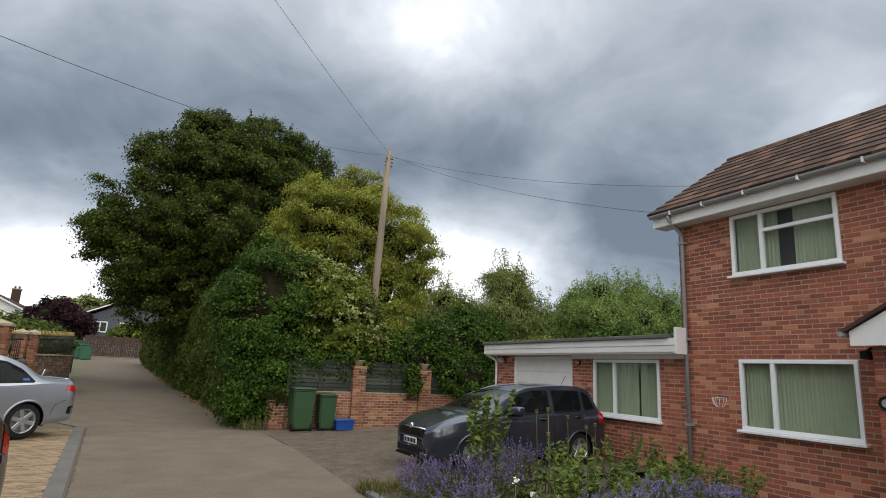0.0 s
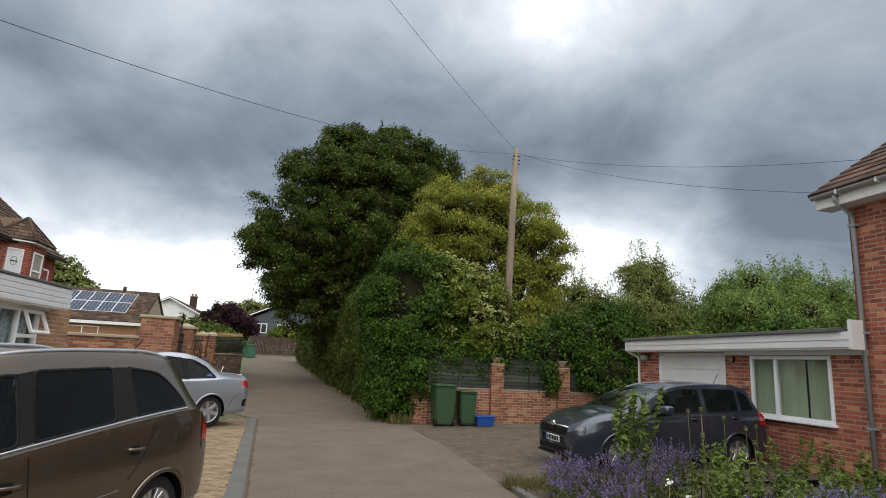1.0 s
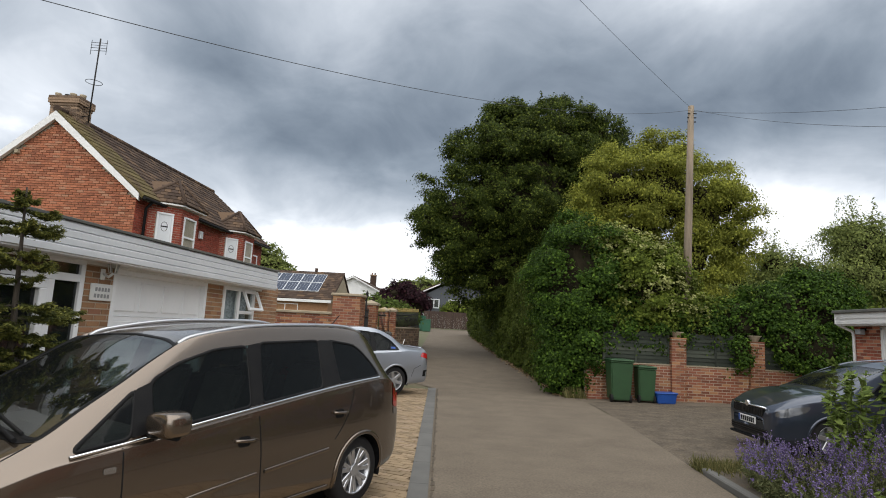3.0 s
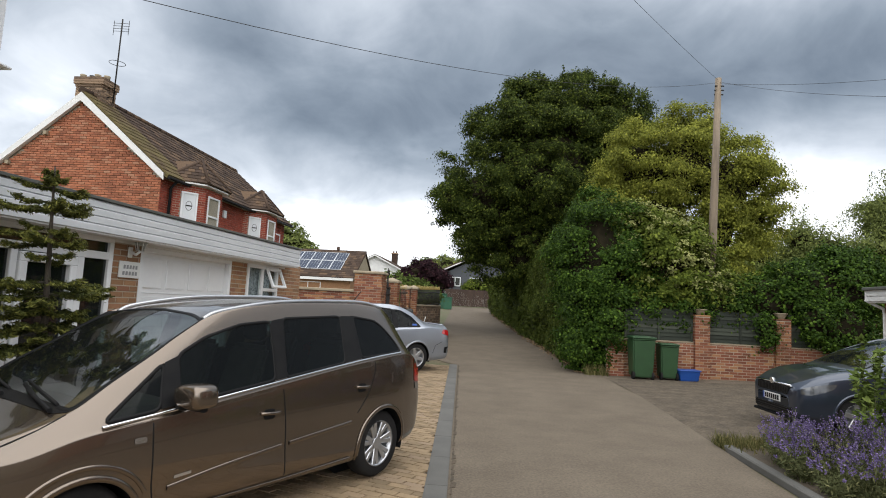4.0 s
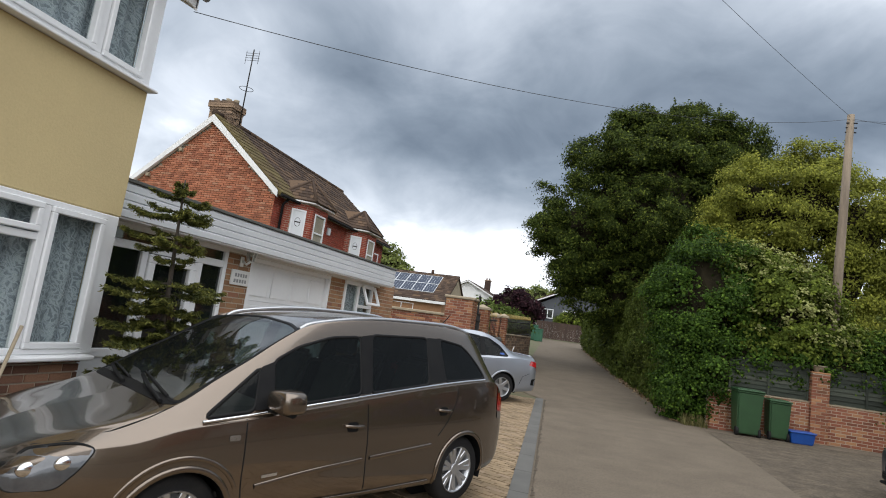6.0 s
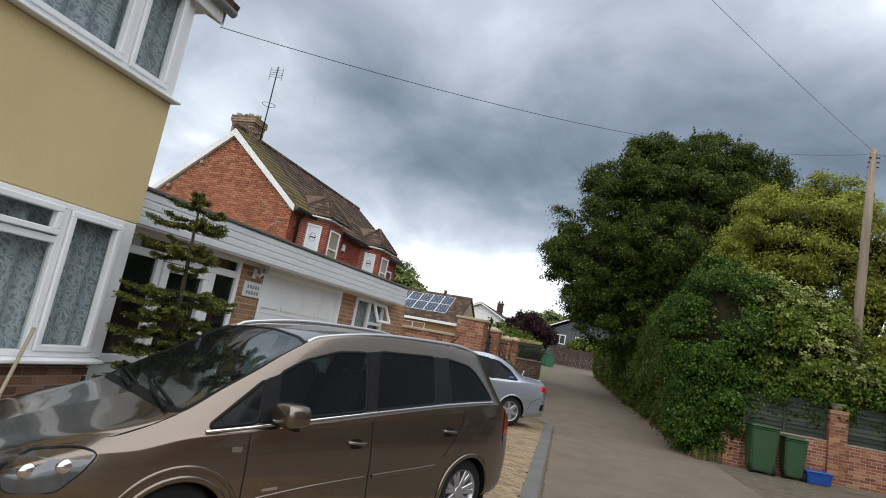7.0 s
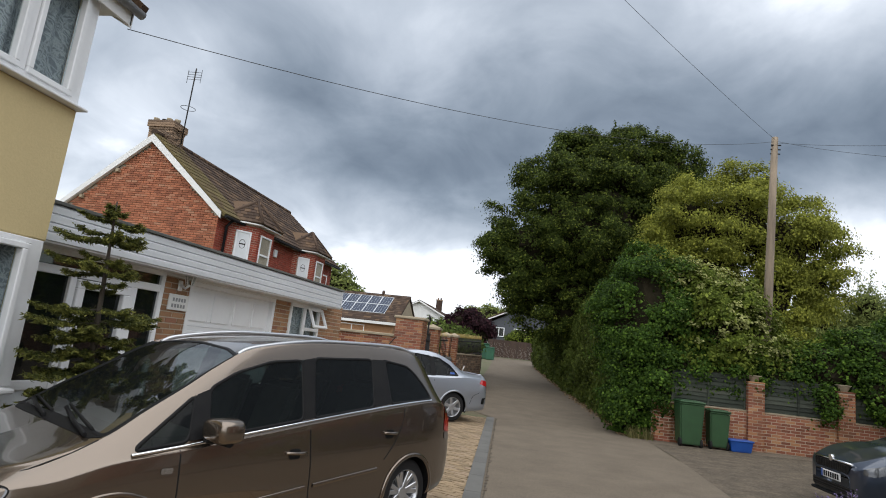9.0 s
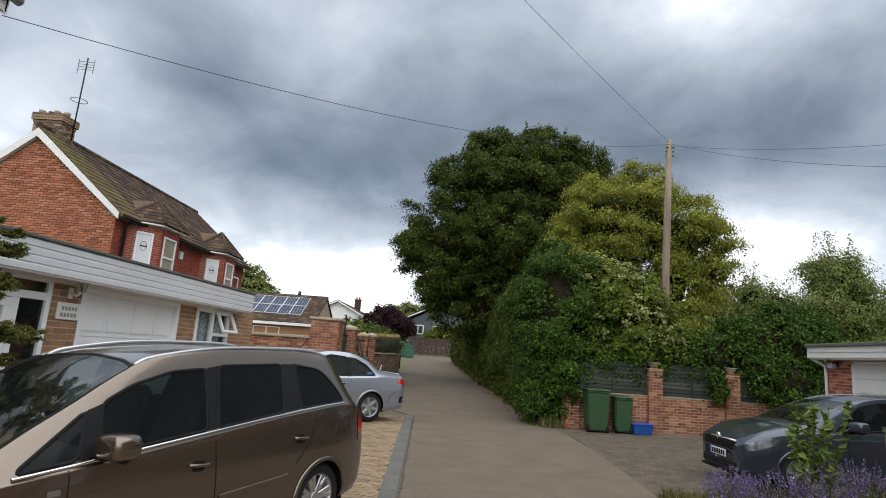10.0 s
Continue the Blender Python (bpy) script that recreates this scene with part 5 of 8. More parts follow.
for px, py in ((-2.98, 17.1), (-2.84, 19.1), (-2.67, 19.8)):
    z0, hw, ht = rise(py), (0.215 if py < 18 else 0.14), (2.26 if py < 18 else 2.08)
    gp = thing("gate_pier", "square brick gate pier with pale cap", "pier", "piers along the lane")
    core = part("core", wbox(px - hw + 0.01, py - hw + 0.01, 0, px + hw - 0.01, py + hw - 0.01, z0 + ht), "mortar", gp)
    for o, u, n in (((px, py - hw, 0), (1, 0, 0), (0, -1, 0)), ((px + hw, py, 0), (0, 1, 0), (1, 0, 0))):
        f2 = Face(o, u, n)
        brickwork(gp, f2, lay(f2, -hw, 0.5, hw, z0 + ht - 0.01, seed=int(py)), "brick_wall")
    cap = bmesh.new()
    base = [cap.verts.new((px + a * (hw + 0.05), py + b * (hw + 0.05), z0 + ht + c)) for c in (0, 0.06) for a, b in ((-1, -1), (1, -1), (1, 1), (-1, 1))]
    tip = cap.verts.new((px, py, z0 + ht + 0.12 + 0.2 * hw))
    cap.faces.new(base[:4])
    for i in range(4):
        cap.faces.new((base[i], base[(i + 1) % 4], base[4 + (i + 1) % 4], base[4 + i]))
        cap.faces.new((base[4 + i], base[4 + (i + 1) % 4], tip))
    part("cap", cap, "coping", gp)
swall = thing("stone_wall", "rough brown rubble stone wall along the lane", "wall")
ends = [(-2.9, 17.1), (-2.72, 20.2), (-2.3, 26.9)]
for (xa, ya), (xb, yb) in zip(ends, ends[1:]):
    d = Vector((xb - xa, yb - ya, 0))
    f2 = Face((xa, ya, 0), d, (d.y, -d.x, 0))
    w = d.length
    top = rise(yb) + 1.27
    part("wall_core", boxes(f2, [(0, 0, -0.3, w, top, -0.012)]), "mortar", swall)
    brickwork(swall, f2, lay(f2, 0, 0.1, w, top, bw=0.19, bh=0.095, gap=0.014, seed=71, proud=0.014), "stone", name="stone")
    part("coping", boxes(f2, [(-0.02, top, -0.33, w + 0.02, top + 0.06, 0.04)], 0.012), "coping", swall)
f2 = Face((-2.3, 26.9, 0), (-1, 0, 0), (0, -1, 0))
rail = thing("railings", "black iron railings with gilt tips on wall", "railings")
for i in range(46):
    k = i / 45
    x, y = -2.86 + 0.5 * k, 17.3 + 9.4 * k
    if min(abs(y - c) for c in (19.1, 19.8)) < 0.17:
        continue
    z = rise(y) + 1.33
    bar = part("railing_bar", tube(bmesh.new(), [(x, y, z), (x, y, z + 0.76)], 0.012, 5), "iron", rail)
    part("tip", tube(bmesh.new(), [(x, y, z + 0.74), (x, y, z + 0.80), (x, y, z + 0.90)], 0.020, 5, 0.004), "gilt", bar)
for dz in (0.1, 0.62):
    part("top_rail", tube(bmesh.new(), [(-2.86, 17.3, rise(17.3) + 1.33 + dz), (-2.36, 26.7, rise(26.7) + 1.33 + dz)], 0.022, 6), "iron", rail)

# ---- bungalow with solar panels ----
bung = thing("bungalow", "brick bungalow with brown tiled roof", "house")
EY, RY, EZ, RZ, BX = 46.0, 50.4, 3.5, 6.15, -11.4
part("wall", wbox(-26, EY + 0.4, 0.8, BX - 0.3, RY + 4, EZ - 0.1), "brick_buff", bung)
part("gable", prism(bmesh.new(), [(BX - 0.12, EY + 0.1, EZ - 0.1), (BX - 0.12, RY, RZ - 0.1), (BX - 0.12, RY + 4.2, EZ - 0.1)], (-14, 0, 0)), "coping", bung)
pb = math.atan2(RZ - EZ, RY - EY)
FBr = Face((0, EY, EZ), (1, 0, 0), (0, -math.sin(pb), math.cos(pb)), (0, math.cos(pb), math.sin(pb)))
LB = math.hypot(RZ - EZ, RY - EY)
part("roof", prism(bmesh.new(), [FBr(-26, 0, 0), FBr(BX, 0, 0), FBr(BX, LB, 0), FBr(-26, LB, 0)], FBr.n * -0.08), "tile_dark", bung)
part("roof", prism(bmesh.new(), [(-26, RY, RZ), (BX, RY, RZ), (BX, RY + 4.4, EZ), (-26, RY + 4.4, EZ)], (0, 0, -0.08)), "tile_dark", bung, "rear slope")
tiles(bung, FBr, -18.5, 0, BX, LB, "tile_dark", 0.33, 0.34)
part("fascia", wbox(-26, EY - 0.03, EZ - 0.24, BX + 0.05, EY + 0.02, EZ - 0.02, 0.01), "white", bung)
part("verge", prism(bmesh.new(), [(BX + 0.01, EY, EZ - 0.16), (BX + 0.01, EY, EZ + 0.03), (BX + 0.01, RY, RZ + 0.03), (BX + 0.01, RY, RZ - 0.16)], (0.04, 0, 0)), "tile_dark", bung)
part("flue", tube(bmesh.new(), [(-14.0, 50.4, 6.1), (-14.0, 50.4, 6.5)], 0.14, 8), "tile", bung)
FBw = Face((0, EY + 0.4, 0), (1, 0, 0), (0, -1, 0))
window(bung, FBw, -16.4, 2.0, -14.2, 3.1, (-15.3,), (), behind="lace")
for r in range(2):
    for c in range(5):
        sp = thing("solar_panel", "dark blue solar panel in silver frame on roof", "solar panel", "solar panels on the bungalow roof")
        u, v = -17.9 + 1.03 * c, 1.3 + 1.62 * r
        part("cell_plate", boxes(FBr, [(u + 0.02, v + 0.02, 0.05, u + 0.98, v + 1.56, 0.085)]), "panel", sp)
        part("frame", boxes(FBr, ring(FBr, u, v, u + 1.0, v + 1.58, 0.026, 0.045, 0.095)), "cladding", sp)
        for k in (1, 2, 3):
            part("strip", boxes(FBr, [(u + 0.25 * k - 0.003, v + 0.03, 0.086, u + 0.25 * k + 0.003, v + 1.55, 0.089)]), "cladding", sp)

# ---- end of the lane ----
fence = thing("board_fence", "dark brown upright board fence across the lane end", "fence")
for i in range(76):
    x = -5.6 + i * 0.155
    part("board", wbox(x, 70.0 + 0.02 * (i % 2), 1.5, x + 0.15, 70.025 + 0.02 * (i % 2), 3.72 + 0.02 * math.sin(i * 3.3)), "fence_brown", fence)
for z in (1.9, 2.8):
    part("rail", wbox(-5.6, 70.06, z, 6.2, 70.11, z + 0.09), "fence_brown", fence)
verge_g = sheet("verge", [(67.5, -4.6, 6.0), (70.0, -5.2, 6.0)], 0.03, "field", "strip of grass below the fence", "grass")
for i, (x, y, w, h) in enumerate(((-5.6, 60.0, 1.0, 1.5), (-4.75, 58.5, 0.8, 1.2))):
    cn = thing("green_container", "green plastic container bin at the lane side", "bin", "containers at the lane end")
    z = rise(y)
    part("body", wbox(x, y, z, x + w, y + 0.9, z + h, 0.05), "green_metal", cn)
    part("lid", wbox(x - 0.03, y - 0.04, z + h, x + w + 0.03, y + 0.92, z + h + 0.09, 0.03), "green_metal", cn)
fg = thing("field_gate", "dark green open railing gate beside the lane", "gate")
for i in range(12):
    part("gate_bar", tube(bmesh.new(), [(-3.3 - 0.1 * i, 38.0 + 0.45 * i, rise(38)), (-3.3 - 0.1 * i, 38.0 + 0.45 * i, rise(38) + 1.5)], 0.03, 5), "iron", fg)
part("gate_rail", tube(bmesh.new(), [(-3.3, 38, rise(38) + 1.45), (-4.4, 43, rise(38) + 1.45)], 0.04, 5), "iron", fg)

far_a = thing("grey_house", "grey clad two-storey house with white windows", "house")
part("wall", prism(bmesh.new(), [(-7.0, 82, 1.6), (3.4, 82, 1.6), (3.4, 82, 6.2), (-1.8, 82, 8.9), (-7.0, 82, 6.2)], (0, 9, 0)), "cladding_grey", far_a)
part("plinth", wbox(-7.0, 81.9, 1.6, 3.4, 81.98, 3.7), "white", far_a)
part("brick_edge", wbox(-7.55, 81.95, 1.6, -7.0, 91, 6.2), "brick_buff", far_a)
part("verge", prism(bmesh.new(), [(-8.2, 81.4, 6.1), (-8.2, 81.4, 6.26), (-1.8, 81.4, 9.25), (-1.8, 81.4, 9.09)], (0, 0.2, 0)), "white", far_a)
part("roof", prism(bmesh.new(), [(-8.3, 81.5, 6.25), (-1.8, 81.5, 9.2), (4.4, 81.5, 6.25), (4.4, 81.5, 6.4), (-1.8, 81.5, 9.4), (-8.3, 81.5, 6.4)], (0, 10, 0)), "tile_dark", far_a)
FA = Face((0, 82, 0), (1, 0, 0), (0, -1, 0))
for u0, u1, m in ((-6.0, -4.4, (-5.2,)), (-3.1, 0.4, (-2.2, -1.3, -0.4)), (-5.8, -4.0, (-4.9,))):
    v0 = 4.5 if (u0, u1) != (-5.8, -4.0) else 2.2
    # dark plate on the solid wall, coloured as an unlit interior
    part("room", boxes(FA, [(u0, v0, 0.005, u1, v0 + 1.3, 0.02)]), "inside", far_a)
    fw = [(a, b, 0.02 + c, d, e, 0.12 + c) for a, b, c, d, e, _ in [(r[0], r[1], 0, r[3], r[4], 0) for r in ring(FA, u0, v0, u1, v0 + 1.35, 0.13, 0, 0)]] + [(x - 0.06, v0, 0.02, x + 0.06, v0 + 1.35, 0.12) for x in m]
    wdw = part("window", boxes(FA, fw), "upvc", far_a)
    part("pane", boxes(FA, [(u0 + 0.05, v0 + 0.05, 0.04, u1 - 0.05, v0 + 1.3, 0.05)]), "pane", wdw)
part("link", wbox(-11.0, 82.5, 1.6, -7.6, 86, 4.0), "brick_buff", far_a, "low flat-roofed link")
part("link_fascia", wbox(-11.1, 82.4, 3.7, -7.6, 86, 4.1), "white", far_a)
FK = Face((0, 82.5, 0), (1, 0, 0), (0, -1, 0))
window(far_a, FK, -9.9, 2.5, -8.6, 3.6, (), (), behind="lace", frame_w=0.12)
far_b = thing("white_house", "white rendered house with brown roof and chimney", "house")
WX, WZ = -16.7, 8.35
part("wall", prism(bmesh.new(), [(WX - 4.2, 80, 1.6), (WX + 4.2, 80, 1.6), (WX + 4.2, 80, 6.2), (WX, 80, WZ - 0.1), (WX - 4.2, 80, 6.2)], (0, 16, 0)), "white", far_b)
part("roof", prism(bmesh.new(), [(WX - 4.7, 79.5, 5.98), (WX, 79.5, WZ - 0.05), (WX + 4.7, 79.5, 5.98), (WX + 4.7, 79.5, 6.14), (WX, 79.5, WZ + 0.12), (WX - 4.7, 79.5, 6.14)], (0, 17, 0)), "tile_dark", far_b)
for s in (-1, 1):
    part("verge", prism(bmesh.new(), [(WX, 79.44, WZ - 0.16), (WX, 79.44, WZ + 0.04), (WX + s * 4.7, 79.44, 6.06), (WX + s * 4.7, 79.44, 5.86)], (0, 0.05, 0)), "white", far_b)
stack = part("chimney", wbox(WX + 0.1, 92.5, 7.6, WX + 1.0, 93.4, 9.7), "tile", far_b, "red brown brick chimney stack")
part("chimney_cap", wbox(WX + 0.02, 92.42, 9.7, WX + 1.08, 93.48, 9.86, 0.02), "stone", stack)
for k in (0.32, 0.78):
    part("pot", tube(bmesh.new(), [(WX + k, 92.95, 9.86), (WX + k, 92.95, 10.2)], 0.13, 8, 0.11), "tile", stack)
FBh = Face((0, 80, 0), (1, 0, 0), (0, -1, 0))
window(far_b, FBh, -15.6, 4.6, -13.9, 5.8, (-14.75,), (), behind="lace", frame_w=0.1)


# ---- cars ----
def spline(P, n):
    """A smooth run through control rows P, n steps a span."""
    P = np.asarray(P, float)
    Q = np.concatenate([P[:1] * 2 - P[1:2], P, P[-1:] * 2 - P[-2:-1]])
    out = []
    for i in range(len(P) - 1):
        a, b, c, d = Q[i : i + 4]
        for t in np.arange(n) / n:
            out.append(0.5 * (2 * b + (c - a) * t + (2 * a - 5 * b + 4 * c - d) * t**2 + (3 * b - a - 3 * c + d) * t**3))
    return np.array(out + [P[-1]])


def in_poly(poly, x, z):
    n, inside = len(poly), np.zeros(np.shape(x), bool)
    for i in range(n):
        (xa, za), (xb, zb) = poly[i], poly[(i + 1) % n]
        if za == zb:
            continue
        cross = ((za > z) != (zb > z)) & (x < (xb - xa) * (z - za) / (zb - za) + xa)
        inside ^= cross
    return inside


def rounded(poly, r, n=4):
    """The outline with its corners rounded."""
    out = []
    for i, p in enumerate(poly):
        p, a, b = Vector(p), Vector(poly[i - 1]), Vector(poly[(i + 1) % len(poly)])
        ra, rb = min(r, (a - p).length * 0.45), min(r, (b - p).length * 0.45)
        s, e = p + (a - p).normalized() * ra, p + (b - p).normalized() * rb
        out += [tuple(s * (1 - t) ** 2 + p * 2 * t * (1 - t) + e * t * t) for t in (k / n for k in range(n + 1))]
    return out


def grown(poly, d):
    c = [sum(q[i] for q in poly) / len(poly) for i in (0, 1)]
    return [(c[0] + (x - c[0]) * (1 + d / max(0.05, math.hypot(x - c[0], z - c[1]))), c[1] + (z - c[1]) * (1 + d / max(0.05, math.hypot(x - c[0], z - c[1])))) for x, z in poly]


class Car:
    def __init__(self, label, at, paint, stations, hub_x, wheel_r, label_wheel="silver multi-spoke alloy wheel"):
        self.root = thing("car", label, "car", at=at)
        self.paint, self.hubs, self.wr, self.sag = paint, (0.0, hub_x), wheel_r, 0.0
        rows = []
        for x, W, Wt, zb, belt, zt in stations:
            ze = zt - min(0.06, max(0.012, 0.35 * (zt - belt)))
            rows.append([(x, 0, zb), (x, 0.80 * W, zb), (x, 0.955 * W, zb + 0.06), (x, 0.985 * W, zb + 0.5 * (belt - zb) - 0.10), (x, W, zb + 0.62 * (belt - zb)),
                         (x, 0.985 * W, belt - 0.04), (x, 0.955 * W, belt + 0.005), (x, Wt + 0.015, ze), (x, Wt - 0.06, ze + 0.55 * (zt - ze)), (x, 0.5 * Wt, zt - 0.012), (x, 0, zt)])
        along = spline(np.array(rows).reshape(len(rows), -1), 11).reshape(-1, 11, 3)
        self.S = np.stack([spline(r, 21) for r in along])  # stations x ring points
        self.x = self.S[:, 0, 0]
        o = np.argsort(self.x)
        self.S, self.x = self.S[o], self.x[o]

    def ring(self, x):
        i = int(np.clip(np.searchsorted(self.x, x) - 1, 0, len(self.x) - 2))
        k = (x - self.x[i]) / max(1e-6, self.x[i + 1] - self.x[i])
        return self.S[i] * (1 - k) + self.S[i + 1] * k

    def side(self, x, z, out=0.0):
        r = self.ring(x)[24:174]
        return Vector((x, float(np.interp(z, r[:, 2], r[:, 1])) + out, z))

    def top(self, x, y, out=0.0):
        r = self.ring(x)[120:][::-1]
        return Vector((x, y, float(np.interp(abs(y), r[:, 1], r[:, 2])) + out))

    def shell(self, side_holes, top_holes):
        V, F = self.S, []
        ns, nr = V.shape[:2]
        C = (V[:-1, :-1] + V[1:, :-1] + V[:-1, 1:] + V[1:, 1:]) / 4
        keep = np.ones(C.shape[:2], bool)
        rows = np.arange(C.shape[1])[None]
        for poly in side_holes:
            keep &= ~(in_poly(poly, C[..., 0], C[..., 2]) & (rows > 24) & (rows < 168))
        for poly in top_holes:
            keep &= ~(in_poly(poly, C[..., 0], C[..., 1]) & (rows > 138))
        for hx in self.hubs:
            keep &= ~((np.hypot(C[..., 0] - hx, C[..., 2] - self.wr + (self.sag if hx else 0.0)) < self.wr + 0.04) & (C[..., 1] > 0.35))
        i, j = np.nonzero(keep)
        idx = lambda a, b: a * nr + b
        Q = np.stack([idx(i, j), idx(i + 1, j), idx(i + 1, j + 1), idx(i, j + 1)], 1)
        pts = V.reshape(-1, 3)
        m = pts * (1, -1, 1)
        caps = []
        n = len(pts)
        for s in (0, ns - 1):
            for b in range(nr - 1):
                caps.append((idx(s, b), idx(s, b + 1), n + idx(s, b + 1), n + idx(s, b)))
        allq = np.concatenate([Q, Q[:, ::-1] + n, np.array(caps)])
        return grid_mesh("body", np.concatenate([pts, m]), allq, self.paint, self.root, smooth=True)

    def patch(self, name, poly, mat, on="side", out=0.003, parent=None, both=True, r=0.03, label="", thick=0.0):
        """A piece of skin with the outline poly, laid on the side or the top."""
        put = self.side if on == "side" else self.top
        poly = rounded(poly, r)
        made = []
        xs, zs = [p[0] for p in poly], [p[1] for p in poly]
        nx = max(2, int((max(xs) - min(xs)) / 0.06))
        for s in (1, -1) if both and on == "side" else (1,):
            bm = bmesh.new()
            f = bm.faces.new([bm.verts.new((p[0], p[1], 0)) for p in poly])
            for k in range(1, nx):
                c = min(xs) + (max(xs) - min(xs)) * k / nx
                bmesh.ops.bisect_plane(bm, geom=bm.verts[:] + bm.edges[:] + bm.faces[:], plane_co=(c, 0, 0), plane_no=(1, 0, 0))
            nz = max(2, int((max(zs) - min(zs)) / 0.06))
            for k in range(1, nz):
                c = min(zs) + (max(zs) - min(zs)) * k / nz
                bmesh.ops.bisect_plane(bm, geom=bm.verts[:] + bm.edges[:] + bm.faces[:], plane_co=(0, c, 0), plane_no=(0, 1, 0))
            for v in bm.verts:
                q = put(v.co.x, v.co.y, out)
                v.co = (q.x, q.y * s, q.z) if on == "side" else q
            for f in bm.faces:
                f.smooth = True
            made.append(part(name, bm, mat, parent or self.root, label))
        return made

    def band(self, name, line, w, mat, on="side", out=0.004, closed=False, parent=None, both=True, thick=0.006):
        """A narrow strip along a line on the skin."""
        put = self.side if on == "side" else self.top
        made = []
        for s in (1, -1) if both and on == "side" else (1,):
            pts = [Vector(p) for p in line]
            n = len(pts)
            bm, rows = bmesh.new(), []
            for i, p in enumerate(pts):
                a, b = (pts[(i - 1) % n], pts[(i + 1) % n]) if closed else (pts[max(i - 1, 0)], pts[min(i + 1, n - 1)])
                t = (b - a).normalized()
                nrm = Vector((-t.y, t.x))
                row = []
                for k, o in ((-0.5, -0.002), (-0.4, thick), (0.4, thick), (0.5, -0.002)):
                    c = p + nrm * w * k
                    q = put(c.x, c.y, out + o)
                    row.append(bm.verts.new((q.x, q.y * s, q.z)))
                rows.append(row)
            pairs = list(zip(rows, rows[1:])) + ([(rows[-1], rows[0])] if closed else [])
            for q, t in pairs:
                for k in range(3):
                    bm.faces.new((q[k], q[k + 1], t[k + 1], t[k])).smooth = True
            made.append(part(name, bm, mat, parent or self.root))
        return made

    def glaze(self, poly, name="side_window", mat="tint", on="side", rim=0.022, r=0.05):
        rp = rounded(poly, r)
        for pane in self.patch(name, poly, mat, on, 0.001, r=r):
            pane.visible_shadow = False
        self.band("window_seal", rp, rim, "black_pvc", on, 0.002, closed=True, thick=0.005)

    def wheels(self, spokes=7, double=True):
        R = self.wr
        for hx in self.hubs:
            zc = R - (self.sag if hx else 0.0)
            yo = self.side(hx + R + 0.1 if hx else hx - R - 0.08, R + 0.12).y - 0.01
            for s in (1, -1):
                w = part("wheel", tube(bmesh.new(), [(hx, s * (yo - 0.19), zc), (hx, s * (yo - 0.16), zc)], R * 0.6, 20), "iron", self.root)
                prof = [(0.0, 0.66), (0.01, 0.74), (0.0, 0.9), (0.035, 0.985), (0.10, 1.0), (0.16, 0.985), (0.19, 0.9), (0.19, 0.66)]
                bm, rings = bmesh.new(), []
                for k in range(40):
                    a = 2 * math.pi * k / 40
                    rings.append([bm.verts.new((hx + R * q * math.cos(a), s * (yo - d), zc + R * q * math.sin(a))) for d, q in prof])
                for q, t in zip(rings, rings[1:] + rings[:1]):
                    for j in range(len(prof) - 1):
                        bm.faces.new((q[j], q[j + 1], t[j + 1], t[j])).smooth = True
                part("tyre", bm, "rubber", w)
                bm, rings = bmesh.new(), []
                prof = [(0.012, 0.69), (0.0, 0.67), (0.012, 0.63), (0.10, 0.58), (0.17, 0.58)]
                for k in range(40):
                    a = 2 * math.pi * k / 40
                    rings.append([bm.verts.new((hx + R * q * math.cos(a), s * (yo - d), zc + R * q * math.sin(a))) for d, q in prof])
                for q, t in zip(rings, rings[1:] + rings[:1]):
                    for j in range(len(prof) - 1):
                        bm.faces.new((q[j], q[j + 1], t[j + 1], t[j])).smooth = True
                part("rim", bm, "alloy", w)
                for k in range(spokes):
                    for o in ((-0.11, 0.11) if double else (0.0,)):
                        a, b = 2 * math.pi * k / spokes + 0.3, 2 * math.pi * k / spokes + 0.3 + o * 1.5
                        wd = 0.022 if double else 0.034
                        p0, p1 = Vector((math.cos(a + o * 0.6), 0, math.sin(a + o * 0.6))) * R * 0.12, Vector((math.cos(b), 0, math.sin(b))) * R * 0.64
                        side = Vector((-math.sin(a), 0, math.cos(a))) * wd
                        sp = bmesh.new()
                        prism(sp, [Vector((hx, s * (yo - 0.03), zc)) + p0 + side, Vector((hx, s * (yo - 0.012), zc)) + p1 + side, Vector((hx, s * (yo - 0.012), zc)) + p1 - side, Vector((hx, s * (yo - 0.03), zc)) + p0 - side], (0, -s * 0.03, 0))
                        bmesh.ops.bevel(sp, geom=list(sp.edges), offset=0.006, segments=1, affect="EDGES")
                        part("spoke", sp, "alloy", w)
                part("hub_cap", tube(bmesh.new(), [(hx, s * (yo - 0.05), zc), (hx, s * (yo - 0.018), zc)], R * 0.17, 14), "alloy", w)
                part("disc", tube(bmesh.new(), [(hx, s * (yo - 0.14), zc), (hx, s * (yo - 0.12), zc)], R * 0.55, 20), "grey_pvc", w)
            # arch lip and dark well
            arc = [(hx + (R + 0.042) * math.cos(t), zc + (R + 0.042) * math.sin(t)) for t in np.linspace(-0.35, math.pi + 0.35, 30)]
            arc = [(x, max(z, self.ring(x)[24][2] + 0.01)) for x, z in arc]
            self.band("arch_lip", arc, 0.04, self.paint, out=0.004, thick=0.01)
            for s in (1, -1):
                bm = bmesh.new()
                prev = None
                for t in np.linspace(-0.3, math.pi + 0.3, 22):
                    x, z = hx + (R + 0.05) * math.cos(t), zc + (R + 0.05) * math.sin(t)
                    row = [bm.verts.new((x, s * (yo + 0.0), z)), bm.verts.new((x, s * 0.45, z))]
                    if prev:
                        bm.faces.new((prev[0], prev[1], row[1], row[0]))
                    prev = row
                part("wheel_well", bm, "black_pvc", self.root)
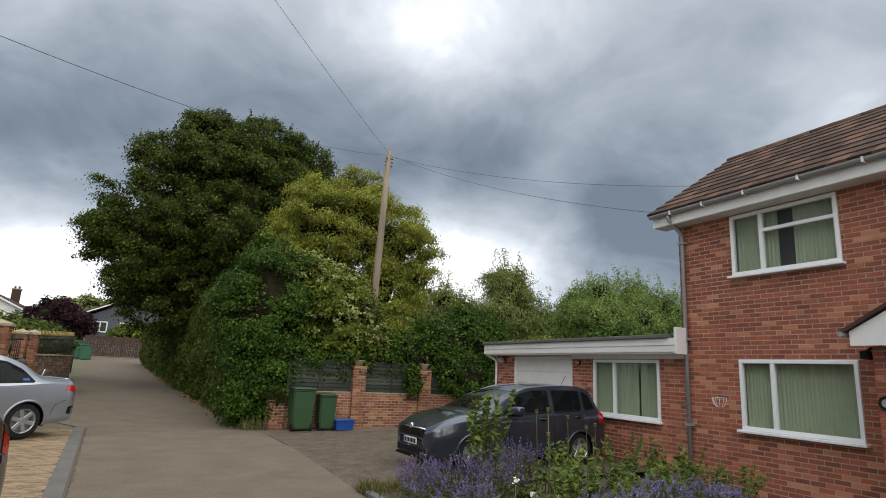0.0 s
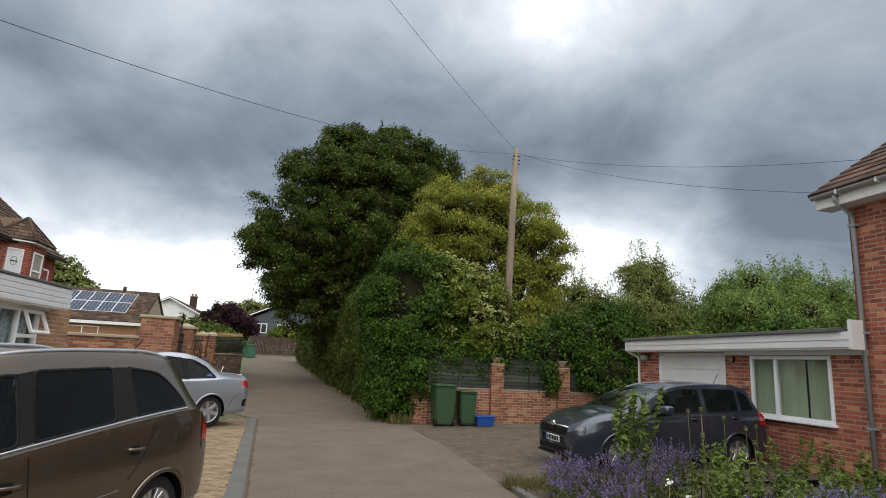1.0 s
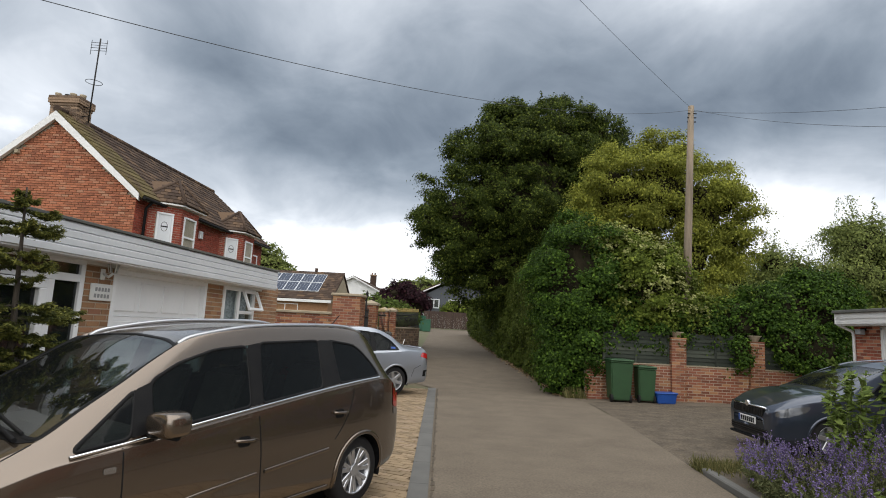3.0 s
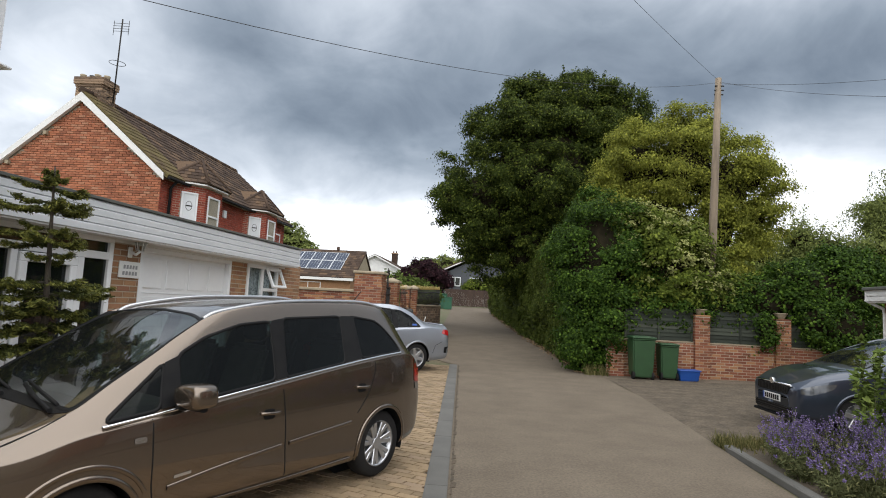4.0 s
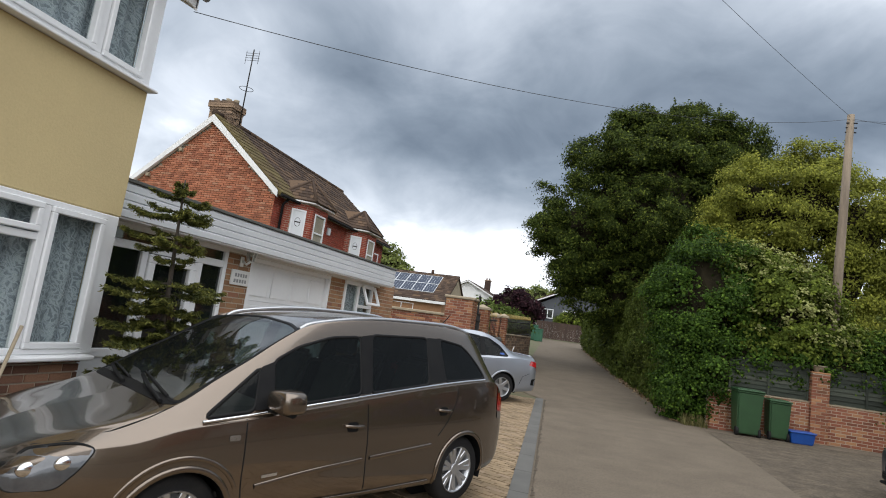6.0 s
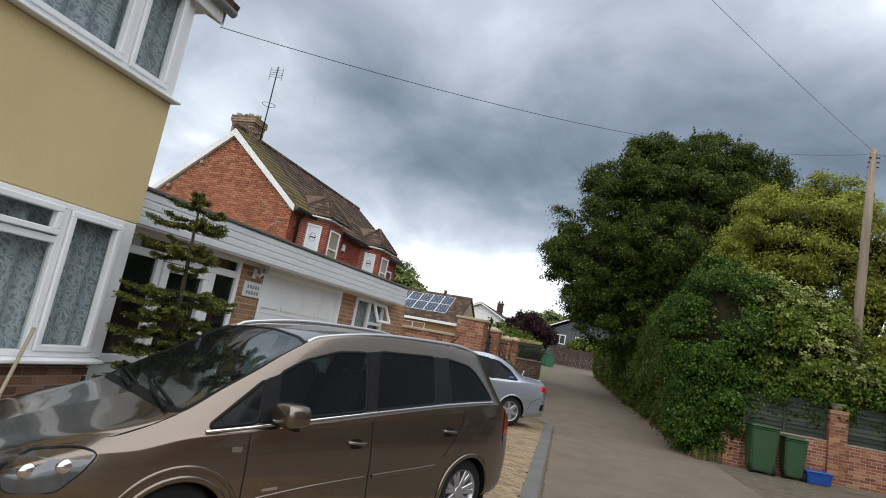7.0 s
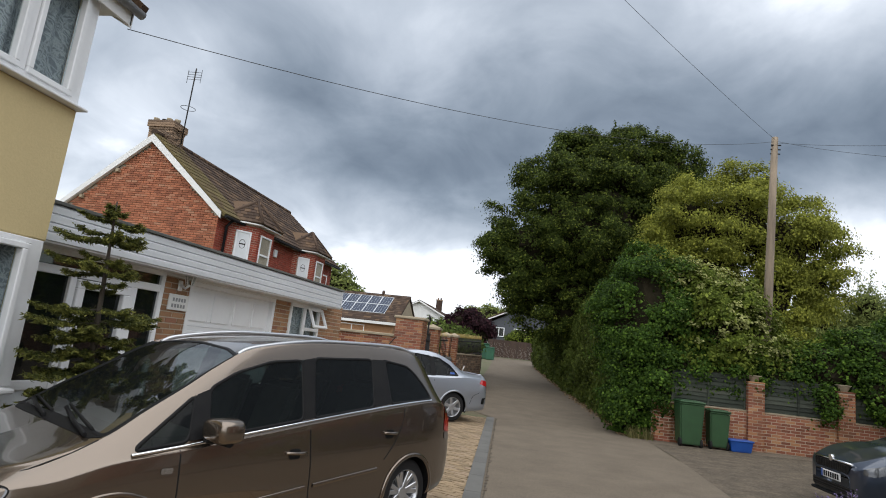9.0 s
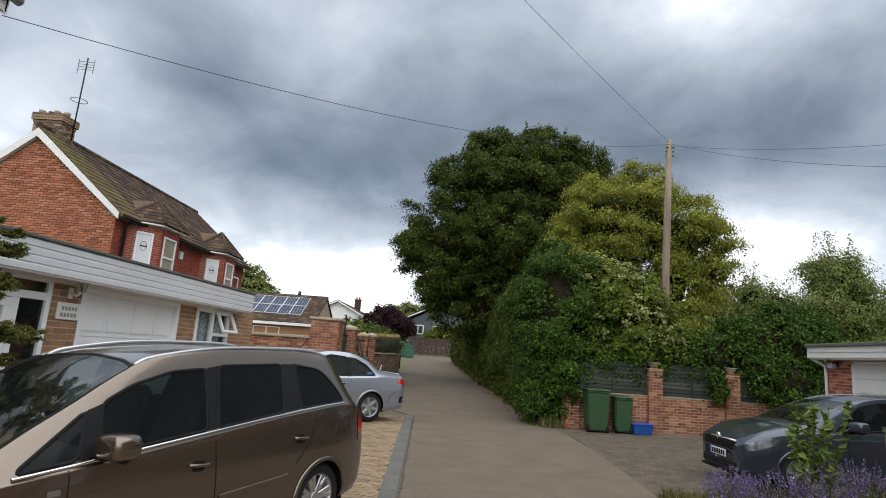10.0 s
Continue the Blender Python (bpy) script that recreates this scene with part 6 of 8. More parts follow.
                part("well_back", tube(bmesh.new(), [(hx, s * 0.44, zc), (hx, s * 0.45, zc)], R + 0.05, 20), "black_pvc", self.root)

    def mirror(self, x, z, mat=None):
        for s in (1, -1):
            p = self.side(x, z)
            m = bmesh.new()
            bmesh.ops.create_uvsphere(m, u_segments=18, v_segments=12, radius=1.0)
            for v in m.verts:
                c = v.co
                c = Vector([math.copysign(abs(k) ** 0.5, k) for k in c])
                taper = 1.0 - 0.22 * max(0, -c.y)
                v.co = Vector((p.x - 0.02 + c.x * 0.10 * taper + 0.03 * (c.y < 0) * abs(c.y), s * (p.y + 0.16 + c.y * 0.13), z + 0.055 + c.z * 0.08 * taper))
            for f in m.faces:
                f.smooth = True
            mir = part("wing_mirror", m, mat or self.paint, self.root)
            part("mirror_base", tube(bmesh.new(), [(p.x, s * (p.y - 0.01), z - 0.03), (p.x - 0.01, s * (p.y + 0.10), z - 0.005)], 0.03, 8, 0.04), "black_pvc", mir)
            part("mirror_trim", tube(bmesh.new(), [(p.x - 0.02, s * (p.y + 0.05), z - 0.02), (p.x - 0.02, s * (p.y + 0.25), z - 0.012)], 0.03, 8), "black_pvc", mir)

    def handle(self, x, z, length=0.19):
        for s in (1, -1):
            pts = [self.side(x - length / 2 + length * k / 6, z + 0.012 * k / 6, 0.012 + 0.02 * math.sin(math.pi * k / 6)) for k in range(7)]
            part("door_handle", tube(bmesh.new(), [(p.x, s * p.y, p.z) for p in pts], 0.013, 8), self.paint, self.root)
        self.patch("handle_cup", [(x - 0.05, z - 0.04), (x + 0.06, z - 0.04), (x + 0.06, z + 0.035), (x - 0.05, z + 0.035)], "black_pvc", out=0.0025, r=0.03)

    def cabin(self, x_front, x_rear, floor, seat_xs):
        part("floor", wbox(x_rear, -0.7, floor, x_front, 0.7, floor + 0.03), "seat", self.root)
        part("dashboard", wbox(x_front - 0.45, -0.68, 0.72, x_front + 0.05, 0.68, 0.93, 0.05), "seat", self.root)
        for x in seat_xs:
            for y in (-0.34, 0.34):
                st = part("seat", wbox(x - 0.05, y - 0.24, floor + 0.2, x + 0.45, y + 0.24, floor + 0.38, 0.05), "seat", self.root)
                back = bmesh.new()
                prism(back, [(x, y - 0.23, floor + 0.3), (x + 0.12, y - 0.23, floor + 0.3), (x - 0.08, y - 0.23, floor + 0.92), (x - 0.17, y - 0.23, floor + 0.92)], (0, 0.46, 0))
                bmesh.ops.bevel(back, geom=list(back.edges), offset=0.04, segments=2, affect="EDGES")
                part("seat_back", back, "seat", st)
                part("headrest", wbox(x - 0.2, y - 0.13, floor + 0.95, x - 0.1, y + 0.13, floor + 1.13, 0.04), "seat", st)


def bars(car, x, y0, y1, z, w, h):
    """Plain bars in place of a number."""
    for k in range(7):
        y = y0 + (y1 - y0) * k / 7
        part("bar", wbox(x, y + 0.008, z - h / 2, x + 0.004, y + (y1 - y0) / 7 - 0.012, z + h / 2), "black_pvc", car.root)


# bronze people carrier: x, half width, half roof width, underside, belt, top; it stands a little nose-down
DIP = 0.013
MPV = [(3.64, 0.40, 0.25, 0.33, 0.49, 0.53), (3.61, 0.58, 0.42, 0.27, 0.565, 0.615), (3.50, 0.72, 0.56, 0.22, 0.635, 0.705), (3.25, 0.82, 0.66, 0.20, 0.715, 0.795), (3.0, 0.865, 0.715, 0.20, 0.752, 0.862), (2.74, 0.885, 0.74, 0.21, 0.82, 0.965),
       (2.50, 0.889, 0.72, 0.21, 0.855, 1.118), (2.25, 0.892, 0.695, 0.21, 0.885, 1.262), (2.05, 0.893, 0.67, 0.21, 0.912, 1.385), (1.85, 0.894, 0.65, 0.21, 0.94, 1.49), (1.60, 0.895, 0.638, 0.21, 0.972, 1.562), (1.14, 0.896, 0.632, 0.21, 1.03, 1.618),
       (0.60, 0.896, 0.625, 0.21, 1.095, 1.642), (0.04, 0.894, 0.612, 0.22, 1.15, 1.645), (-0.20, 0.885, 0.60, 0.24, 1.168, 1.625), (-0.36, 0.868, 0.59, 0.25, 1.165, 1.555), (-0.47, 0.85, 0.59, 0.26, 1.14, 1.42), (-0.57, 0.825, 0.60, 0.27, 1.08, 1.24), (-0.66, 0.795, 0.61, 0.28, 0.98, 1.09), (-0.74, 0.75, 0.60, 0.31, 0.82, 0.92), (-0.785, 0.70, 0.56, 0.34, 0.64, 0.71), (-0.79, 0.62, 0.5, 0.37, 0.56, 0.60)]


def mp(line):
    return [(x, z + DIP * x) for x, z in line]


MPV = [(*r[:3], *(q + DIP * r[0] for q in r[3:])) for r in MPV]
mpv = Car("bronze brown people carrier parked on block paving", pose(-1.637, 5.503, 0.02, 0, 0, 242.0) @ pose(0, 0, 0, 0, math.degrees(DIP), 0), "bronze", MPV, 2.70, 0.315)
W_MPV = [[(2.60, 0.868), (2.255, 0.908), (2.19, 1.19)], [(2.12, 0.925), (1.335, 1.022), (1.29, 1.463), (1.58, 1.437), (1.88, 1.347), (2.09, 1.232)], [(1.235, 1.032), (0.555, 1.112), (0.48, 1.512), (1.165, 1.487)], [(0.34, 1.138), (-0.265, 1.182), (-0.20, 1.30), (-0.09, 1.42), (0.0, 1.475), (0.31, 1.512)]]
SCR = [(2.745, -0.715), (2.745, 0.715), (2.5, 0.695), (2.25, 0.67), (2.05, 0.645), (1.86, 0.625), (1.80, 0.40), (1.785, 0.0), (1.80, -0.40), (1.86, -0.625), (2.05, -0.645), (2.25, -0.67), (2.5, -0.695)]
W_MPV = [mp(p) for p in W_MPV]
mpv.sag = 0.06
mpv.shell(W_MPV, [SCR])
for k, p in enumerate(W_MPV):
    mpv.glaze(p, mat="clear" if k < 2 else "tint")
mpv.glaze(SCR, "windscreen", "screen", "top", 0.03, 0.05)
mpv.patch("pillar", mp([(1.335, 1.025), (1.235, 1.035), (1.165, 1.49), (1.29, 1.468)]), "black_pvc", out=0.010, r=0.01)
mpv.patch("pillar", mp([(2.255, 0.912), (2.12, 0.928), (2.09, 1.232), (2.19, 1.192)]), "black_pvc", out=0.010, r=0.01)
mpv.patch("pillar", mp([(0.555, 1.115), (0.34, 1.14), (0.31, 1.515), (0.48, 1.515)]), "black_pvc", out=0.008, r=0.01)
mpv.band("belt_strip", mp([(2.61, 0.848), (2.25, 0.889), (1.75, 0.953), (1.28, 1.012), (0.8, 1.071), (0.38, 1.119), (0.05, 1.150), (-0.26, 1.170)]), 0.016, "chrome", thick=0.008)
for ln in ([(2.316, 0.862), (2.312, 0.70), (2.30, 0.48), (2.27, 0.30)], [(1.287, 0.99), (1.25, 0.7), (1.22, 0.45), (1.20, 0.28)], [(0.17, 1.12), (0.19, 0.98), (0.27, 0.82), (0.40, 0.66)]):
    mpv.band("door_seam", [tuple(q) for q in spline(mp(ln), 6)], 0.009, "black_pvc", thick=0.0005, out=0.002)
mpv.band("door_moulding", [tuple(q) for q in spline(mp([(2.19, 0.415), (1.77, 0.472), (1.27, 0.520)]), 6)], 0.034, "bronze", thick=0.005)
mpv.band("door_moulding", [tuple(q) for q in spline(mp([(1.19, 0.527), (0.8, 0.560), (0.476, 0.587)]), 6)], 0.034, "bronze", thick=0.005)
mpv.band("sill_strip", mp([(2.0, 0.235), (1.2, 0.235), (0.44, 0.255)]), 0.05, "bronze", thick=0.012)
mpv.handle(1.408, 0.782 + DIP * 1.4)
mpv.handle(0.357, 0.887)
mpv.mirror(2.13, 0.945 + DIP * 2.1)
for s in (1, -1):
    pts = [mpv.top(x, s * 0.585, o) for x, o in ((1.83, 0.0), (1.68, 0.014), (1.15, 0.026), (0.5, 0.028), (0.05, 0.022), (-0.22, 0.0))]
    part("roof_rail", tube(bmesh.new(), [tuple(q) for q in spline([tuple(p) for p in pts], 5)], 0.017, 8), "alloy", mpv.root, "bright metal roof rail")
HL = mp([(3.59, 0.595), (3.465, 0.692), (3.32, 0.728), (3.24, 0.735), (3.185, 0.715), (3.25, 0.61), (3.345, 0.505), (3.56, 0.485)])
mpv.patch("headlight", HL, "clear_lens", out=0.006, r=0.035, label="large swept headlight")
mpv.band("headlight_rim", rounded(HL, 0.035), 0.008, "black_pvc", out=0.004, closed=True, thick=0.003)
for x, z in ((3.47, 0.60), (3.315, 0.635)):
    for s in (1, -1):
        q = mpv.side(x, z + DIP * x, 0.0)
        bowl = bmesh.new()
        bmesh.ops.create_uvsphere(bowl, u_segments=16, v_segments=10, radius=1.0, matrix=Matrix.Translation((q.x, s * (q.y - 0.012), q.z)) @ Matrix.Diagonal((0.055, 0.026, 0.042, 1)))
        for face in bowl.faces:
            face.smooth = True
        part("headlight_bowl", bowl, "chrome", mpv.root)
mpv.patch("tail_light", [(-0.53, 0.86), (-0.655, 0.83), (-0.655, 0.97), (-0.60, 1.10), (-0.52, 1.155)], "red_lens", out=0.006, r=0.02, label="red tail light")
mpv.patch("tail_lens", [(-0.55, 0.78), (-0.675, 0.755), (-0.67, 0.815), (-0.54, 0.845)], "clear_lens", out=0.006, r=0.01)
bl = [(3.45, 0.60), (3.3, 0.70), (3.1, 0.735), (2.9, 0.735), (2.76, 0.73)]
for s in (1, -1):
    mpv.band("bonnet_seam", [(x, y * s) for x, y in bl], 0.005, "black_pvc", on="top", out=0.002, thick=0.0005)
mpv.patch("cowl", [(2.795, -0.64), (2.815, 0.0), (2.795, 0.64), (2.745, 0.725), (2.735, 0.70), (2.735, -0.70), (2.745, -0.725)], "black_pvc", on="top", out=0.003, r=0.02)
for y0, y1, xo in ((0.62, 0.02, 2.66), (-0.05, -0.60, 2.66)):
    pts = [mpv.top(2.80, y0, 0.02), mpv.top(2.76, (y0 + y1) / 2, 0.03), mpv.top(2.70, y1, 0.025)]
    wp = part("wiper", tube(bmesh.new(), pts, 0.014, 6), "black_pvc", mpv.root)
    part("wiper_blade", tube(bmesh.new(), [mpv.top(2.74, y0 - 0.05, 0.014), mpv.top(2.66, y1 - 0.05, 0.014)], 0.010, 6), "rubber", wp)
mpv.patch("side_badge", [(2.43, 0.76), (2.355, 0.76), (2.355, 0.795), (2.43, 0.795)], "chrome", out=0.005, r=0.01)
mpv.patch("side_lettering", [(2.15, 0.495), (2.03, 0.502), (2.03, 0.522), (2.15, 0.515)], "alloy", out=0.003, r=0.004)
part("interior_mirror", wbox(2.02, -0.12, 1.27, 2.05, 0.12, 1.34, 0.02), "seat", mpv.root)
part("aerial", tube(bmesh.new(), [mpv.top(-0.35, 0, 0), mpv.top(-0.35, 0, 0) + Vector((-0.22, 0, 0.2))], 0.006, 5), "black_pvc", mpv.root)
mpv.wheels(7, True)
mpv.band("arch_flare", [(2.70 + 0.405 * math.cos(a), 0.29 + 0.385 * math.sin(a)) for a in np.linspace(0.35, math.pi - 0.45, 24)], 0.03, "bronze", out=0.002, thick=0.005)
mpv.cabin(2.4, -0.6, 0.35, (1.3, 0.35))

# silver coupe-cabriolet
CC = [(3.39, 0.42, 0.25, 0.33, 0.50, 0.55), (3.33, 0.66, 0.48, 0.25, 0.60, 0.66), (3.1, 0.80, 0.62, 0.21, 0.68, 0.76), (2.6, 0.865, 0.71, 0.2, 0.80, 0.90), (2.2, 0.88, 0.73, 0.2, 0.86, 0.97), (1.7, 0.885, 0.67, 0.2, 0.89, 1.21), (1.3, 0.885, 0.62, 0.2, 0.90, 1.35), (0.9, 0.885, 0.60, 0.2, 0.905, 1.395),
      (0.45, 0.885, 0.59, 0.2, 0.915, 1.375), (0.05, 0.883, 0.60, 0.21, 0.925, 1.26), (-0.25, 0.875, 0.64, 0.22, 0.935, 1.10), (-0.45, 0.86, 0.67, 0.23, 0.94, 1.03), (-0.75, 0.83, 0.68, 0.26, 0.93, 1.005), (-0.90, 0.79, 0.66, 0.28, 0.90, 0.975), (-0.96, 0.72, 0.58, 0.32, 0.66, 0.72), (-0.965, 0.64, 0.5, 0.36, 0.55, 0.58)]


def cz(z):
    return z if z < 0.4 else 0.4 + (z - 0.4) * 1.13


CC = [(*r[:3], cz(r[3]), cz(r[4]), cz(r[5])) for r in CC]
cc = Car("silver coupe-cabriolet parked nose-in on block paving", pose(-2.24, 14.41, 0.02, 0, 0, 219.0) @ Matrix.Scale(1.07, 4), "silver", CC, 2.52, 0.325)
W_CC = [[(1.75, 0.915), (0.62, 0.935), (0.60, 1.29), (1.0, 1.315), (1.3, 1.25)], [(0.54, 0.94), (-0.10, 0.955), (0.08, 1.14), (0.35, 1.26), (0.53, 1.285)]]
W_CC = [[(x, cz(z)) for x, z in p] for p in W_CC]
SC_CC = [(2.12, -0.67), (2.12, 0.67), (1.35, 0.575), (1.35, -0.575)]
RS_CC = [(0.28, -0.50), (0.28, 0.50), (-0.30, 0.55), (-0.30, -0.55)]
cc.shell(W_CC, [SC_CC, RS_CC])
for p in W_CC:
    cc.glaze(p)
cc.glaze(SC_CC, "windscreen", "screen", "top", 0.03, 0.05)
cc.glaze(RS_CC, "rear_window", "tint", "top", 0.03, 0.05)
cc.patch("pillar", [(0.64, 0.99), (0.52, 0.995), (0.52, 1.40), (0.62, 1.405)], "black_pvc", out=0.010, r=0.01)
cc.patch("tail_light", [(-0.68, 0.88), (-0.90, 0.83), (-0.93, 0.74), (-0.95, 0.74), (-0.90, 0.95), (-0.73, 0.98)], "red_lens", out=0.006, r=0.03, label="red tail light")
cc.patch("bumper_strip", [(-0.78, 0.42), (-0.945, 0.42), (-0.945, 0.57), (-0.80, 0.56)], "black_pvc", out=0.005, r=0.02)
cc.band("bumper_seam", [(-0.45, 0.42), (-0.52, 0.60), (-0.70, 0.68), (-0.9, 0.69)], 0.009, "black_pvc", thick=0.0005, out=0.002)
for s in (1, -1):
    cc.band("boot_seam", [(-0.42, 0.62 * s), (-0.6, 0.63 * s), (-0.85, 0.60 * s)], 0.009, "black_pvc", on="top", out=0.002, thick=0.0005)
cc.band("door_seam", [(0.56, 0.92), (0.54, 0.6), (0.50, 0.32)], 0.009, "black_pvc", thick=0.0005, out=0.002)
lip = [cc.top(-0.86, y, 0.004) for y in np.linspace(-0.6, 0.6, 9)]
part("boot_spoiler", tube(bmesh.new(), lip, 0.022, 8), "silver", cc.root)
part("aerial", tube(bmesh.new(), [cc.top(-0.5, 0.3, 0), cc.top(-0.5, 0.3, 0) + Vector((-0.05, 0, 0.16))], 0.008, 5), "white", cc.root)
cc.patch("window_sticker", [(0.12, 1.05), (-0.0, 1.05), (-0.0, 1.09), (0.12, 1.09)], "blue", out=0.004, r=0.004)
cc.handle(0.75, 0.85)
cc.wheels(6, False)
cc.cabin(1.9, -0.3, 0.3, (0.9, 0.1))

# dark grey hatchback
HB = [(3.28, 0.46, 0.30, 0.30, 0.52, 0.56), (3.24, 0.64, 0.48, 0.24, 0.66, 0.72), (3.1, 0.74, 0.60, 0.2, 0.735, 0.81), (2.88, 0.79, 0.66, 0.19, 0.82, 0.90), (2.58, 0.812, 0.69, 0.19, 0.875, 0.965), (2.30, 0.82, 0.70, 0.19, 0.905, 1.01), (1.82, 0.82, 0.655, 0.19, 0.925, 1.24), (1.35, 0.82, 0.61, 0.19, 0.935, 1.40), (1.05, 0.82, 0.585, 0.19, 0.945, 1.46),
      (0.5, 0.82, 0.575, 0.19, 0.96, 1.498), (0.0, 0.82, 0.565, 0.19, 0.98, 1.49), (-0.3, 0.81, 0.555, 0.21, 0.995, 1.455), (-0.48, 0.79, 0.55, 0.23, 1.0, 1.38), (-0.58, 0.77, 0.56, 0.25, 0.98, 1.16), (-0.66, 0.75, 0.58, 0.27, 0.90, 0.97), (-0.72, 0.70, 0.54, 0.3, 0.66, 0.72), (-0.725, 0.6, 0.45, 0.34, 0.52, 0.55)]
hb = Car("dark slate grey hatchback parked before the garage", pose(7.98, 9.45, 0.092, 0, 1.15, 182.0), "slate", HB, 2.45, 0.30)
W_HB = [[(1.86, 0.95), (0.72, 0.985), (0.70, 1.385), (1.05, 1.385), (1.40, 1.31)], [(0.62, 0.99), (-0.05, 1.015), (-0.12, 1.38), (0.60, 1.395)], [(-0.13, 1.02), (-0.42, 1.04), (-0.36, 1.30), (-0.18, 1.375)]]
SC_HB = [(2.24, -0.65), (2.24, 0.65), (1.44, 0.57), (1.44, -0.57)]
hb.shell(W_HB, [SC_HB])
for p in W_HB:
    hb.glaze(p)
hb.glaze(SC_HB, "windscreen", "screen", "top", 0.03, 0.05)
hb.patch("headlight", [(3.10, 0.60), (3.22, 0.61), (3.19, 0.70), (3.0, 0.755), (2.74, 0.785), (2.80, 0.70)], "clear_lens", out=0.006, r=0.04, label="large clear headlight")
hb.patch("tail_light", [(-0.50, 0.78), (-0.66, 0.76), (-0.64, 0.92), (-0.56, 1.05), (-0.47, 1.0)], "red_lens", out=0.006, r=0.03, label="red tail light")
for ln in ([(1.72, 0.92), (1.70, 0.6), (1.68, 0.3)], [(0.67, 0.97), (0.66, 0.6), (0.64, 0.3)], [(-0.12, 1.0), (-0.10, 0.85), (-0.05, 0.72)]):
    hb.band("door_seam", [tuple(q) for q in spline(ln, 6)], 0.009, "black_pvc", thick=0.0005, out=0.002)
hb.handle(0.92, 0.87)
hb.handle(0.05, 0.90)
hb.mirror(1.62, 0.98)
hb.wheels(5, False)
hb.cabin(1.8, -0.3, 0.3, (0.85, 0.0))
# nose: grille, badge, plate, lower intake
gr = bmesh.new()
prism(gr, [(3.255, -0.50, 0.70), (3.275, -0.42, 0.57), (3.285, 0.42, 0.57), (3.255, 0.50, 0.70)], (-0.05, 0, 0))
part("grille", gr, "black_pvc", hb.root)
for k in range(19):
    y = -0.43 + k * 0.0478
    part("grille_bar", wbox(3.268, y - 0.007, 0.585, 3.290, y + 0.007, 0.685, 0.003), "iron", hb.root)
part("grille_rim", tube(bmesh.new(), [(3.262, -0.52, 0.71), (3.275, -0.2, 0.715), (3.275, 0.2, 0.715), (3.262, 0.52, 0.71)], 0.016, 8), "chrome", hb.root)
part("badge", tube(bmesh.new(), [(3.25, 0, 0.735), (3.29, 0, 0.732)], 0.048, 16), "chrome", hb.root)
part("number_plate", wbox(3.285, -0.26, 0.43, 3.30, 0.26, 0.54, 0.004), "plate", hb.root, "white front number plate")
bars(hb, 3.300, -0.19, 0.24, 0.485, 0.4, 0.075)
part("plate_flash", wbox(3.299, -0.255, 0.432, 3.302, -0.205, 0.538), "blue", hb.root)
part("intake", wbox(3.22, -0.55, 0.27, 3.285, 0.55, 0.40, 0.02), "black_pvc", hb.root)
for z in (0.30, 0.335, 0.37):
    part("intake_bar", wbox(3.28, -0.53, z - 0.006, 3.292, 0.53, z + 0.006), "iron", hb.root)
part("front_lip", wbox(3.05, -0.66, 0.19, 3.27, 0.66, 0.235, 0.02), "black_pvc", hb.root)
part("aerial", tube(bmesh.new(), [hb.top(-0.2, 0, 0), hb.top(-0.2, 0, 0) + Vector((-0.13, 0, 0.19))], 0.006, 5), "black_pvc", hb.root)
part("roof_spoiler", wbox(-0.58, -0.52, 1.385, -0.40, 0.52, 1.415, 0.012), "slate", hb.root)


# ---- trees, hedge, plants ----
RNG = np.random.default_rng(7)


def leaf_mesh(name, P, N, size, mat, parent=None, label="", long=1.6, fold=0.25, droop=0.0):
    """Many small folded leaves at the points P, facing N."""
    n = len(P)
    if np.isscalar(size):
        size = np.full(n, size)
    size = (size * RNG.uniform(0.65, 1.3, n))[:, None]
    N = N / (np.linalg.norm(N, axis=1, keepdims=True) + 1e-9)
    T = RNG.normal(size=(n, 3))
    T[:, 2] -= droop
    T -= (T * N).sum(1, keepdims=True) * N
    T /= np.linalg.norm(T, axis=1, keepdims=True) + 1e-9
    B = np.cross(N, T)
    a = P - T * size * long * 0.5
    c = P + T * size * long * 0.5
    m = -N * size * fold
    b = P + B * size * 0.5 - T * size * 0.15 + m
    d = P - B * size * 0.5 - T * size * 0.15 + m
    V = np.stack([a, b, c, d], 1).reshape(-1, 3)
    i = np.arange(n) * 4
    F = np.concatenate([np.stack([i, i + 1, i + 2], 1), np.stack([i, i + 2, i + 3], 1)])
    return grid_mesh(name, V, F, mat, parent, label)


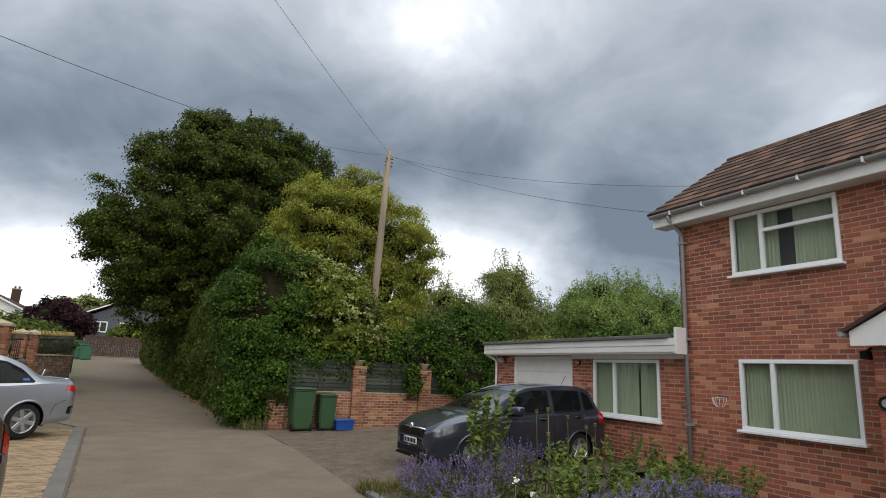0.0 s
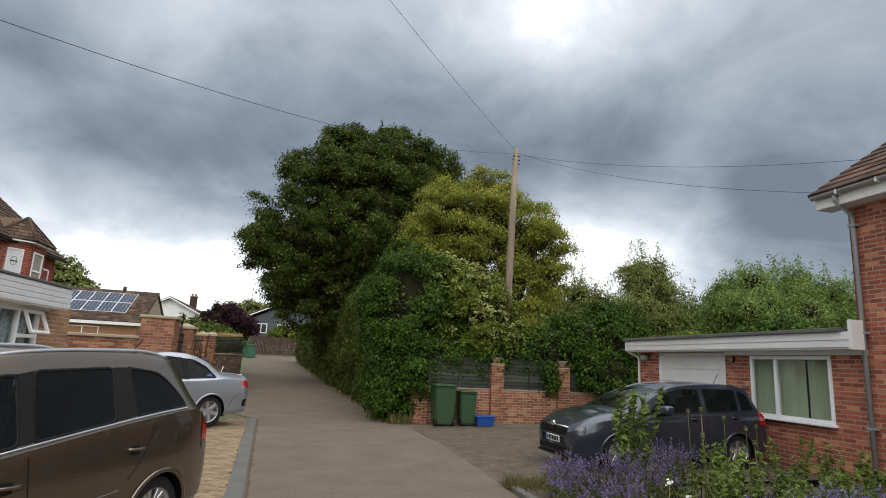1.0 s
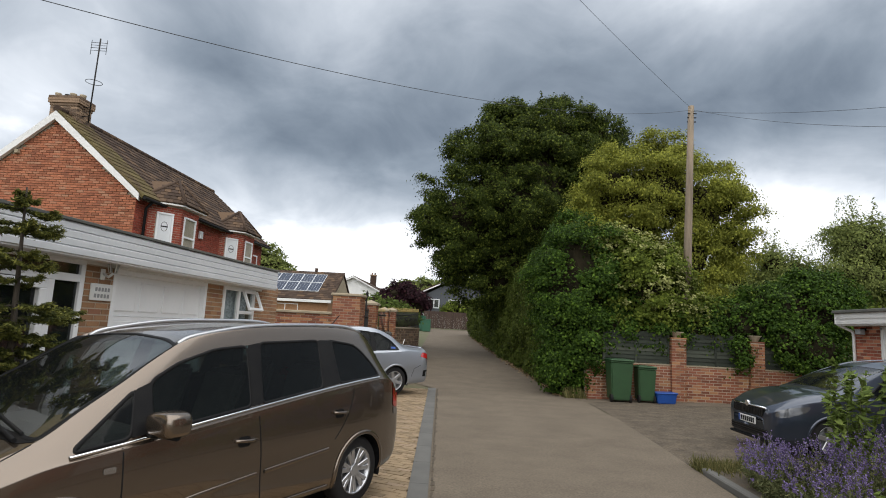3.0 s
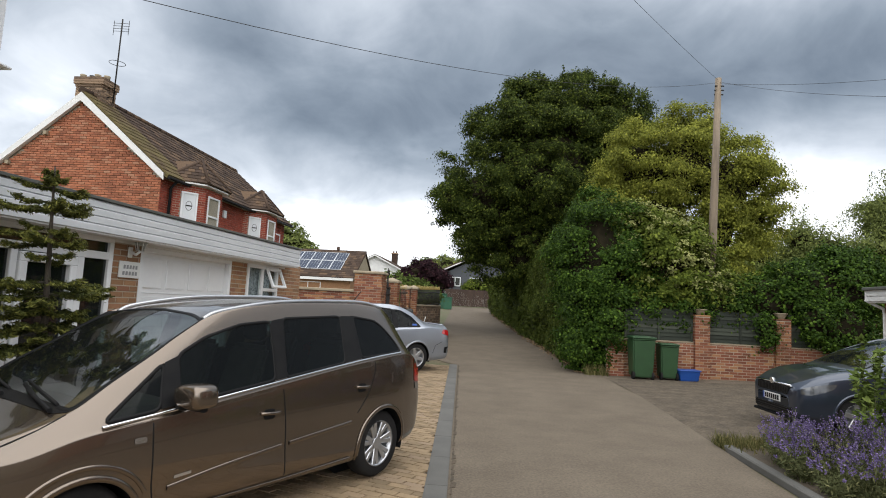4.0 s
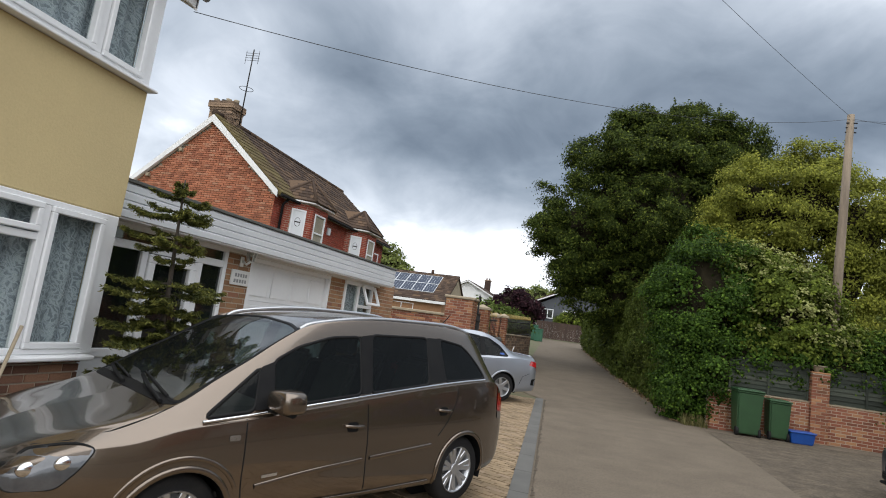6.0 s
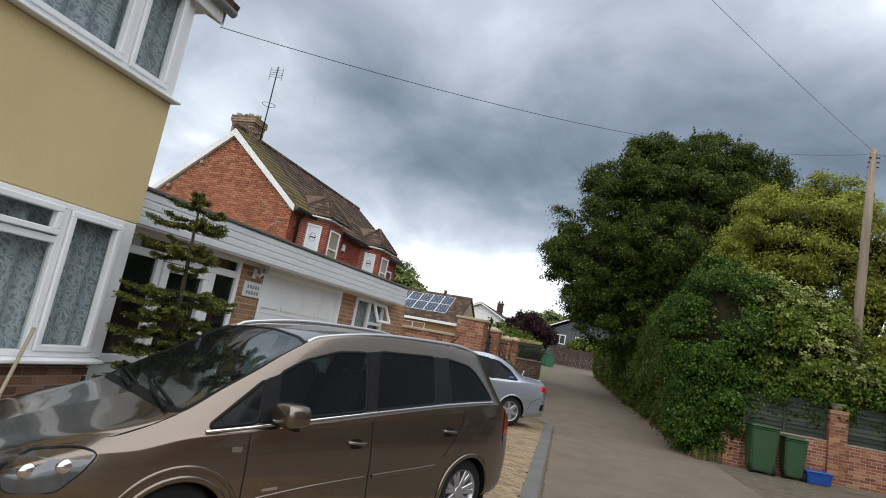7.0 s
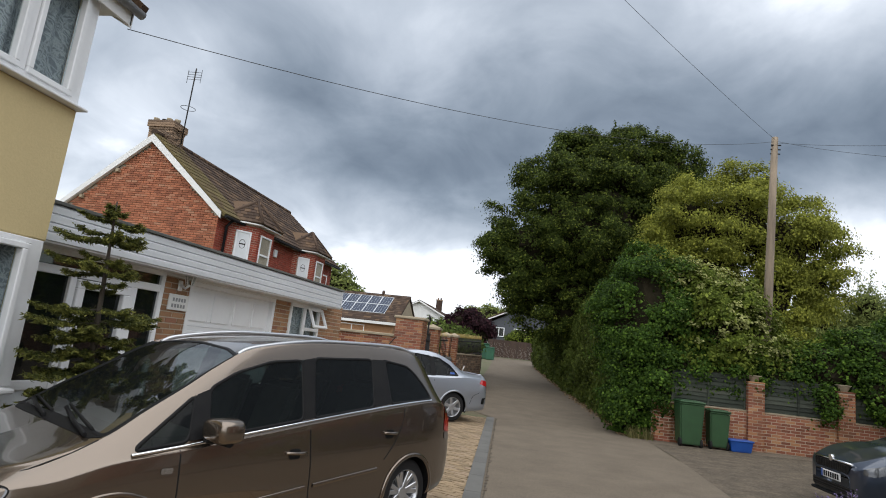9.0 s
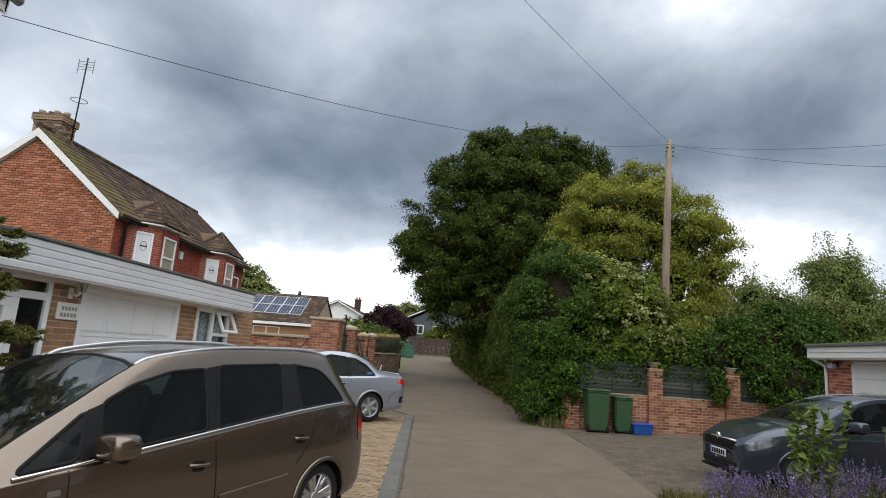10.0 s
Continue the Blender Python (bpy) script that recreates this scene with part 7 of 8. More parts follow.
def blob_points(blobs, per_m2, clump=0.4, rough=0.16, freq=0.6, fill=0.25, scatter=0.5, flat=0.55):
    """Points in clumps over the outside of overlapping rounded masses, with gaps; and the way outwards."""
    P, N = [], []
    for bi, (cx, cy, cz, rx, ry, rz) in enumerate(blobs):
        area = 4 * math.pi * ((rx * ry) ** 1.6 / 3 + (rx * rz) ** 1.6 / 3 + (ry * rz) ** 1.6 / 3) ** (1 / 1.6)
        k = int(area / (clump * clump * 1.6)) + 4
        D = RNG.normal(size=(k, 3))
        D /= np.linalg.norm(D, axis=1, keepdims=True)
        bump = np.array([noise.noise(Vector((d[0] * 2.2 + cx * freq, d[1] * 2.2 + cy * freq, d[2] * 2.2 + cz))) for d in D])
        rad = 1 + rough * 1.6 * bump + RNG.normal(size=k) * rough * 0.45
        rad *= np.where(RNG.random(k) < fill, RNG.uniform(0.5, 0.95, k), 1.0)
        C = np.array((cx, cy, cz)) + D * rad[:, None] * (rx, ry, rz)
        ok = np.ones(k, bool)
        for bj, (ox, oy, oz, qx, qy, qz) in enumerate(blobs):
            if bj != bi:
                ok &= (((C - (ox, oy, oz)) / (qx, qy, qz)) ** 2).sum(1) > 0.55
        C, D = C[ok], D[ok]
        m = max(3, int(per_m2 * clump * clump * 1.6))
        off = RNG.normal(size=(len(C), m, 3)) * clump * scatter
        off[..., 2] *= flat
        off[..., 2] -= 0.35 * (off[..., 0] ** 2 + off[..., 1] ** 2) / clump
        P.append((C[:, None] + off).reshape(-1, 3))
        nn = D[:, None] * 0.55 + off / (clump * scatter) * 0.42 + RNG.normal(size=off.shape) * 0.45 + np.array((0, 0, 0.5))
        N.append(nn.reshape(-1, 3))
    return np.concatenate(P), np.concatenate(N)


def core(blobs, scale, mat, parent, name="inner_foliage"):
    """An uneven solid core in a crown; its colour stands in for the inner shade."""
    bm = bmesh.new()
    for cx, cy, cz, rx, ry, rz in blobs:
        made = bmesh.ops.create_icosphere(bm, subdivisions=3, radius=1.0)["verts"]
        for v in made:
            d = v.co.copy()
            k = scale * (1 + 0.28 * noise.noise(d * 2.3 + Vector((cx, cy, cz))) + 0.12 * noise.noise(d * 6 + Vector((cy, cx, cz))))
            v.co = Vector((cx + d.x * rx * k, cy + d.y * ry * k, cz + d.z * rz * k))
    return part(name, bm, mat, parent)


def limbs(base, top, tips, r, parent, seed=1):
    bm = bmesh.new()
    rng = random.Random(seed)
    base, top = Vector(base), Vector(top)
    mid = base.lerp(top, 0.5) + Vector((rng.uniform(-0.2, 0.2), rng.uniform(-0.2, 0.2), 0))
    tube(bm, [base, base.lerp(mid, 0.1), mid, top], r * 1.25, 10, r * 0.35)
    for t in tips:
        s = base.lerp(top, rng.uniform(0.35, 0.85))
        e = Vector(t)
        tube(bm, [s, s.lerp(e, 0.5) + Vector((0, 0, 0.3)), e], r * 0.35, 6, r * 0.06)
    part("trunk", bm, "bark", parent)


def tree(name, label, blobs, base, top, r, mat, size, density, clump=0.45, core_scale=0.72, droop=0.0, rough=0.16, fill=0.25, long=1.6, category="tree", scatter=0.5):
    t = thing(name, label, category)
    limbs(base, top, [b[:3] for b in blobs], r, t, seed=int(abs(base[0]) * 10))
    P, N = blob_points(blobs, density, clump, rough, fill=fill, scatter=scatter)
    g = rise(base[1])
    P[:, 2] = np.maximum(P[:, 2], g + 0.05)
    leaf_mesh("crown", P, N, size, mat, t, long=long, droop=droop)
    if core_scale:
        # core coloured near-black so that gaps between leaves look shaded
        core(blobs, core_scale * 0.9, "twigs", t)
        inner = [(*b[:3], *(q * core_scale * 1.06 for q in b[3:])) for b in blobs]
        P, N = blob_points(inner, density * 0.3, clump * 0.7, rough, fill=0.1, scatter=0.6)
        P[:, 2] = np.maximum(P[:, 2], g + 0.05)
        tagged(leaf_mesh("inner_leafage", P, N, size * 1.35, mat, t, long=long, droop=droop), kind="stuff")
    return t


# tall dark beech over the lane
beech = [(2.7, 30, 8.7, 4.5, 4.6, 4.3), (3.6, 30.5, 11.8, 3.7, 3.3, 2.1), (-0.1, 29, 7.2, 2.4, 3.0, 2.4), (6.3, 30.5, 11.0, 2.0, 2.6, 2.7), (2.0, 29.2, 4.7, 2.5, 2.5, 2.4), (1.6, 29.5, 11.3, 2.2, 2.6, 2.2), (5.2, 30, 7.0, 3.0, 3.0, 3.0), (-0.5, 28.9, 5.2, 1.3, 1.8, 1.2), (4.4, 30, 12.8, 2.2, 2.0, 1.4), (2.0, 29.5, 12.6, 1.5, 1.6, 1.3), (6.6, 30, 12.3, 1.3, 1.5, 1.3), (-1.9, 28.9, 7.1, 1.1, 1.5, 0.9)]
BE = tree("beech_tree", "tall dense dark green beech tree behind hedge", beech, (3.6, 30.5, 0.3), (3.2, 30.3, 12.0), 0.42, "beech", 0.076, 420, 0.66, 0.62, rough=0.24, fill=0.22, scatter=0.36)
sp_P, sp_N = [], []
for k in range(420):
    b = beech[RNG.integers(len(beech))]
    d = RNG.normal(size=3)
    d[2] = abs(d[2]) * 0.9 - 0.1
    d /= np.linalg.norm(d)
    p = np.array(b[:3]) + d * np.array(b[3:]) * RNG.uniform(0.95, 1.06)
    way = d * 0.6 + np.array((0, 0, 0.75)) + RNG.normal(size=3) * 0.2
    n = 34
    s = np.sort(RNG.random(n))[:, None]
    sp_P.append(p + way * s * RNG.uniform(0.2, 0.5) + RNG.normal(size=(n, 3)) * 0.12 * (1.15 - s))
    sp_N.append(RNG.normal(size=(n, 3)) + d)
leaf_mesh("upper_foliage", np.concatenate(sp_P), np.concatenate(sp_N), 0.076, "beech", BE)
# yellow-green weeping tree behind the pole
gold = [(6.9, 21.0, 7.2, 2.35, 2.0, 2.15), (5.4, 20.6, 7.1, 1.6, 1.6, 1.6), (8.45, 21.0, 6.6, 1.8, 1.6, 1.9), (7.9, 20.8, 4.6, 1.7, 1.5, 1.7), (5.8, 20.4, 5.2, 2.0, 1.5, 2.0), (9.5, 21.0, 5.6, 0.85, 0.9, 1.15), (7.4, 20.8, 8.2, 1.1, 1.1, 0.85), (9.35, 21.0, 6.9, 1.05, 1.0, 0.95)]
gt = tree("weeping_tree", "yellow-green weeping tree behind a telegraph pole", gold, (6.8, 21.5, 0.2), (6.8, 21.2, 7.5), 0.2, "gold", 0.058, 560, 0.58, 0.50, droop=1.2, rough=0.22, fill=0.22, scatter=0.36)
strands_P, strands_N = [], []
for k in range(130):
    a, b = RNG.uniform(0, 2 * math.pi), RNG.uniform(0.55, 1.0)
    x, y, z = 7.15 + 2.9 * b * math.cos(a), 20.9 + 2.0 * b * math.sin(a), RNG.uniform(3.6, 7.9)
    n = int(RNG.uniform(12, 34))
    zz = z - np.arange(n) * 0.055
    strands_P.append(np.stack([x + 0.1 * np.sin(np.arange(n) * 0.3) + RNG.normal(size=n) * 0.05, np.full(n, y) + RNG.normal(size=n) * 0.05, zz], 1))
    strands_N.append(RNG.normal(size=(n, 3)))
leaf_mesh("hanging_foliage", np.concatenate(strands_P), np.concatenate(strands_N), 0.062, "gold", gt, droop=2.0)


def hedge_points(path, half, height, per_m2, wob=0.16):
    """Leaves over the sides and top of a clipped hedge along a path of (x, y, height)."""
    P, N = [], []
    for (xa, ya, ha), (xb, yb, hb_) in zip(path, path[1:]):
        L = math.hypot(xb - xa, yb - ya)
        ux, uy = (xb - xa) / L, (yb - ya) / L
        nx, ny = -uy, ux
        n = int(L * (ha + hb_) / 2 * per_m2)
        s, h = RNG.random(n), RNG.random(n) ** 0.85
        y = ya + (yb - ya) * s
        x = xa + (xb - xa) * s
        top = ha + (hb_ - ha) * s
        g = np.array([rise(q) for q in y])
        z = g + h * top
        w = np.array([noise.noise(Vector((q * 0.7, t * 0.9, 0.3))) + 0.5 * noise.noise(Vector((q * 2.3, t * 2.3, 3.3))) for q, t in zip(y, z)])
        lean = 0.25 * np.sin(h * math.pi) + np.where(h > 0.8, -(h - 0.8) * 2.2, 0) + w * wob * 2 + RNG.normal(size=n) * 0.07
        P.append(np.stack([x + nx * (half * 0 + lean), y + ny * lean, z], 1))
        N.append(np.stack([np.full(n, nx) + RNG.normal(size=n) * 0.5, np.full(n, ny) + RNG.normal(size=n) * 0.5, 0.35 + RNG.normal(size=n) * 0.45 + (h > 0.85) * 0.6], 1))
        m = int(L * half * 2 * per_m2 * 0.6)
        s, q = RNG.random(m), RNG.random(m)
        y, x = ya + (yb - ya) * s, xa + (xb - xa) * s
        top = ha + (hb_ - ha) * s
        wv = np.array([noise.noise(Vector((b * 0.9, c * 1.5, 9.0))) for b, c in zip(y, q)])
        z = np.array([rise(b) for b in y]) + top + 0.25 * wv + RNG.normal(size=m) * 0.08 - 0.3 * (1 - q) ** 3
        P.append(np.stack([x - nx * q * half * 2, y - ny * q * half * 2, z], 1))
        N.append(np.stack([RNG.normal(size=m) * 0.5, RNG.normal(size=m) * 0.5, np.ones(m)], 1))
    return np.concatenate(P), np.concatenate(N)


HP = [(2.75, 17.2, 4.55), (2.55, 19.6, 4.6), (2.05, 25.5, 4.3), (1.6, 32.0, 4.0), (0.95, 42.0, 3.6), (0.25, 54.5, 3.4)]
hedge = thing("hedge", "tall clipped green hedge along the lane", "hedge")
hp1, hn1 = hedge_points(HP[:3], 1.3, 4.5, 720)
leaf_mesh("hedge_face", hp1, hn1, 0.066, "hedge", hedge)
hp2, hn2 = hedge_points(HP[2:], 1.4, 4.0, 240)
leaf_mesh("hedge_face", hp2, hn2, 0.11, "hedge", hedge)
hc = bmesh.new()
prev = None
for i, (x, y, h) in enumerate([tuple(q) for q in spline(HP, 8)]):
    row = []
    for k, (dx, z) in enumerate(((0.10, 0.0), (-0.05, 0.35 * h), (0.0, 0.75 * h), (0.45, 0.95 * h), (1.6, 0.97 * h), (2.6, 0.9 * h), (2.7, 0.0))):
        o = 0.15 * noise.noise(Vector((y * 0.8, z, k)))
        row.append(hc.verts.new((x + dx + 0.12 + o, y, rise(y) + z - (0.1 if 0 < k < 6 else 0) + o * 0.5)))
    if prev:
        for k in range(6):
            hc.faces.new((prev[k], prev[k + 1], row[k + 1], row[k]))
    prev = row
# solid hedge core, its inner shade put in as near-black colour
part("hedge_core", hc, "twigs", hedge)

# ivy-covered mound at the corner of the hedge
ivy_b = [(3.35, 17.1, 3.3, 1.35, 1.3, 1.95), (3.1, 16.7, 1.7, 0.9, 0.85, 1.75), (3.9, 17.2, 1.9, 1.2, 1.1, 1.9), (3.0, 17.6, 4.0, 0.9, 1.2, 1.0), (2.85, 16.35, 0.9, 0.5, 0.5, 1.0), (3.6, 15.95, 1.55, 0.42, 0.34, 0.7), (4.3, 17.3, 3.2, 1.0, 1.2, 1.3)]
tree("ivy_mound", "great mound of glossy green ivy over hedge", ivy_b, (3.6, 17.3, 0), (3.5, 17.2, 3.5), 0.15, "ivy", 0.064, 900, 0.42, 0.74, rough=0.17, fill=0.15, long=1.15, category="ivy", scatter=0.42)
# cream-flowering shrub
eld_b = [(5.0, 16.9, 3.2, 1.35, 1.1, 1.45), (5.9, 16.8, 2.55, 1.1, 0.95, 1.1), (4.5, 17.1, 4.3, 0.85, 0.9, 0.75), (5.6, 16.9, 3.8, 0.8, 0.8, 0.7), (6.7, 16.9, 2.1, 0.9, 0.8, 0.8)]
el = tree("flowering_shrub", "large green shrub with flat cream flower heads", eld_b, (5.2, 17.2, 0), (5.1, 17.0, 3.5), 0.12, "elder", 0.068, 720, 0.42, 0.70, rough=0.22, fill=0.18, long=1.7, category="shrub", scatter=0.42)
fp, fnn = [], []
for k in range(360):
    b = eld_b[RNG.choice(5, p=(0.4, 0.22, 0.18, 0.15, 0.05))]
    d = RNG.normal(size=3)
    d[1] = -abs(d[1]) * 0.8
    d[2] = abs(d[2]) * 0.8 - 0.15
    d /= np.linalg.norm(d)
    c = np.array(b[:3]) + d * np.array(b[3:]) * RNG.uniform(1.05, 1.2)
    n = int(RNG.uniform(7, 14))
    fp.append(c + RNG.normal(size=(n, 3)) * (0.065, 0.05, 0.035))
    fnn.append(np.tile((d * 0.5 + (0, -0.3, 0.8)), (n, 1)) + RNG.normal(size=(n, 3)) * 0.25)
leaf_mesh("blossom", np.concatenate(fp), np.concatenate(fnn), 0.07, "blossom", el, long=1.1)
# ivy along the wall top and hanging over the fence
iv2 = [(6.6, 16.35, 2.05, 1.1, 0.55, 0.62), (7.9, 16.4, 2.25, 1.2, 0.6, 0.75), (9.0, 16.5, 2.55, 1.2, 0.8, 1.05), (9.9, 16.6, 2.7, 1.3, 0.9, 1.15), (8.9, 15.75, 1.75, 0.6, 0.35, 0.55), (9.6, 15.7, 1.5, 0.8, 0.35, 0.8), (5.4, 16.2, 1.95, 1.2, 0.4, 0.45), (10.2, 16.9, 3.1, 1.2, 0.9, 0.9), (7.55, 15.72, 1.45, 0.18, 0.15, 0.45), (4.5, 16.2, 1.95, 0.9, 0.4, 0.5)]
tree("wall_ivy", "dark green ivy spilling over wall and fence", iv2, (9.0, 16.6, 0), (9.0, 16.5, 2.4), 0.08, "ivy", 0.068, 620, 0.26, 0.78, rough=0.14, fill=0.12, long=1.15, category="ivy")
# garden trees behind the extension
def loose_tree(name, label, x, y, h, w, mat, size, n_b, seed, droop, dens):
    r = random.Random(seed)
    blobs = []
    for k in range(n_b):
        q = (k + 0.5) / n_b
        wz = w * (0.55 + 0.5 * math.sin(math.pi * min(1, q * 1.15)))
        blobs.append((x + r.uniform(-0.5, 0.5) * wz, y + r.uniform(-0.4, 0.4) * w, rise(y) + h * (0.22 + 0.66 * q), wz * r.uniform(0.6, 0.9), wz * 0.6, h * r.uniform(0.13, 0.19)))
    t = tree(name, label, blobs, (x, y, rise(y) - 0.1), (x + 0.2, y, h * 0.85 + rise(y)), 0.16, mat, size, dens, 0.55, 0.62, droop=droop, rough=0.24, fill=0.3, long=2.0, scatter=0.62)
    spikes, sn = [], []
    for k in range(36):
        b = blobs[r.randrange(n_b)]
        p = np.array((b[0] + r.uniform(-1, 1) * b[3], b[1] - r.uniform(0, 1) * b[4], b[2] + b[5] * r.uniform(0.3, 0.9)))
        n = 40
        d = np.array((r.uniform(-0.35, 0.35), r.uniform(-0.2, 0.2), 1.0 if droop < 1 else r.choice((1.0, -1.0))))
        spikes.append(p + np.arange(n)[:, None] * d * 0.03 + RNG.normal(size=(n, 3)) * 0.09)
        sn.append(RNG.normal(size=(n, 3)))
    leaf_mesh("upper_foliage", np.concatenate(spikes), np.concatenate(sn), size * 0.9, mat, t, long=2.0, droop=droop)
    return t


for k, (x, y, h, w, mat, dr) in enumerate(((24.0, 34.5, 9.0, 2.7, "birch", 1.5), (19.5, 36.0, 7.0, 2.6, "birch", 1.5), (16.0, 37, 6.4, 2.4, "birch", 0.4), (27.5, 33, 7.0, 2.8, "poplar", 0.2), (30.0, 32, 8.3, 3.0, "poplar", 0.2), (33.5, 31, 8.6, 3.0, "poplar", 0.2), (36.5, 30, 7.6, 2.8, "poplar", 0.2), (40, 29, 7.4, 3.0, "poplar", 0.2), (13.4, 38, 5.6, 2.2, "birch", 0.3))):
    loose_tree("birch_tree" if mat == "birch" else "poplar_tree", "loose pale green birch tree in a garden" if mat == "birch" else "bright green upright tree with silvery leaves", x, y, h * 1.06, w * 1.15, mat, 0.085, 9, 60 + k, dr, 170)
tree("garden_bush", "dense dark green bush behind the extension", [(20.5, 27, 2.6, 3.0, 1.5, 1.4), (15.0, 27, 2.4, 2.8, 1.5, 1.5), (25, 26, 2.8, 2.6, 1.5, 1.5), (11.5, 25, 2.4, 2.2, 1.4, 1.6), (29, 25, 2.8, 2.8, 1.5, 1.5)], (20, 27, 0.3), (20, 27, 2.5), 0.1, "elder", 0.16, 70, 0.5, 0.85, category="bush")
tree("round_bush", "rounded bright green bush above the flat roof", [(18.0, 18.0, 3.0, 1.5, 1.3, 0.95), (19.3, 18.4, 2.8, 1.2, 1.2, 0.8)], (18, 18, 0), (18, 18, 2.6), 0.1, "ivy", 0.11, 200, 0.35, 0.85, category="bush")
# trees and bushes towards the end of the lane
tree("copper_tree", "dark purple-leaved tree among far houses", [(-9.0, 77, 5.6, 2.7, 2.0, 2.2), (-7.4, 77, 4.8, 1.9, 1.8, 1.8), (-11.2, 77.5, 4.9, 1.8, 1.8, 1.7)], (-9, 77, 1.5), (-9, 77, 5), 0.2, "plum", 0.28, 40, 0.7, 0.85)
tree("far_tree", "grey-green tree beyond the far houses", [(-7.0, 96, 7.0, 3.4, 2.5, 3.0), (-11.0, 97, 7.4, 3.2, 2.5, 2.6)], (-8, 96, 1.6), (-8, 96, 6), 0.3, "birch", 0.34, 25, 0.9, 0.8)
tree("far_tree", "green tree beyond the bungalow roof", [(-23.0, 62, 7.2, 2.7, 2.3, 2.7), (-20.8, 62, 5.6, 2.0, 2.0, 2.2), (-25, 62, 5.5, 2.2, 2, 2.4)], (-22.6, 62, 1.4), (-22.6, 62, 6.5), 0.25, "birch", 0.24, 45, 0.7, 0.75)
tree("garden_shrub", "bright green shrub behind the railings", [(-5.2, 30, 2.5, 1.6, 1.3, 0.75), (-4.2, 33, 2.4, 1.3, 1.2, 0.7)], (-5.2, 30, 0.4), (-5.2, 30, 2.3), 0.06, "herb", 0.12, 110, 0.4, 0.85, category="shrub")
tree("garden_shrub", "green shrub rising behind the board fence", [(-2.5, 71.6, 4.1, 1.0, 0.8, 1.0), (-0.7, 71.8, 4.2, 1.4, 0.9, 1.0), (0.9, 71.8, 4.4, 1.2, 0.9, 1.1)], (-2.2, 71.6, 1.6), (-2.2, 71.6, 4.2), 0.08, "elder", 0.2, 55, 0.5, 0.85, category="shrub")

# young fir before the porch
fir = thing("fir_tree", "young green fir tree before the porch", "tree")
FX, FYY, FH = -3.70, 4.16, 2.72
lean_f = lambda z: FX + 0.09 - 0.055 * z
part("trunk", tube(bmesh.new(), [(lean_f(0), FYY, 0), (lean_f(1.2), FYY, 1.2), (lean_f(2.0), FYY, 2.0), (lean_f(FH), FYY, FH)], 0.042, 8, 0.006), "bark", fir)
np_, nn_, tp_, tn_ = [], [], [], []
tw = bmesh.new()
levels = [(0.25, 0.56, 15), (0.42, 0.58, 15), (0.58, 0.58, 15), (0.74, 0.58, 15), (0.90, 0.56, 14), (1.04, 0.54, 14), (1.18, 0.52, 13), (1.32, 0.48, 12), (1.46, 0.42, 10), (1.60, 0.56, 8), (1.70, 0.60, 6), (1.92, 0.24, 4), (2.07, 0.44, 6), (2.14, 0.30, 4), (2.34, 0.42, 6), (2.40, 0.26, 4), (2.53, 0.30, 5), (2.64, 0.10, 4)]
for li, (z, R, nb) in enumerate(levels):
    for k in range(nb):
        a = 2 * math.pi * k / nb + li * 0.7 + RNG.uniform(-0.25, 0.25)
        RR = R * RNG.uniform(0.7, 1.18)
        d = np.array((math.cos(a), math.sin(a), 0))
        start = np.array((lean_f(z), FYY, z + RNG.uniform(-0.03, 0.03)))
        drop = RNG.uniform(-0.05, 0.03) - 0.16 * max(0.0, 1.55 - z)
        knee = start + d * RR * 0.6 + (0, 0, drop * 0.9 - 0.015)
        tip = start + d * RR + (0, 0, drop + 0.03)
        tube(tw, [start, knee, tip], 0.008, 4, 0.003)
        side = np.array((-d[1], d[0], 0))

        def along(q):
            return np.where(q[:, None] < 0.6, start + (knee - start) * (q / 0.6)[:, None], knee + (tip - knee) * ((q - 0.6) / 0.4)[:, None])

        for sgn, f0 in [(0, 0.12)] + [(s_, f_) for s_ in (-1, 1) for f_ in (0.3, 0.45, 0.58, 0.7, 0.8, 0.9)]:
            L = RR * (0.9 if sgn == 0 else 0.36 * (1.2 - f0) * RNG.uniform(0.8, 1.2))
            n = max(14, int(L * 420))
            t = RNG.random(n)
            if sgn == 0:
                q = along(0.12 + 0.88 * t)
            else:
                q = along(np.full(n, f0)) + (d * 0.75 + side * sgn * 0.7 + np.array((0, 0, -0.10))) * (t * L)[:, None]
            q = q + RNG.normal(size=(n, 3)) * (0.013, 0.013, 0.009)
            way = np.tile((0, 0, 1.0), (n, 1)) + RNG.normal(size=(n, 3)) * 0.55
            young = t > (0.92 if sgn == 0 else 0.72)
            np_.append(q[~young])
            nn_.append(way[~young])
            tp_.append(q[young])
            tn_.append(way[young])
part("branch", tw, "bark", fir)
leaf_mesh("needle_foliage", np.concatenate(np_), np.concatenate(nn_), 0.0125, "fir", fir, long=3.4, fold=0.1)
leaf_mesh("young_needles", np.concatenate(tp_), np.concatenate(tn_), 0.0125, "fir_tip", fir, "pale yellow-green young shoots", long=3.4, fold=0.1)

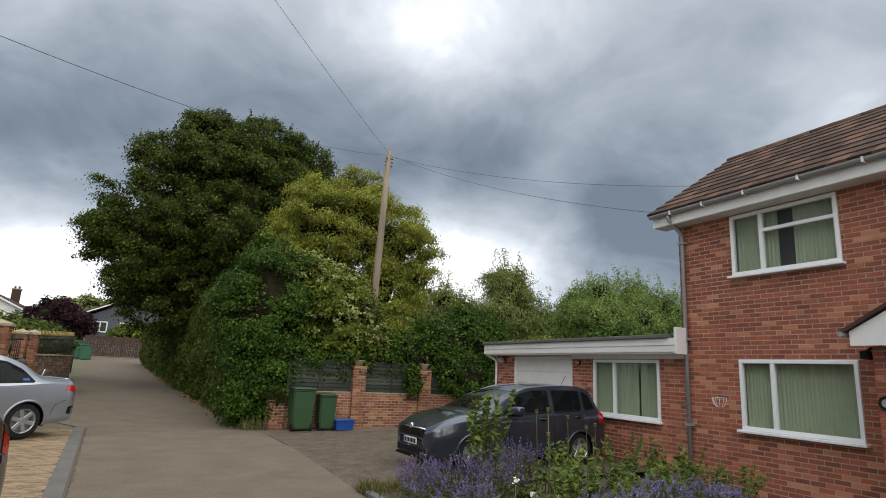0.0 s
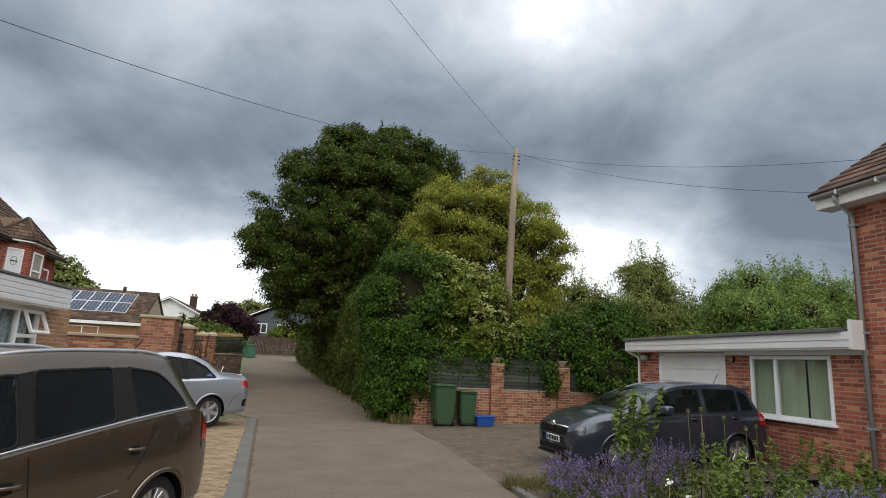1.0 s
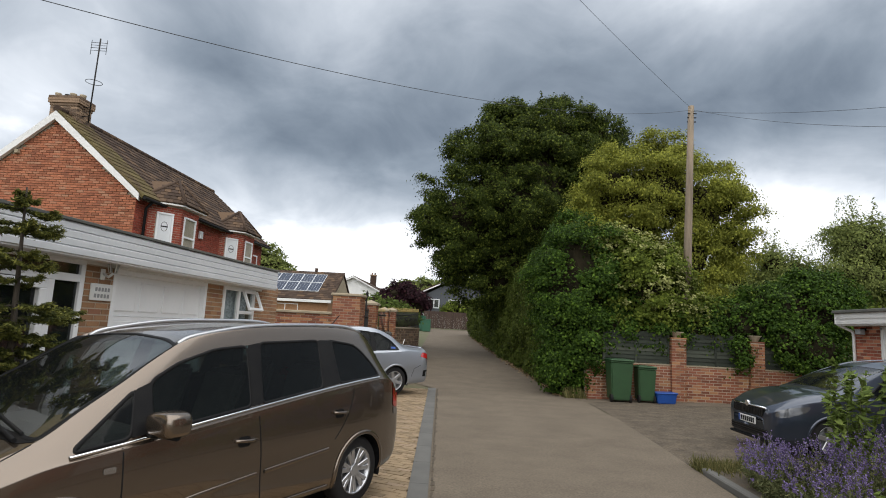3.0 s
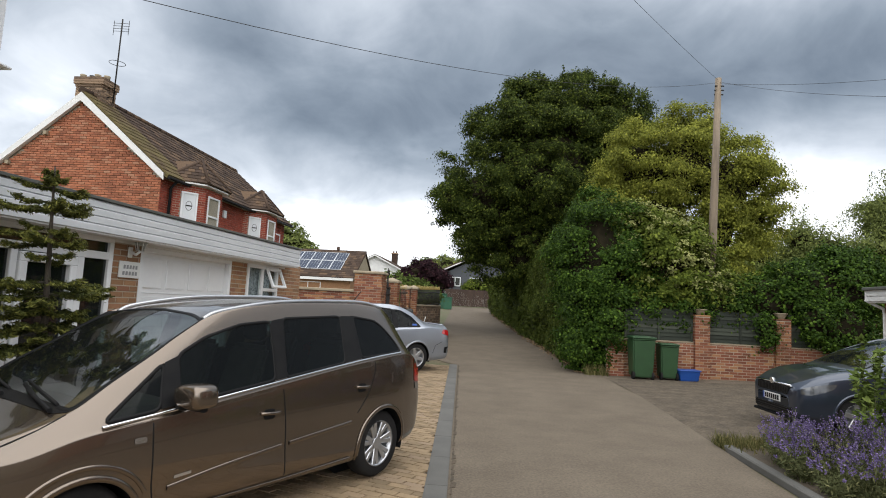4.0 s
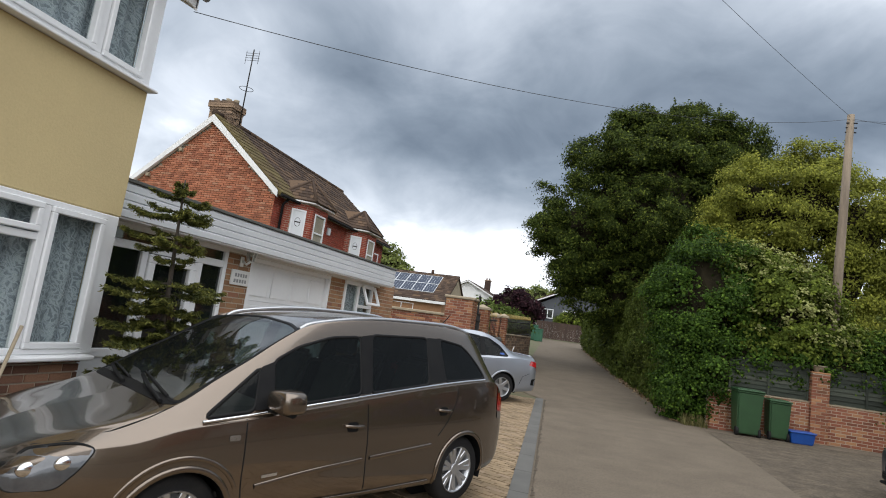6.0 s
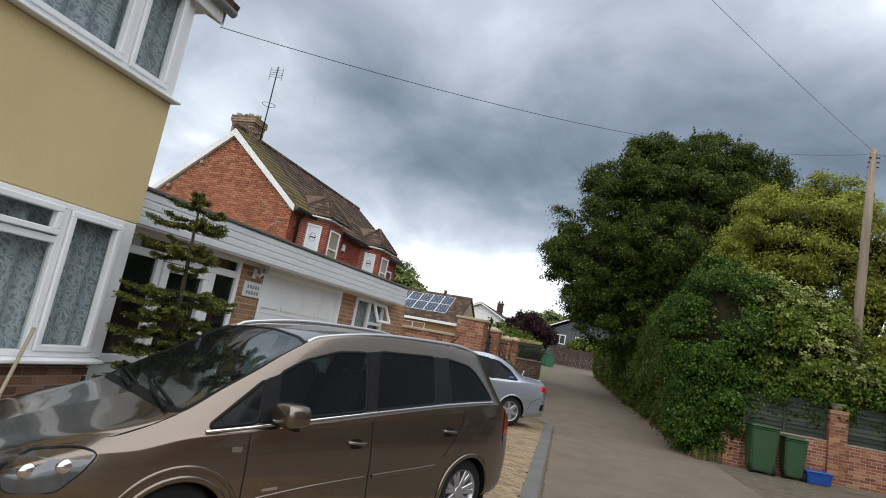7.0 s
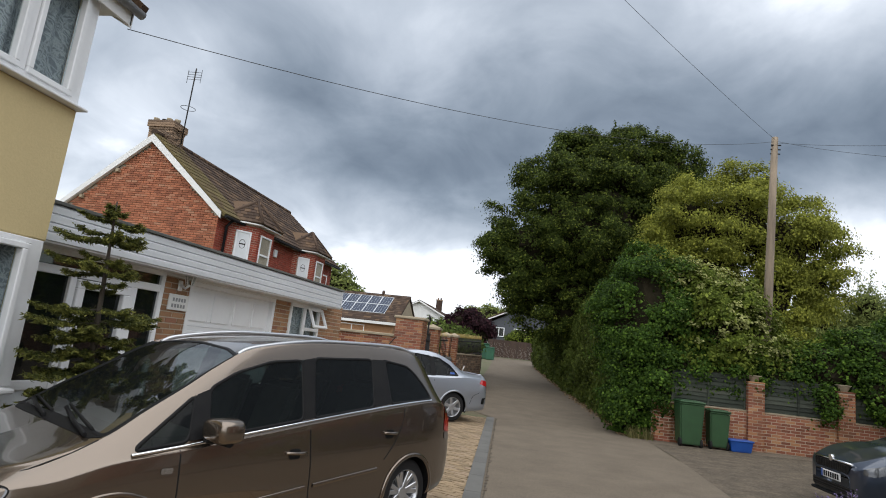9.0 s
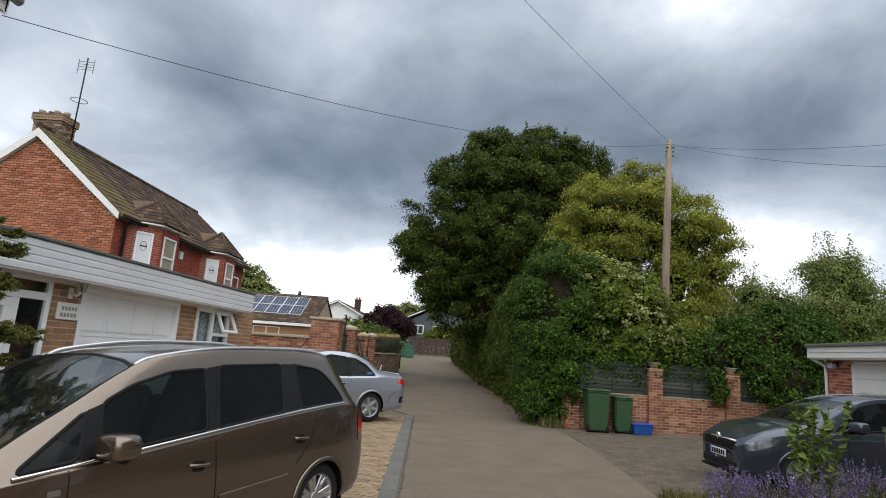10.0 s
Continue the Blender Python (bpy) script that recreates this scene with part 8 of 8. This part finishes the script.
# ---- flower bed ----
def lavender(x, y, r, h, n, seed, mat="lavender", name="lavender_bush", label="lavender bush with purple flower spikes"):
    t = thing(name, label, "lavender")
    rg = np.random.default_rng(seed)
    a, q = rg.uniform(0, 2 * math.pi, n), np.sqrt(rg.random(n))
    base = np.stack([x + 0.45 * r * q * np.cos(a), y + 0.45 * r * q * np.sin(a), np.full(n, 0.05)], 1)
    hh = h * rg.uniform(0.75, 1.08, n) * (1 - 0.28 * q**2)
    tip = np.stack([x + r * q * np.cos(a) + rg.normal(size=n) * 0.05, y + r * q * np.sin(a) + rg.normal(size=n) * 0.05, hh], 1)
    w = 0.0035
    side = np.stack([-np.sin(a), np.cos(a), np.zeros(n)], 1) * w
    V = np.stack([base - side, base + side, tip + side * 0.6, tip - side * 0.6], 1).reshape(-1, 3)
    i = np.arange(n)[:, None] * 4
    grid_mesh("stalk", V, i + np.array([[0, 1, 2, 3]]), "greystem", t)
    m = 11
    k = np.linspace(0, 1, m)
    P = (tip[:, None] - (tip - base)[:, None] * (k * 0.13)[None, :, None] + rg.normal(size=(n, m, 3)) * 0.009).reshape(-1, 3)
    tagged(leaf_mesh("bloom", P, rg.normal(size=P.shape), 0.017, mat, t, long=1.3), kind="stuff")
    m = 24
    k = rg.random((n, m)) * 0.78
    P = (base[:, None] + (tip - base)[:, None] * k[..., None] + rg.normal(size=(n, m, 3)) * 0.03).reshape(-1, 3)
    leaf_mesh("foliage", P, rg.normal(size=P.shape), 0.014, "greystem", t, long=4.0, fold=0.05)
    return t


for k, (x, y, r, h, n) in enumerate(((3.9, 6.15, 0.42, 0.74, 95), (4.12, 5.75, 0.45, 0.78, 105), (4.5, 6.3, 0.42, 0.84, 95), (5.05, 6.55, 0.42, 0.88, 95), (3.78, 5.4, 0.3, 0.6, 60), (3.62, 6.6, 0.34, 0.56, 75), (3.82, 7.0, 0.36, 0.6, 85), (3.5, 6.05, 0.32, 0.5, 70), (3.55, 5.5, 0.32, 0.5, 65))):
    lavender(x, y, r, h, n, 100 + k)
for k, (x, y, r, h, n) in enumerate(((5.0, 4.75, 0.32, 0.52, 70), (5.45, 4.75, 0.34, 0.56, 90), (6.25, 5.0, 0.36, 0.58, 100), (6.75, 4.95, 0.36, 0.56, 90), (7.2, 4.9, 0.3, 0.48, 70))):
    lavender(x, y, r, h, n, 130 + k, "bluebell", "violet_flowers", "low clump of violet-blue flowers in the bed")


def leafy_stem(t, x, y, h, n, size, seed, mat="herb", lean=0.12, spread=0.16):
    rg = np.random.default_rng(seed)
    P, N = [], []
    bm = bmesh.new()
    for s in range(n):
        dx, dy = rg.normal() * spread, rg.normal() * spread
        hh = h * rg.uniform(0.7, 1.05)
        p0, p1 = np.array((x + dx * 0.3, y + dy * 0.3, 0.04)), np.array((x + dx + rg.normal() * lean, y + dy + rg.normal() * lean, hh))
        tube(bm, [p0, (p0 + p1) / 2, p1], 0.007, 4, 0.003)
        m = int(hh * 34)
        k = rg.uniform(0.15, 1.0, m)
        out = rg.normal(size=(m, 3)) * (1, 1, 0.3)
        out /= np.linalg.norm(out, axis=1, keepdims=True)
        P.append(p0 + (p1 - p0) * k[:, None] + out * size * 0.9 * (1.15 - k)[:, None] * 1.4)
        N.append(out * 0.4 + (0, 0, 0.8) + rg.normal(size=(m, 3)) * 0.3)
    part("stem", bm, "greystem", t)
    leaf_mesh("foliage", np.concatenate(P), np.concatenate(N), size, mat, t, long=2.4)


sh = thing("tall_shrub", "tall leafy green shrub amid lavender", "shrub")
leafy_stem(sh, 4.42, 6.38, 1.56, 12, 0.06, 5, spread=0.16, lean=0.12)
rg2 = random.Random(4)
for k in range(30):
    x, y = rg2.uniform(4.9, 8.0), rg2.uniform(4.9, 6.9)
    hv = thing("green_plant", "leafy green garden plant in the flower bed", "plant", "plants in the flower bed")
    leafy_stem(hv, x, y, rg2.uniform(0.5, 0.92), 6, 0.045, 200 + k)
for k in range(10):
    x, y = rg2.uniform(3.6, 6.0), rg2.uniform(4.2, 5.2)
    hv = thing("green_plant", "leafy green garden plant in the flower bed", "plant", "plants in the flower bed")
    leafy_stem(hv, x, y, rg2.uniform(0.35, 0.6), 5, 0.04, 300 + k)
for k, (x, y, h) in enumerate(((4.95, 5.95, 1.24), (5.1, 5.9, 1.27), (5.55, 6.05, 1.16), (5.75, 5.9, 1.05), (5.95, 5.95, 1.07), (4.65, 5.2, 0.85), (5.6, 5.6, 0.92), (4.8, 5.5, 1.0))):
    pp = thing("poppy_seedhead", "dry poppy seed head on a thin stem", "poppy", "poppies in the flower bed")
    part("stem", tube(bmesh.new(), [(x, y, 0.04), (x + 0.02, y, h * 0.5), (x, y + 0.01, h)], 0.006, 5, 0.005), "greystem", pp)
    hd = bmesh.new()
    bmesh.ops.create_uvsphere(hd, u_segments=10, v_segments=8, radius=0.024, matrix=Matrix.Translation((x, y + 0.01, h + 0.015)) @ Matrix.Diagonal((1, 1, 1.25, 1)))
    part("pod", hd, "greystem", pp)
    part("crown", tube(bmesh.new(), [(x, y + 0.01, h + 0.04), (x, y + 0.01, h + 0.052)], 0.022, 8, 0.026), "greystem", pp)
for k, (x, y, h) in enumerate(((3.95, 4.95, 0.62), (4.1, 4.85, 0.5), (3.75, 4.75, 0.45))):
    fl = thing("white_flower", "small cream flower among lavender", "flower", "cream flowers in the bed")
    part("stem", tube(bmesh.new(), [(x, y, 0.04), (x, y, h)], 0.004, 5), "greystem", fl)
    rr = np.random.default_rng(k)
    leaf_mesh("bloom", np.array((x, y, h)) + rr.normal(size=(16, 3)) * 0.016, rr.normal(size=(16, 3)) + (0, -0.5, 0.8), 0.035, "white", fl, long=1.1)
# dry grass tufts and leaf litter
gr_P, gr_N, n = [], [], 2600
xs = np.concatenate([RNG.uniform(3.2, 3.9, 900), RNG.uniform(2.75, 3.35, 900), RNG.uniform(3.2, 3.9, 800)])
ys = np.concatenate([RNG.normal(7.55, 0.16, 900), RNG.normal(15.85, 0.18, 900), RNG.normal(7.65, 0.12, 800)])
base = np.stack([xs, ys, np.zeros(n)], 1)
tip = base + np.stack([RNG.normal(size=n) * 0.05, RNG.normal(size=n) * 0.05, RNG.uniform(0.05, 0.2, n)], 1)
tip[900:1800, 2] += RNG.uniform(0, 0.18, 900)
sd = RNG.normal(size=(n, 3)) * 0.006
V = np.stack([base - sd, base + sd, tip], 1).reshape(-1, 3)
tagged(grid_mesh("grass_tufts", V, np.arange(n * 3).reshape(-1, 3), "grass"), "dry grass tufts at drive edge and hedge foot", "grass", kind="stuff")
n = 5200
yy = RNG.uniform(15.9, 52, n) ** 1.0
xx = np.interp(yy, [p[1] for p in HP], [p[0] for p in HP]) - np.abs(RNG.normal(size=n)) * 0.16 + 0.12
zz = np.array([rise(q) for q in yy]) + 0.012
tagged(leaf_mesh("leaf_litter", np.stack([xx, yy, zz + RNG.random(n) * 0.03], 1), RNG.normal(size=(n, 3)) * 0.4 + (0, 0, 1), 0.06, "dry"), "brown leaf litter along the hedge foot", "litter", kind="stuff")


# ---- block paving of the parking bay ----
bay_floor = tagged(part("paving_bed", prism(bmesh.new(), [(-6.0, -6, -0.004), (-0.2, -6, -0.004), (-0.2, 0, -0.004), (-0.62, 9, -0.004), (-1.0, 15.9, -0.004), (-6.5, 15.6, -0.004)], (0, 0, -0.05)), "earth"), "sandy bed of the block paving", "pavement", kind="structure")
FP = Face((0, 0, 0.0), (1, 0, 0), (0, 0, 1), (0, 1, 0))
blocks, rngp = [], random.Random(9)
a_p = radians(20)
FPr = Face((0, 0, 0), (math.cos(a_p), -math.sin(a_p), 0), (0, 0, 1), (math.sin(a_p), math.cos(a_p), 0))
r = 0
v = -9.0
while v < 18.5:
    u = -9.0 - (0.103 if r % 2 else 0)
    while u < 2.0:
        c = FPr(u + 0.1, v + 0.05)
        edge = float(np.interp(c.y, [e[0] for e in EDGE], [e[1] for e in EDGE])) - 0.21
        if -4.5 < c.x < edge + 0.06 and -5.5 < c.y < 15.75:
            blocks.append((u, v, u + 0.2, v + 0.1, 0.014 + rngp.uniform(-0.003, 0.003)))
        u += 0.206
    v += 0.106
    r += 1
BRICKWORK.append((bay_floor, FPr, blocks, "paving", "block", (-4.3, 0.6, 4.6, 9.0)))


# ---- the many pieces: bricks, stones, tiles, blocks ----
def piece_mesh(w, h, d, name, mat, lift=0.0):
    me = bpy.data.meshes.new(name)
    c, b = 0.003, 0.02
    V = [(0, 0, -b), (w, 0, -b), (w, h, -b), (0, h, -b), (c, c, d + lift), (w - c, c, d + lift), (w - c, h - c, d), (c, h - c, d)]
    me.from_pydata(V, [], [(4, 5, 6, 7), (0, 1, 5, 4), (1, 2, 6, 5), (2, 3, 7, 6), (3, 0, 4, 7)])
    me.materials.append(M[mat])
    return me


def lay_pieces():
    for parent, f, rows, mat, name, near in BRICKWORK:
        tilt = bool(near) and near[0] == "tile"
        near = near[1:] if tilt else near
        keep, single = [], []
        if near:
            full = [q for q in rows if near[0] <= q[0] and q[2] <= near[1] and near[2] <= q[1] and q[3] <= near[3]]
            size = max(q[2] - q[0] for q in rows)
            single = [q for q in full if abs(q[2] - q[0] - size) < 1e-4 and abs(q[3] - q[1] - (rows[0][3] - rows[0][1])) < 1e-4][:290]
        chosen = set(single)
        keep = [q for q in rows if q not in chosen]
        if single:
            q = single[0]
            me = piece_mesh(q[2] - q[0], q[3] - q[1], 0.0, name, mat, 0.022 if tilt else 0.0)
            turn = Matrix((f.u, f.v, f.n)).transposed().to_4x4()
            for q in single:
                ob = new(name, me)
                ob.parent = parent
                ob.matrix_world = Matrix.Translation(f(q[0], q[1], q[4])) @ turn
        if not keep:
            continue
        o, u, v, n = (np.array(a) for a in (f.o, f.u, f.v, f.n))
        R = np.array(keep)
        lo, hi = np.full(len(R), -0.02), R[:, 4]
        c = 0.003
        corners = []
        for du, dv, d in ((0, 1, lo), (2, 1, lo), (2, 3, lo), (0, 3, lo)):
            corners.append((R[:, du], R[:, dv], d))
        for su, sv, du, dv in ((1, 1, 0, 1), (-1, 1, 2, 1), (-1, -1, 2, 3), (1, -1, 0, 3)):
            dd = hi + (0.022 if tilt and dv == 1 else 0.0)
            corners.append((R[:, du] + su * c, R[:, dv] + sv * c, dd))
        P = np.stack([o + a[:, None] * u + b[:, None] * v + d[:, None] * n for a, b, d in corners], 1).reshape(-1, 3)
        base = (np.arange(len(R)) * 8)[:, None, None]
        F = (base + np.array([(4, 5, 6, 7), (0, 1, 5, 4), (1, 2, 6, 5), (2, 3, 7, 6), (3, 0, 4, 7)])[None]).reshape(-1, 4)
        if np.dot(np.cross(u, v), n) < 0:
            F = F[:, ::-1]
        tagged(grid_mesh(name + "work" if name == "brick" else name + "s", P, F, mat, parent), kind="stuff")


lay_pieces()
